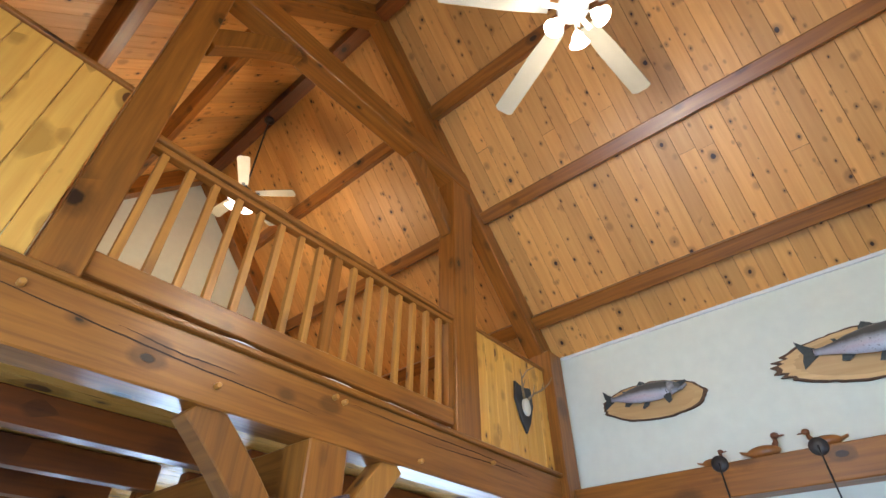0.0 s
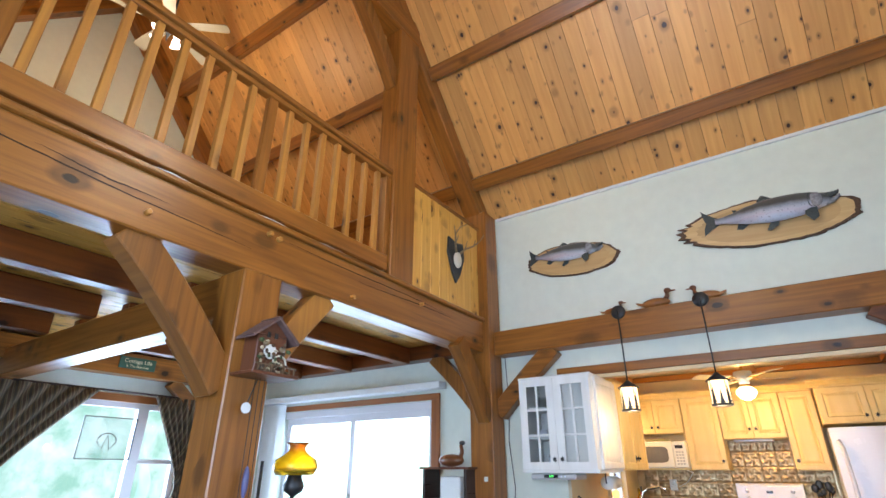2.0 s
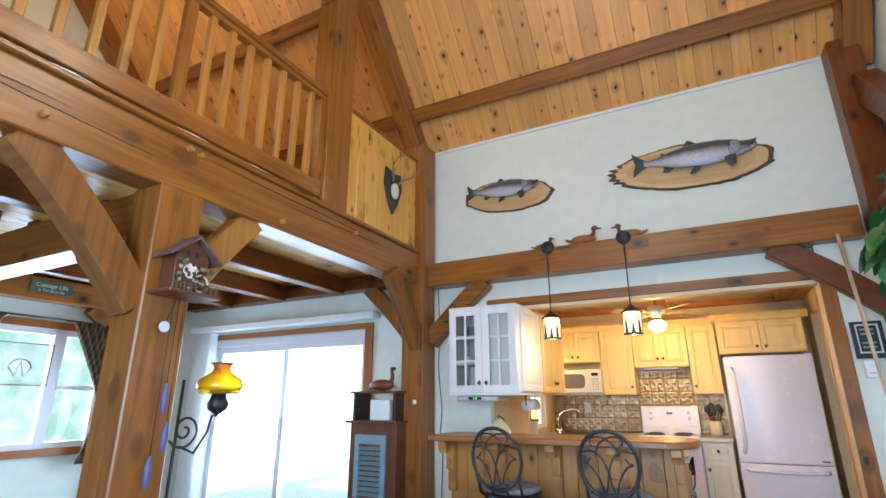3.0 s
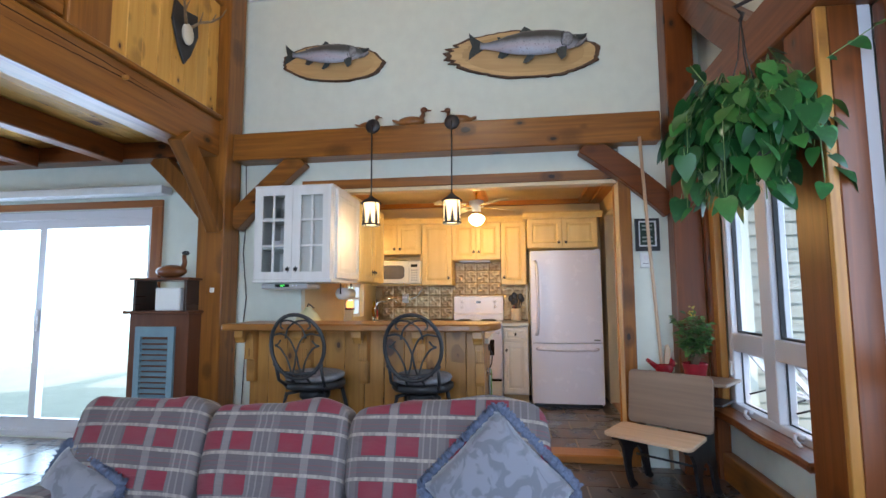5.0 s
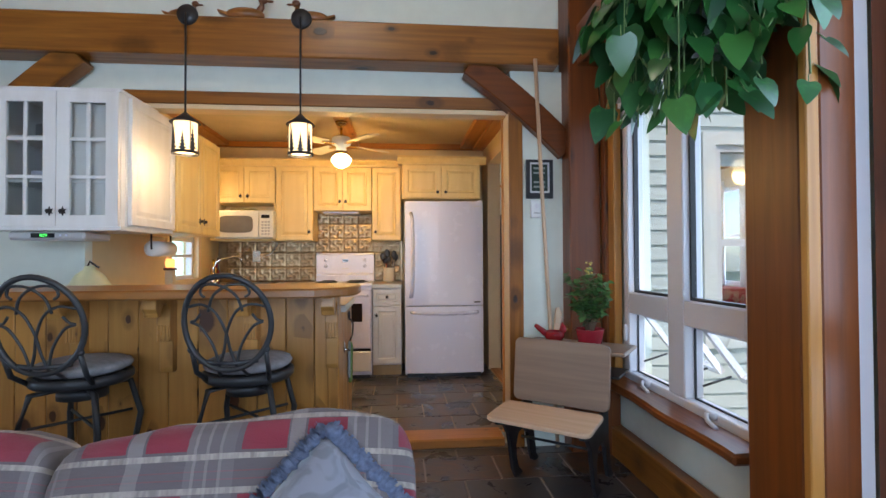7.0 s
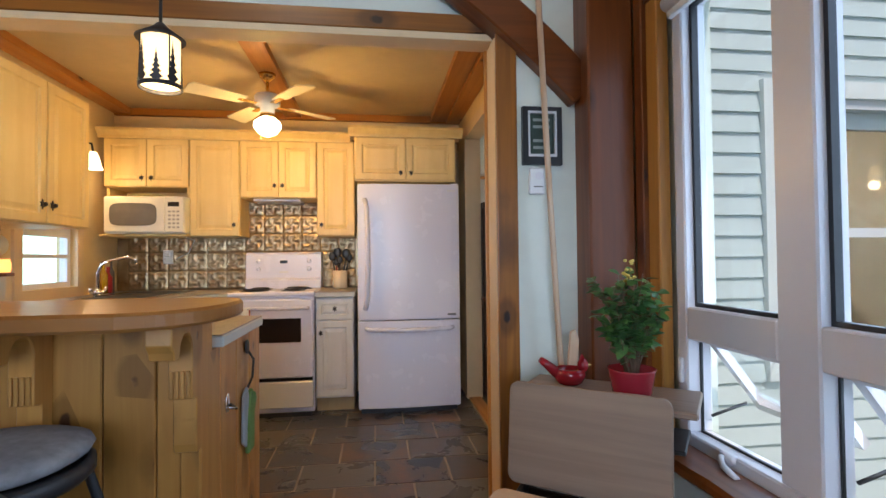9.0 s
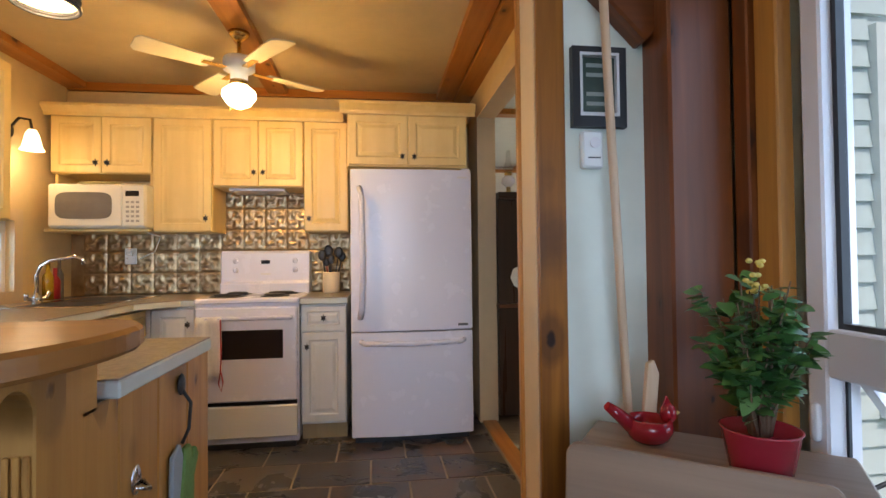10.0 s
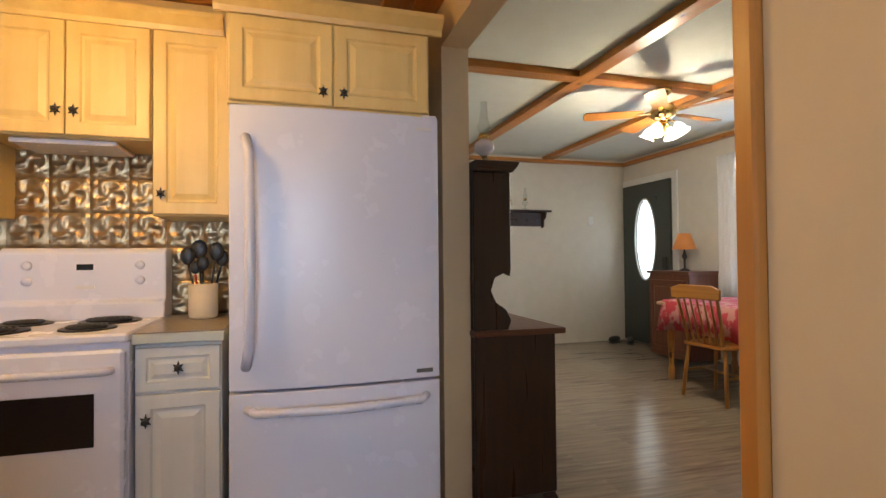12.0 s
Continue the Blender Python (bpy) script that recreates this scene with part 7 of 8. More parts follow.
def pillow(place, turn, lean, size, label, spin=45):
    th = thing("throw_pillow", place, label, "pillow", "pillows on the sofa")
    m = pose(0, 0, 0, lean, 0, turn) @ pose(0, 0, 0, 0, spin, 0)
    bm = bmesh.new()
    n = 18
    for s in (-1, 1):
        g = []
        for i in range(n + 1):
            row = []
            for j in range(n + 1):
                u, w = 2 * i / n - 1, 2 * j / n - 1
                pinch = 1 - 0.10 * (abs(u) ** 2 + abs(w) ** 2 - 2 * abs(u * w) ** 1.5 * 0.9) * 0.6
                t = 0.085 * ((1 - u * u) * (1 - w * w)) ** 0.42
                row.append(bm.verts.new((u * size / 2 * pinch, s * t + 0.003 * math.sin(9 * u + 5 * w), w * size / 2 * pinch)))
            g.append(row)
        for i in range(n):
            for j in range(n):
                f = (g[i][j], g[i + 1][j], g[i + 1][j + 1], g[i][j + 1])
                bm.faces.new(f if s < 0 else f[::-1]).smooth = True
    bmesh.ops.remove_doubles(bm, verts=bm.verts[:], dist=0.0005)
    bmesh.ops.transform(bm, matrix=m, verts=bm.verts)
    part("cover", bm, DAM, th)
    r2 = random.Random(int(place[0] * 100))
    bm = bmesh.new()
    h = size / 2 * 0.985
    cs = [(-h, -h), (h, -h), (h, h), (-h, h)]
    for e in range(4):
        (x0, z0), (x1, z1) = cs[e], cs[(e + 1) % 4]
        ox, oz = (z1 - z0) / size, -(x1 - x0) / size
        for k in range(420):
            t = (k + r2.random()) / 420
            x, z = x0 + (x1 - x0) * t, z0 + (z1 - z0) * t
            L = r2.uniform(0.020, 0.032)
            a, b_ = r2.uniform(-0.004, 0.004), r2.uniform(-0.012, 0.012)
            y = r2.uniform(-0.016, 0.016)
            w = 0.0030
            q = [(x - w, y, z - w), (x + w, y, z + w), (x + ox * L + a + w, y + b_, z + oz * L + a), (x + ox * L + a - w, y + b_ + 0.002, z + oz * L + a)]
            vs = [bm.verts.new(p) for p in q]
            bm.faces.new(vs)
            vs = [bm.verts.new((p[0], p[1] + 0.004, p[2])) for p in q]
            bm.faces.new(vs)
    for e in range(4):
        (x0, z0), (x1, z1) = cs[e], cs[(e + 1) % 4]
        ox_, oz_ = (z1 - z0) / size, -(x1 - x0) / size
        tube([(x0 + (x1 - x0) * t / 40 + 0.004 * math.sin(t * 2.3) + ox_ * 0.010, 0.005 * math.sin(t * 1.9), z0 + (z1 - z0) * t / 40 + 0.004 * math.cos(t * 2.3) + oz_ * 0.010) for t in range(41)], 0.017, 7, bm=bm)
    bmesh.ops.transform(bm, matrix=m, verts=bm.verts)
    tagged(part("fringe", bm, FRINGE, th), kind="stuff")


pillow((1.60, 3.50, 0.515), 4, -14, 0.40, "blue-grey patterned pillow with a ruffled fringe on the sofa")
pillow((-0.13, 3.46, 0.36), -10, -16, 0.38, "blue-grey fringed pillow at the sofa's far end", 20)

# ---- old school desk ----
dk = thing("school_desk", (2.471, 4.895, LF), "old school desk with fold-up bench seat and black iron legs", "school desk", turn=-37.5)
IR = M["black_metal"]


def rounded(w, h, r, n=5):
    pts = []
    for cx, cy, a0 in ((w - r, h - r, 0), (r, h - r, 90), (r, r, 180), (w - r, r, 270)):
        pts += [(cx + r * math.cos(radians(a0 + 90 * k / n)), cy + r * math.sin(radians(a0 + 90 * k / n))) for k in range(n + 1)]
    return pts


bm = prism([(a - 0.27, b) for a, b in rounded(0.54, 0.35, 0.035)], -0.011, 0.011, "xz", 0.004, along="x")
bmesh.ops.transform(bm, matrix=Matrix.Translation((0.0, 0.270, 0.405)) @ pose(0, 0, 0, -6, 0, 0), verts=bm.verts)
part("backrest", bm, M["desk_wood"], dk)
bm = prism([(a - 0.27, b - 0.15) for a, b in rounded(0.54, 0.28, 0.04)], -0.011, 0.011, "xy", 0.004, along="x")
bmesh.ops.transform(bm, matrix=Matrix.Translation((0.0, 0.05, 0.40)) @ pose(0, 0, 0, 4, 0, 0), verts=bm.verts)
part("bench_seat", bm, M["seat_oak"], dk)
part("desk_shelf", box(-0.27, 0.34, 0.315, 0.62, 0.69, 0.712, bevel=0.006), M["desk_wood"], dk)
part("under_shelf", box(-0.22, 0.30, 0.36, 0.60, 0.56, 0.575, bevel=0.004), IR, dk)
for x in (-0.22, 0.22):
    prof = [(0.17, 0.0), (0.25, 0.0), (0.24, 0.02), (0.20, 0.05), (0.17, 0.12), (0.165, 0.18), (0.20, 0.24), (0.27, 0.25), (0.33, 0.20), (0.37, 0.08), (0.40, 0.02), (0.44, 0.0), (0.50, 0.0), (0.46, 0.04), (0.43, 0.14), (0.40, 0.28), (0.40, 0.44), (0.44, 0.69), (0.38, 0.69), (0.35, 0.50), (0.31, 0.40), (0.22, 0.385), (-0.06, 0.39), (-0.06, 0.355), (0.02, 0.33), (0.07, 0.27), (0.10, 0.16), (0.13, 0.06)]
    part("leg", prism(prof, x - 0.011, x + 0.011, "yz", 0.003), IR, dk, "black cast iron scrolled leg")
for y_ in (0.20, 0.31):
    part("back_rail", box(-0.22, 0.22, y_, y_ + 0.018, 0.33, 0.375, bevel=0.003), M["dark_wood"], dk)
part("stretcher", tube([(-0.22, 0.26, 0.20), (0.22, 0.26, 0.20)], 0.008, 6), IR, dk)
sp = solid("wooden_stake", prism([(-0.02, 0), (0.02, 0), (0.035, 0.16), (0.02, 0.20), (0.0, 0.19)], -0.008, 0.008, "xz", 0.003), M["seat_oak"], "short pale wooden stake standing on the desk", "stake", at=pose(2.72, 5.42, 0.663))

RB = paint("red_ceramic", (0.30, 0.012, 0.02), 0.10, 0.2, 0.0)
rb = thing("ceramic_bird", (2.69, 5.36, 0.663), "glossy dark red ceramic bird bowl", "bird figure")
part("body", lathe([(0.035, 0), (0.05, 0.01), (0.062, 0.035), (0.058, 0.06), (0.050, 0.062), (0.05, 0.04), (0.02, 0.02)], 18), RB, rb)
part("tail", tube([(-0.05, 0, 0.045), (-0.085, 0, 0.075), (-0.115, 0, 0.098)], 0.022, 8, taper=0.012), RB, rb)
hd = part("head", ellipsoid((0.055, 0, 0.070), (0.022, 0.02, 0.028), segs=12, rings=8), RB, rb)
part("crest", prism([(0.04, 0.09), (0.065, 0.09), (0.05, 0.115)], -0.004, 0.004, "xz"), RB, hd)
part("beak", lathe([(0.008, 0), (0.001, 0.014)], 8, center=(0.075, 0, 0.07), axis="x"), paint("beak", (0.6, 0.4, 0.1), 0.4), hd)

# ---- plants ----
def leaf_mat(name, c1, c2):
    m, nt, b = base_mat(name, c1, 0.32)
    gi = nt.nodes.new("ShaderNodeNewGeometry")
    n = noise_tex(nt, coords(nt), 30, 3)
    c = mixed(nt, gi.outputs["Random Per Island"], c1, c2)
    c = mixed(nt, maths(nt, "MULTIPLY", ramp(nt, n, 0.55, 0.7), 0.3), c, tuple(1.6 * x for x in c2))
    nt.links.new(c, b.inputs["Base Color"])
    b.inputs["Subsurface Weight"].default_value = 0.0
    bumped(nt, b, n, 0.15, 0.002)
    return m


LEAF = leaf_mat("pothos_leaf", (0.010, 0.055, 0.018), (0.035, 0.15, 0.030))
LEAF2 = leaf_mat("shrub_leaf", (0.035, 0.11, 0.035), (0.11, 0.24, 0.06))
STEM = paint("green_stem", (0.16, 0.24, 0.08), 0.5)
TWIG = paint("brown_twig", (0.16, 0.10, 0.06), 0.7)


def heart_leaf(bm, m, s):
    """A folded heart-shaped leaf of length s."""
    half = [(0.0, 0.0), (0.22, -0.08), (0.36, 0.05), (0.38, 0.25), (0.28, 0.55), (0.12, 0.85), (0.0, 1.0)]
    mids = [bm.verts.new(m @ Vector((0, t * s, 0.03 * s * math.sin(3 * t) - 0.10 * s * t * t))) for t in (0.0, 0.25, 0.55, 0.85, 1.0)]
    for sd in (-1, 1):
        e = [bm.verts.new(m @ Vector((sd * x * s, t * s, 0.10 * s * x - 0.10 * s * max(t, 0) ** 2))) for x, t in half[1:-1]]
        q = [(mids[0], e[0], e[1]), (mids[0], e[1], e[2], mids[1]), (mids[1], e[2], e[3], mids[2]), (mids[2], e[3], e[4], mids[3]), (mids[3], e[4], mids[4])]
        for f in q:
            bm.faces.new(f if sd > 0 else f[::-1]).smooth = True


def aim(place, way, roll=0.0):
    way = Vector(way).normalized()
    q = way.to_track_quat("Y", "Z")
    return Matrix.Translation(place) @ q.to_matrix().to_4x4() @ pose(0, 0, 0, 0, roll, 0)


hp = thing("hanging_plant", (2.68, 3.88, 1.93), "trailing green heart-leaved plant in a hanging pot", "plant")
part("pot", lathe([(0.08, -0.12), (0.10, -0.11), (0.12, 0.01), (0.125, 0.02), (0.11, 0.02), (0.10, 0.0), (0.01, 0.0)], 18), paint("dark_pot", (0.06, 0.07, 0.06), 0.5), hp)
for a in (20, 140, 260):
    part("hanger", tube([(0.115 * math.cos(radians(a)), 0.115 * math.sin(radians(a)), 0.01), (0.02 * math.cos(radians(a)), 0.02 * math.sin(radians(a)), 0.32), (0, 0, 0.50)], 0.003, 4), M["iron"], hp)
part("hook", tube([(0, 0, 0.49), (0.02, 0.02, 0.53), (-0.01, 0.03, 0.57), (0.08, 0.0, 0.60), (0.18, 0, 0.58)], 0.010, 6), M["iron"], hp)
r3 = random.Random(11)
lf, stm = bmesh.new(), bmesh.new()
for v in range(64):
    a = 2 * math.pi * (v + r3.random()) / 32
    c, s = math.cos(a), math.sin(a)
    out = r3.choice((0.12, 0.18, 0.24, 0.28))
    low = r3.choice((-0.04, -0.14, -0.22, -0.31)) * r3.uniform(0.85, 1.1)
    pts = [(0.05 * c, 0.05 * s, 0.02), (0.14 * c, 0.14 * s, 0.10 + r3.uniform(0.0, 0.17)), (out * c, out * s, 0.05), (out * 1.03 * c, out * 1.03 * s, low)]
    tube(pts, 0.0028, 4, bm=stm)
    n = 8 + int(-low * 18)
    for k in range(n):
        t = 0.7 + (k + r3.random()) / n * 2.3
        i = min(2, int(t))
        p = Vector(pts[i]).lerp(Vector(pts[i + 1]), t - i) + Vector((r3.uniform(-0.04, 0.04), r3.uniform(-0.04, 0.04), r3.uniform(-0.02, 0.02)))
        if p.y > 0.20 and p.z < -0.12:
            continue
        way = Vector((c * r3.uniform(0.1, 0.7) + r3.uniform(-0.6, 0.6), s * r3.uniform(0.1, 0.7) + r3.uniform(-0.6, 0.6), -1.0))
        q = p + way.normalized() * 0.03
        tube([p, q], 0.0018, 3, bm=stm)
        heart_leaf(lf, aim(q, way, r3.uniform(-35, 35)), r3.uniform(0.07, 0.118))
for pts in ([(0.1, 0, 0.1), (0.24, -0.16, 0.22), (0.32, -0.36, 0.26)], [(-0.05, 0.1, 0.1), (-0.13, 0.10, 0.26), (-0.17, 0.14, 0.36)], [(0.05, 0.0, 0.1), (0.13, -0.02, 0.28), (0.12, 0.02, 0.36)]):
    tube(pts, 0.003, 4, bm=stm)
    for t in (0.5, 0.75, 0.97):
        i = 0 if t < 0.5 else 1
        p = Vector(pts[i]).lerp(Vector(pts[i + 1]), t * 2 - i)
        heart_leaf(lf, aim(p, (r3.uniform(-1, 1), r3.uniform(-1, 1), -0.3), 0), 0.085)
tagged(part("leaves", lf, LEAF, hp, "glossy green heart-shaped leaves"), kind="stuff")
tagged(part("stem", stm, STEM, hp), kind="stuff")

pp = thing("potted_plant", (2.82, 5.13, 0.663), "small leafy plant with yellow flowers in a red pot", "plant")
part("pot", lathe([(0.055, 0), (0.06, 0.005), (0.078, 0.10), (0.082, 0.105), (0.076, 0.105), (0.06, 0.09), (0.01, 0.088)], 20), paint("red_pot", (0.36, 0.02, 0.035), 0.25, 0.2), pp, "dark red glossy pot")
part("soil", lathe([(0.068, 0.084), (0.0, 0.09)], 14), paint("soil", (0.05, 0.035, 0.025), 0.95), pp)
lf, stm, fl = bmesh.new(), bmesh.new(), bmesh.new()
for v in range(44):
    a = r3.uniform(0, 2 * math.pi)
    c, s = math.cos(a), math.sin(a)
    rad_, h = r3.uniform(0.02, 0.125), r3.uniform(0.22, 0.44)
    pts = [(0.02 * c, 0.02 * s, 0.09), (0.03 * c + r3.uniform(-0.02, 0.02), 0.03 * s, h * 0.55), (rad_ * c, rad_ * s, h)]
    tube(pts, 0.0035, 5, bm=stm, taper=0.0015)
    for k in range(14):
        t = r3.uniform(0.35, 1.0)
        p = Vector(pts[0]).lerp(Vector(pts[1]), t * 2) if t < 0.5 else Vector(pts[1]).lerp(Vector(pts[2]), t * 2 - 1)
        if p.z > 0.17 or r3.random() < 0.3:
            heart_leaf(lf, aim(p, (c + r3.uniform(-1, 1), s + r3.uniform(-1, 1), r3.uniform(-0.3, 0.7)), r3.uniform(-40, 40)), r3.uniform(0.030, 0.052))
for k in range(16):
    z = 0.40 + 0.075 * r3.random()
    ellipsoid((r3.uniform(-0.018, 0.018), r3.uniform(-0.018, 0.018), z), (0.008, 0.008, 0.006), bm=fl, segs=6, rings=4)
tagged(part("leaves", lf, LEAF2, pp), kind="stuff")
tagged(part("stem", stm, TWIG, pp), kind="stuff")
tagged(part("flowers", fl, paint("yellow_flower", (0.65, 0.50, 0.12), 0.6), pp, "small yellow flower spike"), kind="stuff")

# ---- dining room ----
for b_ in ((4.03, 4.15, 6.02, DY1, CEIL_D - 0.05, CEIL_D), (5.22, 5.34, 6.02, DY1, CEIL_D - 0.05, CEIL_D), (KR + 0.10, 4.03, 8.54, 8.66, CEIL_D - 0.052, CEIL_D), (4.15, 5.22, 8.54, 8.66, CEIL_D - 0.052, CEIL_D), (5.34, DX1, 8.54, 8.66, CEIL_D - 0.052, CEIL_D),
           (KR + 0.10, DX1, DY1 - 0.09, DY1, CEIL_D - 0.09, CEIL_D - 0.05), (DX1 - 0.09, DX1, 6.02, DY1 - 0.1, CEIL_D - 0.09, CEIL_D - 0.05)):
    structure("ceiling_strip", box(*b_, bevel=0.004), M["strip_wood"])
ceiling_fan("ceiling_fan", (4.80, 8.60, CEIL_D - 0.055), 0.15, M["strip_wood"], BRASS, "brass ceiling fan with wooden blades and glowing bell lights", BIGG, 0.60, 8, 5, True)
DW = M["dark_wood"]
hu = thing("hutch", (2.83, 7.53, 0), "dark brown wooden hutch with a curved open upper side", "hutch")
part("base_body", box(0.0, 0.40, 0.02, 1.15, 0.05, 0.80, bevel=0.004), DW, hu)
part("side_frame", box(0.0, 0.41, -0.004, 0.02, 0.05, 0.80, bevel=0.004), DW, hu)
part("hutch_top", box(-0.01, 0.455, -0.03, 1.18, 0.80, 0.828, bevel=0.006), M["cab_wood"], hu)
for y in (0.02, 1.12):
    part("foot", prism([(0.36, 0.0), (0.41, 0.0), (0.42, 0.015), (0.40, 0.05), (0.34, 0.05)], y - 0.02, y + 0.02, "xz", 0.003), DW, hu)
up = [(0.0, 0.828), (0.17, 0.828), (0.185, 0.87), (0.16, 0.92), (0.11, 0.955), (0.085, 1.01), (0.105, 1.07), (0.15, 1.09), (0.18, 1.075), (0.185, 1.11), (0.185, 1.56), (0.0, 1.56)]
for y in (0.0, 1.12):
    part("upper_side", prism(up, y, y + 0.025, "xz", 0.003), DW, hu)
part("upper_back", box(0.0, 0.015, 0.03, 1.12, 0.83, 1.56), DW, hu)
part("shelf", box(0.015, 0.17, 0.03, 1.12, 1.12, 1.14), DW, hu)
part("cornice", prism([(0.0, 1.56), (0.19, 1.56), (0.215, 1.59), (0.225, 1.61), (0.0, 1.61)], -0.03, 1.17, "xz", 0.003), DW, hu)
for y0 in (0.03, 0.6):
    d = part("door", moved(panel_door(0.52, 0.68), 0, 0, 0), DW, hu)
    d.data.transform(Matrix.Translation((0.401, y0, 0.08)) @ pose(0, 0, 0, 0, 0, 90))


def oil_lamp(place, s, label):
    th = thing("oil_lamp", place, label, "oil lamp", "small oil lamps")
    part("foot", lathe([(0.05 * s, 0), (0.045 * s, 0.01 * s), (0.015 * s, 0.03 * s), (0.015 * s, 0.06 * s)], 14), BRASS if s > 1 else M["clear_glass"], th)
    part("font", lathe([(0.015 * s, 0.06 * s), (0.05 * s, 0.09 * s), (0.045 * s, 0.12 * s), (0.02 * s, 0.14 * s)], 14), ENAMEL if s > 1 else M["clear_glass"], th)
    part("burner", lathe([(0.02 * s, 0.14 * s), (0.03 * s, 0.15 * s), (0.025 * s, 0.165 * s)], 12), BRASS, th)
    part("chimney", lathe([(0.022 * s, 0.165 * s), (0.033 * s, 0.20 * s), (0.018 * s, 0.25 * s), (0.015 * s, 0.32 * s)], 14), M["clear_glass"], th)


oil_lamp((2.96, 7.72, 1.612), 1.05, "tall white and brass oil lamp on the hutch")
ws = thing("wall_shelf", (4.55, DY1 - 0.005, 1.56), "dark carved wooden wall shelf with peg hooks", "shelf")
part("board", box(-0.02, 0.72, -0.16, 0, 0.20, 0.225, bevel=0.005), DW, ws)
part("back", box(0.02, 0.68, -0.02, 0, 0.02, 0.20, bevel=0.004), DW, ws)
for x in (0.04, 0.64):
    part("bracket", prism([(0, 0.20), (-0.13, 0.20), (-0.10, 0.13), (-0.05, 0.10), (-0.03, 0.0), (0, 0.0)], x, x + 0.025, "yz", 0.003), DW, ws)
for x in (0.14, 0.28, 0.42, 0.56):
    part("peg", lathe([(0.01, 0), (0.012, -0.05), (0.016, -0.06)], 8, center=(x, -0.02, 0.09), axis="y"), DW, ws)
oil_lamp((4.92, DY1 - 0.09, 1.787), 0.9, "clear glass oil lamp on the wall shelf")
oil_lamp((4.70, DY1 - 0.09, 1.787), 0.75, "small clear glass oil lamp on the wall shelf")
solid("light_switch", box(-0.04, 0.04, -0.01, 0, -0.06, 0.06, bevel=0.004), M["white_paint"], "white light switch plate on the far wall", "switch", at=pose(5.95, DY1 - 0.001, 1.66))
fdn = thing("door_1", (DX1 - 0.05, 10.46, 0.01), "dark grey-green front door with a tall oval glass", "door")
DG = paint("door_green", (0.055, 0.065, 0.06), 0.4)
n = 24
bm = bmesh.new()
oval = [(0.45 + 0.20 * math.cos(2 * math.pi * k / n), 1.38 + 0.53 * math.sin(2 * math.pi * k / n)) for k in range(n)]
rect = [(0.45 + 0.24 * math.copysign(abs(math.cos(t)) ** 0.3, math.cos(t)), 1.38 + 0.58 * math.copysign(abs(math.sin(t)) ** 0.3, math.sin(t))) for t in [2 * math.pi * (k + 0.001) / n for k in range(n)]]
for x in (0.0, 0.045):
    a = [bm.verts.new((x, p[0], p[1])) for p in oval]
    b2 = [bm.verts.new((x, p[0], p[1])) for p in rect]
    for k in range(n):
        bm.faces.new((a[k], a[(k + 1) % n], b2[(k + 1) % n], b2[k]))
    if x == 0:
        a0, b0 = a, b2
for k in range(n):
    bm.faces.new((a0[k], a0[(k + 1) % n], a[(k + 1) % n], a[k]))
    bm.faces.new((b0[k], b0[(k + 1) % n], b2[(k + 1) % n], b2[k]))
bmesh.ops.recalc_face_normals(bm, faces=bm.faces[:])
part("glass_surround", bm, DG, fdn)
part("leaf", holed("x", 0.003, 0.042, 0, 0.90, 0.02, 2.12, [(0.22, 0.68, 0.82, 1.94)]), DG, fdn)
# Oval glass emits by itself for daylight; the wall behind it is solid
bm = bmesh.new()
bm.faces.new([bm.verts.new((0.03, p[0], p[1])) for p in oval])
part("oval_glass", bm, glow("glowing_oval_glass", (0.85, 0.95, 1.0), 1.4), fdn, "frosted oval glass with its own glow in place of daylight")
part("oval_rim", tube([(0.0, 0.45 + 0.205 * math.cos(2 * math.pi * k / n), 1.38 + 0.535 * math.sin(2 * math.pi * k / n)) for k in range(n)], 0.012, 6, closed=True), M["vinyl"], fdn)
part("lock_plate", box(-0.02, 0, 0.04, 0.12, 0.95, 1.15, bevel=0.005), M["black_metal"], fdn)
structure("front_door_casing", holed("x", DX1 - 0.02, DX1, 10.36, 11.40, 0, 2.22, [(10.45, 11.37, 0, 2.14)]), M["white_paint"])
for x, y, a in ((6.18, 11.20, 20), (6.30, 11.05, 60)):
    sh_ = thing("shoe", (x, y, 0.005), "dark worn shoe lying by the front door", "shoe", "shoes by the door", turn=a)
    part("sole", ellipsoid((0, 0, 0.012), (0.14, 0.05, 0.012), power=0.7, segs=12, rings=6), M["iron"], sh_)
    part("upper", ellipsoid((-0.02, 0, 0.05), (0.11, 0.045, 0.045), power=0.8, segs=12, rings=8), M["black_metal"], sh_)
sc = thing("small_cabinet", (6.05, 9.72, 0), "small dark wooden cabinet against the wall", "cabinet")
part("body", box(0, 0.40, 0, 0.62, 0.04, 0.97, bevel=0.004), M["cab_wood"], sc)
part("top", box(-0.03, 0.42, -0.02, 0.64, 0.97, 1.0, bevel=0.005), M["cab_wood"], sc)
d = part("door", panel_door(0.58, 0.80), M["cab_wood"], sc)
d.data.transform(Matrix.Translation((-0.001, 0.60, 0.10)) @ pose(0, 0, 0, 0, 0, -90))
tl = thing("table_lamp", (6.24, 9.99, 1.0), "small table lamp with a warm tan shade", "lamp")
part("base", lathe([(0.06, 0), (0.05, 0.015), (0.012, 0.03), (0.012, 0.12), (0.03, 0.16), (0.01, 0.22), (0.01, 0.28)], 14), M["iron"], tl)
part("shade", lathe([(0.13, 0.24), (0.065, 0.42), (0.06, 0.42), (0.125, 0.24)], 18), glow("tan_shade", (0.50, 0.19, 0.05), 0.15), tl)


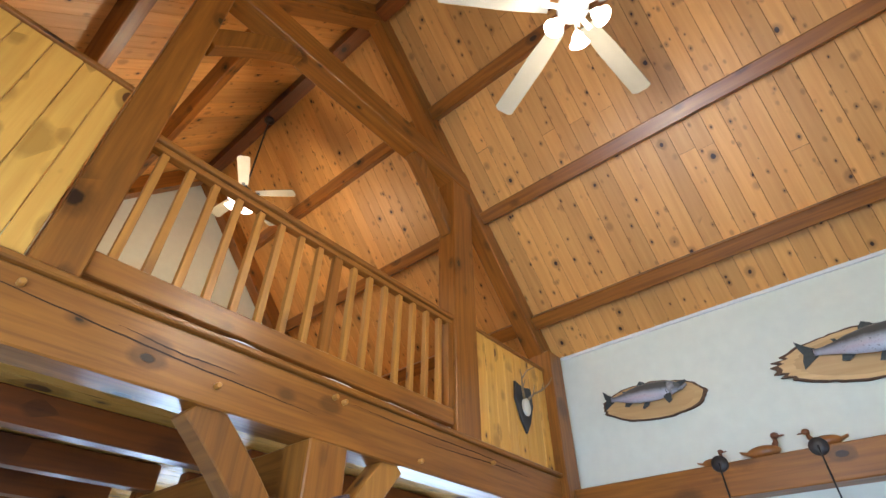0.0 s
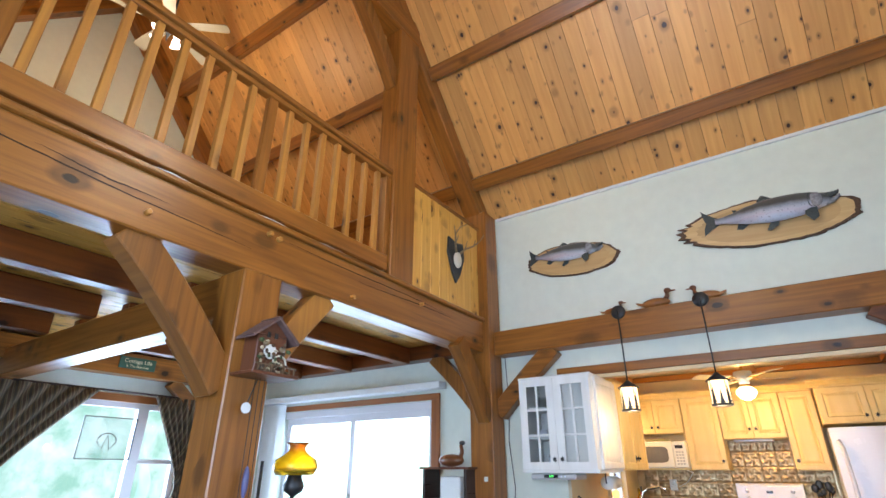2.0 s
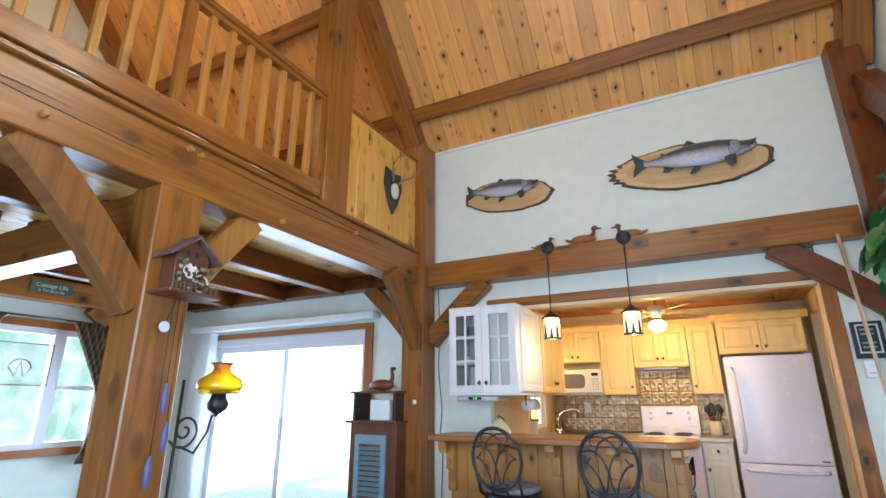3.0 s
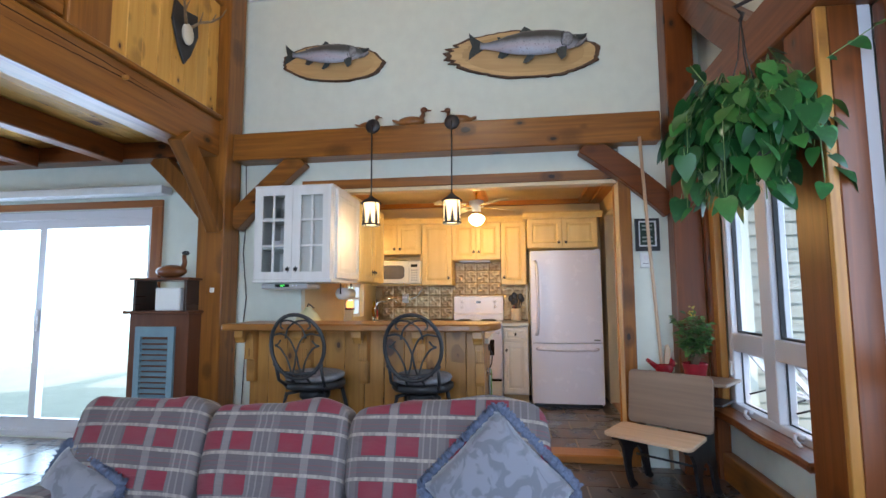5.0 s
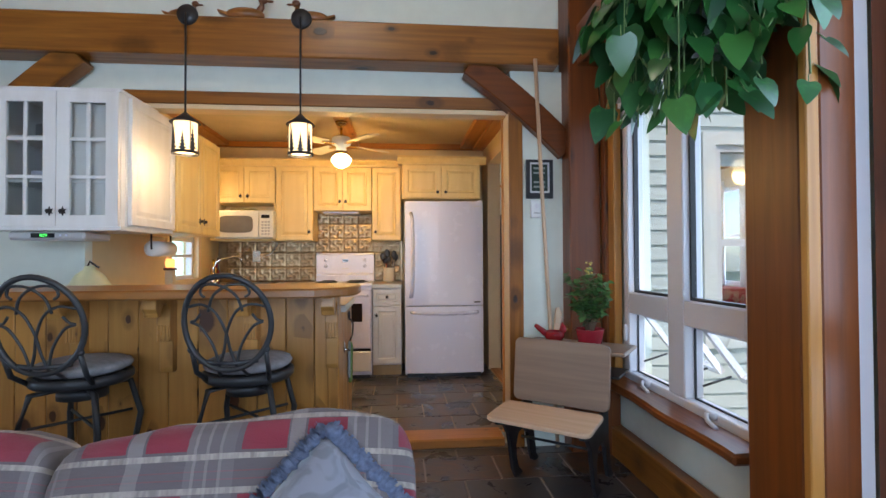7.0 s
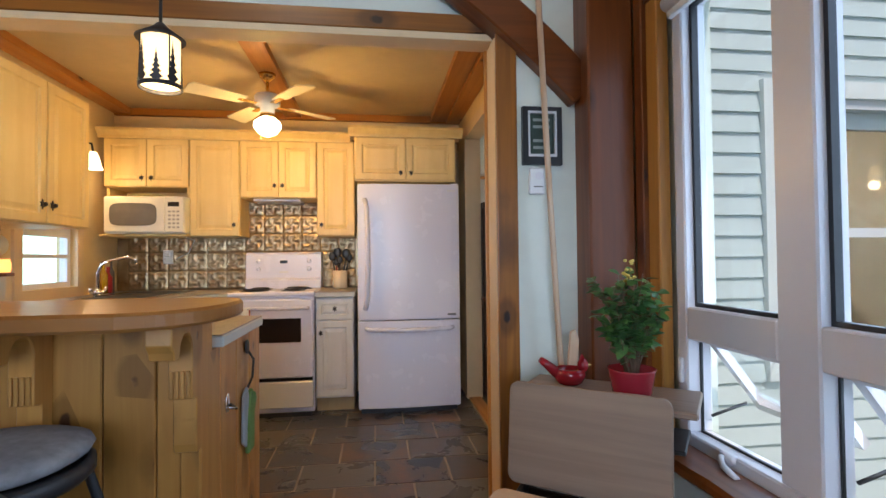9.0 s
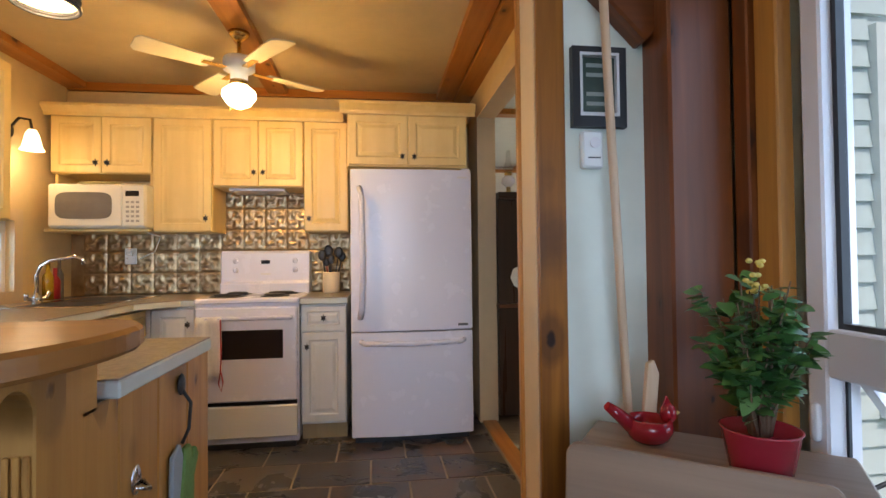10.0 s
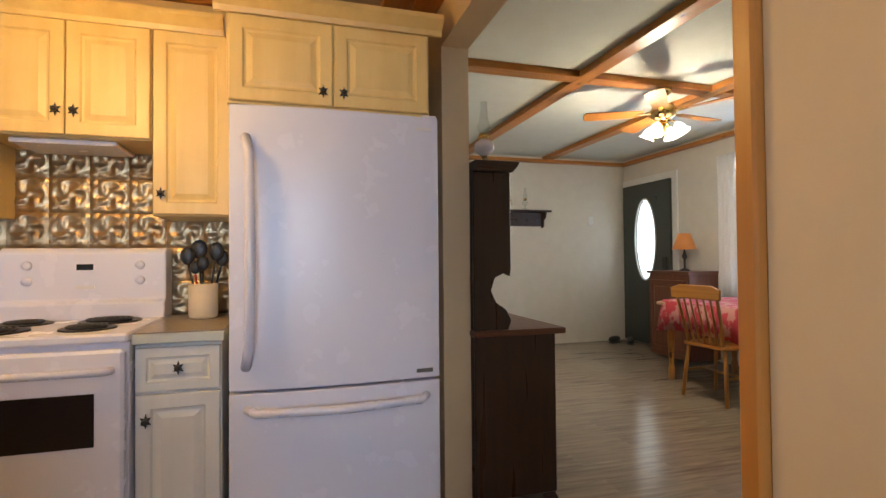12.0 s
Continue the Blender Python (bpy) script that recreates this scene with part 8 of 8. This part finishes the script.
def cur(name, place, y0, y1, z0, z1, mt, label):
    bm = bmesh.new()
    n = 48
    rows = [[bm.verts.new((0.022 * math.sin(2 * math.pi * 7 * j / n) * (0.7 + 0.3 * i / 6), y0 + (y1 - y0) * j / n, z1 + (z0 - z1) * i / 6)) for j in range(n + 1)] for i in range(7)]
    for i in range(6):
        for j in range(n):
            bm.faces.new((rows[i][j], rows[i][j + 1], rows[i + 1][j + 1], rows[i + 1][j])).smooth = True
    ob = solid("curtain", bm, mt, label, "curtain", at=pose(*place))
    ob.modifiers.new("thick", "SOLIDIFY").thickness = 0.003


SHEER, nt_s, b_s = base_mat("sheer_curtain", (0.8, 0.8, 0.78), 0.9)
b_s.inputs["Transmission Weight"].default_value = 0.0
b_s.inputs["Alpha"].default_value = 0.75
cur("curtain", (DX1 - 0.06, 0, 0), 9.20, 9.72, 0.70, 2.25, SHEER, "white sheer curtain at the dining window")
cur("curtain", (DX1 - 0.06, 0, 0), 8.60, 8.86, 0.70, 2.25, SHEER, "white sheer curtain gathered at the window's other side")
w5 = thing("window_5", (DX1 + 0.03, 8.70, 0.75), "white double-hung dining window", "window")
part("sash", holed("x", 0, 0.05, 0, 1.0, 0, 1.4, [(0.05, 0.95, 0.05, 1.35)]), VIN, w5)
part("meeting_rail", box(0.0, 0.048, 0.05, 0.95, 0.68, 0.72), VIN, w5)
g = part("pane", box(0.02, 0.025, 0.05, 0.95, 0.05, 1.35), M["pane"], w5)
g.visible_shadow = False

CLOTH, nt_c, b_c = base_mat("red_check_cloth", (0.5, 0.1, 0.1), 0.85)
ck_ = nt_c.nodes.new("ShaderNodeTexNoise")
ck_.inputs["Scale"].default_value = 13.0
nt_c.links.new(coords(nt_c), ck_.inputs["Vector"])
nt_c.links.new(mixed(nt_c, ramp(nt_c, ck_.outputs[0], 0.50, 0.56), (0.36, 0.03, 0.05), (0.42, 0.20, 0.18)), b_c.inputs["Base Color"])
tb = thing("dining_table", (5.78, 9.00, 0.005), "wooden dining table with pale turned legs", "table")
part("tabletop", box(-0.42, 0.5, -0.65, 0.40, 0.70, 0.73, bevel=0.008), M["seat_oak"], tb)
for a in (-0.33, 0.42):
    for b in (-0.56, 0.31):
        part("leg", lathe([(0.025, 0), (0.03, 0.10), (0.02, 0.14), (0.035, 0.4), (0.03, 0.55), (0.035, 0.70)], 12, center=(a, b, 0)), M["bar_pine"], tb)
tc = bmesh.new()
ring0, ring1 = [], []
for k in range(64):
    a = 2 * math.pi * k / 64
    sx, sy = math.copysign(abs(math.cos(a)) ** 0.3, math.cos(a)), math.copysign(abs(math.sin(a)) ** 0.3, math.sin(a))
    ring0.append(tc.verts.new((0.04 + 0.47 * sx, -0.125 + 0.535 * sy, 0.745)))
    ring1.append(tc.verts.new((0.04 + (0.50 + 0.02 * math.sin(k * 1.4)) * sx, -0.125 + (0.565 + 0.02 * math.sin(k * 1.4)) * sy, 0.50 - 0.05 * abs(math.sin(2 * a)))))
tc.faces.new(ring0)
for k in range(64):
    tc.faces.new((ring0[k], ring1[k], ring1[(k + 1) % 64], ring0[(k + 1) % 64])).smooth = True
ob = solid("tablecloth", tc, CLOTH, "red and cream patterned tablecloth hanging over the table", "tablecloth", at=pose(5.78, 9.00, 0.005))
ob.modifiers.new("thick", "SOLIDIFY").thickness = 0.004


def chair(place, turn, label):
    th = thing("dining_chair", place, label, "chair", "chairs at the dining table", turn)
    W = M["timber_light"]
    part("seat", prism([(-0.20, -0.18), (0.20, -0.18), (0.22, 0.20), (-0.22, 0.20)], 0.43, 0.46, "xy", 0.008), W, th)
    for x, y in ((-0.17, -0.15), (0.17, -0.15), (-0.19, 0.17), (0.19, 0.17)):
        part("leg", tube([(x, y, 0.43), (x * 1.12, y * 1.12, 0.22), (x * 1.22, y * 1.22, 0.005)], 0.016, 7), W, th)
    for x in (-0.18, 0.18):
        part("stretcher", tube([(x * 1.1, -0.16, 0.22), (x * 1.1, 0.18, 0.22)], 0.010, 6), W, th)
    part("stretcher", tube([(-0.19, 0, 0.22), (0.19, 0, 0.22)], 0.010, 6), W, th)
    for i in range(7):
        x = -0.16 + 0.32 * i / 6
        part("spindle" if 0 < i < 6 else "back_post", tube([(x, -0.16, 0.45), (x * 1.12, -0.20, 0.65), (x * 1.2, -0.25, 0.84)], 0.009 if 0 < i < 6 else 0.014, 6), W, th)
    part("crest_rail", prism([(-0.23, 0.82), (0.23, 0.82), (0.235, 0.90), (0.15, 0.93), (-0.15, 0.93), (-0.235, 0.90)], -0.275, -0.25, "xz", 0.005), W, th)


chair((5.33, 8.62, 0.005), -86, "pale wooden spindle-back chair pushed to the table")
chair((6.00, 8.20, 0.005), 15, "pale wooden spindle-back chair on the table's far side")
bowl = solid("glass_bowl", lathe([(0.02, 0), (0.04, 0.01), (0.07, 0.08), (0.065, 0.08), (0.03, 0.015)], 16), ENAMEL, "small white bowl standing on the hutch", "bowl", at=pose(3.0, 7.72, 0.83))

# ---- outside ----
SID = M["siding"]
ext = thing("siding_wall", (3.16, 5.895, -0.8), "pale vinyl lap siding on the house wing outside", "siding")
part("sheathing", holed("y", -0.012, -0.002, 0, 3.6, 0, 3.9, [(0.86, 2.24, 1.35, 2.82)]), SID, ext)
z = 0.0
LAP = 0.108


def lap(w):
    bm = bmesh.new()
    v = [bm.verts.new(p) for p in ((0, -0.030, 0), (w, -0.030, 0), (w, -0.014, LAP), (0, -0.014, LAP), (0, -0.012, 0), (w, -0.012, 0))]
    bm.faces.new((v[0], v[1], v[2], v[3]))
    bm.faces.new((v[4], v[5], v[1], v[0]))
    bm.normal_update()
    grain_uv(bm, bm.faces, 0)
    me = bpy.data.meshes.new("lap")
    bm.to_mesh(me)
    bm.free()
    me.materials.append(SID)
    return me


full, left_, right_ = lap(3.6), lap(0.80), lap(1.30)
while z < 3.8:
    segs = [(full, 0)] if (z + LAP < 1.30 or z > 2.87) else [(left_, 0), (right_, 2.30)]
    for me, x in segs:
        o = new("lap_board", me)
        o.parent = ext
        o.location = (x, 0, z)
    z += LAP
part("corner_strip", box(-0.06, 0.0, -0.05, 0, 0, 3.9, bevel=0.004), M["white_paint"], ext)
w6 = thing("window_6", (3.96, 5.90, 0.50), "white vinyl window of the house wing seen from outside", "window")
part("outer_trim", holed("y", -0.06, -0.012, 0, 1.50, 0, 1.57, [(0.10, 1.40, 0.09, 1.48)]), M["white_paint"], w6)
part("inner_sash", holed("y", -0.035, 0.03, 0.09, 1.41, 0.08, 1.49, [(0.15, 1.35, 0.14, 1.43)]), VIN, w6)
part("meeting_rail", box(0.14, 1.36, -0.03, 0.02, 0.74, 0.79), VIN, w6)
g = part("pane", box(0.14, 1.36, 0.0, 0.006, 0.13, 1.44), M["pane"], w6)
g.visible_shadow = False
part("blind_box", box(0.14, 1.36, 0.035, 0.07, 1.34, 1.44), M["white_paint"], w6)

BARKM = paint("tree_bark", (0.11, 0.08, 0.055), 0.9, 0.5, 0.9, 12)
TREEL = leaf_mat("tree_leaf", (0.05, 0.11, 0.03), (0.12, 0.20, 0.05))


def leaf_mesh(seed, n=1100):
    r = random.Random(seed)
    bm = bmesh.new()
    clumps = [(r.uniform(-1.5, 1.5), r.uniform(-1.5, 1.5), r.uniform(1.6, 5.0), r.uniform(0.5, 1.0)) for _ in range(22)]
    for k in range(n):
        cx, cy, cz, cr = r.choice(clumps)
        p = Vector((r.gauss(0, 1), r.gauss(0, 1), r.gauss(0, 0.8))).normalized() * cr * r.uniform(0.4, 1.0) + Vector((cx, cy, cz))
        m = Matrix.Translation(p) @ Euler((r.uniform(0, 6), r.uniform(0, 6), r.uniform(0, 6))).to_matrix().to_4x4()
        s = r.uniform(0.10, 0.2)
        vs = [bm.verts.new(m @ Vector(q)) for q in ((0, -s, 0), (s * 0.5, 0, 0.03), (0, s, 0), (-s * 0.5, 0, 0.03))]
        bm.faces.new(vs)
    return bm


def tree(label, seed):
    r = random.Random(seed)
    th = thing("tree", (0, 0, 0), label, "tree", "trees outside")
    bm = tube([(0, 0, 0), (0.05, 0, 1.5), (0.0, 0.1, 3.2), (0.1, 0.1, 4.6)], 0.16, 8, taper=0.04)
    for k in range(7):
        a = r.uniform(0, 6.28)
        z0 = r.uniform(1.4, 3.6)
        tube([(0.02, 0.05, z0), (0.7 * math.cos(a), 0.7 * math.sin(a), z0 + 0.6), (1.4 * math.cos(a), 1.4 * math.sin(a), z0 + 0.9)], 0.05, 5, bm=bm, taper=0.015)
    part("trunk", bm, BARKM, th)
    tagged(part("crown", leaf_mesh(seed), TREEL, th), kind="stuff")
    return th


t1 = tree("leafy green tree with a brown trunk in the garden", 21)
for i, (x, y, s) in enumerate(((9.5, -3.0, 1.1), (10.5, 1.5, 1.2), (11.5, 6.0, 1.3), (8.5, -7, 1.2), (12.0, 10.0, 1.3))):
    m = pose(x, y, -0.8, 0, 0, 37 * i) @ Matrix.Scale(s, 4)
    if i == 0:
        t1.matrix_world = m
    else:
        c = copy_thing(t1, pose(x, y, -0.8, 0, 0, 37 * i))
        c.scale = (s, s, s * 1.05)

# ---- floor tiles, planks ----
def slate():
    m, nt, b = base_mat("slate_tile", (0.12, 0.1, 0.08), 0.35)
    oi = nt.nodes.new("ShaderNodeObjectInfo")
    v = nt.nodes.new("ShaderNodeNewGeometry").outputs["Position"]
    n1, n2 = noise_tex(nt, v, 4.5, 4, 0.6, 0.8), noise_tex(nt, v, 40, 3)
    c = mixed(nt, ramp(nt, n1, 0.40, 0.66), (0.045, 0.046, 0.05), (0.15, 0.072, 0.03))
    c = mixed(nt, ramp(nt, oi.outputs["Random"], 0.55, 0.95), c, (0.105, 0.092, 0.078))
    c = mixed(nt, maths(nt, "MULTIPLY", ramp(nt, oi.outputs["Random"], 0.45, 0.1), 0.7), c, (0.050, 0.054, 0.062))
    c = mixed(nt, maths(nt, "MULTIPLY", ramp(nt, n2, 0.5, 0.75), 0.4), c, (0.06, 0.055, 0.05))
    nt.links.new(c, b.inputs["Base Color"])
    nt.links.new(maths(nt, "ADD", 0.18, maths(nt, "MULTIPLY", n1, 0.22)), b.inputs["Roughness"])
    bumped(nt, b, maths(nt, "ADD", n1, maths(nt, "MULTIPLY", n2, 0.3)), 0.35, 0.006)
    return m


SL = slate()


def piece_mesh(name, w, d, h, mat, bev=0.003):
    bm = box(0, w, 0, d, -h, 0, bevel=bev)
    me = bpy.data.meshes.new(name)
    bm.to_mesh(me)
    bm.free()
    me.materials.append(mat)
    return me


def lay(parent_name, label, x0, x1, y0, y1, z, tw, td, gap, mat, name="tile", shift=0.5):
    floor = tagged(new(parent_name), label, "", "", "structure")
    floor.location = (0, 0, z)
    cache = {}
    row, y = 0, y0
    while y < y1 - 0.02:
        d = min(td, y1 - y) - gap
        x = x0 - (tw * shift if row % 2 else 0)
        while x < x1 - 0.02:
            a, b = max(x, x0), min(x + tw, x1)
            w = b - a - gap
            if w > 0.02:
                key = (round(w, 3), round(d, 3))
                if key not in cache:
                    cache[key] = piece_mesh(name, w, d, 0.011, mat, 0.003 if name == "tile" else 0.0008)
                o = new(name, cache[key])
                o.parent = floor
                o.location = (a, y, rng.uniform(-0.0005, 0.0005))
            x += tw
        y += td
        row += 1


lay("floor", "dark slate tile floor with pale grout", -0.4, EAST, SOUTH, 5.60, LF, 0.42, 0.32, 0.010, SL)
lay("floor_kitchen", "dark slate tile kitchen floor", 0.55, KR, 5.80, 7.95, 0.0, 0.40, 0.31, 0.010, SL)
lay("floor_lounge", "dark slate tile floor under the loft", WEST, -0.4, SOUTH, 5.66, LF, 0.84, 0.64, 0.007, SL)
PLK, nt_p, b_p = base_mat("grey_laminate", (0.25, 0.22, 0.19), 0.22)
oi_ = nt_p.nodes.new("ShaderNodeObjectInfo")
v_ = coords(nt_p, scale=(1.2, 14, 1))
n_ = noise_tex(nt_p, v_, 2.0, 4, 0.6, 0.6)
c_ = mixed(nt_p, ramp(nt_p, n_, 0.3, 0.7), (0.34, 0.28, 0.21), (0.12, 0.095, 0.07))
c_ = mixed(nt_p, maths(nt_p, "MULTIPLY", oi_.outputs["Random"], 0.6), c_, (0.29, 0.24, 0.18))
nt_p.links.new(c_, b_p.inputs["Base Color"])
bumped(nt_p, b_p, n_, 0.1, 0.002)
lay("floor_dining", "grey-brown laminate plank floor", KR + 0.10, DX1, 5.97, DY1, 0.004, 1.22, 0.17, 0.0003, PLK, "plank", 0.37)
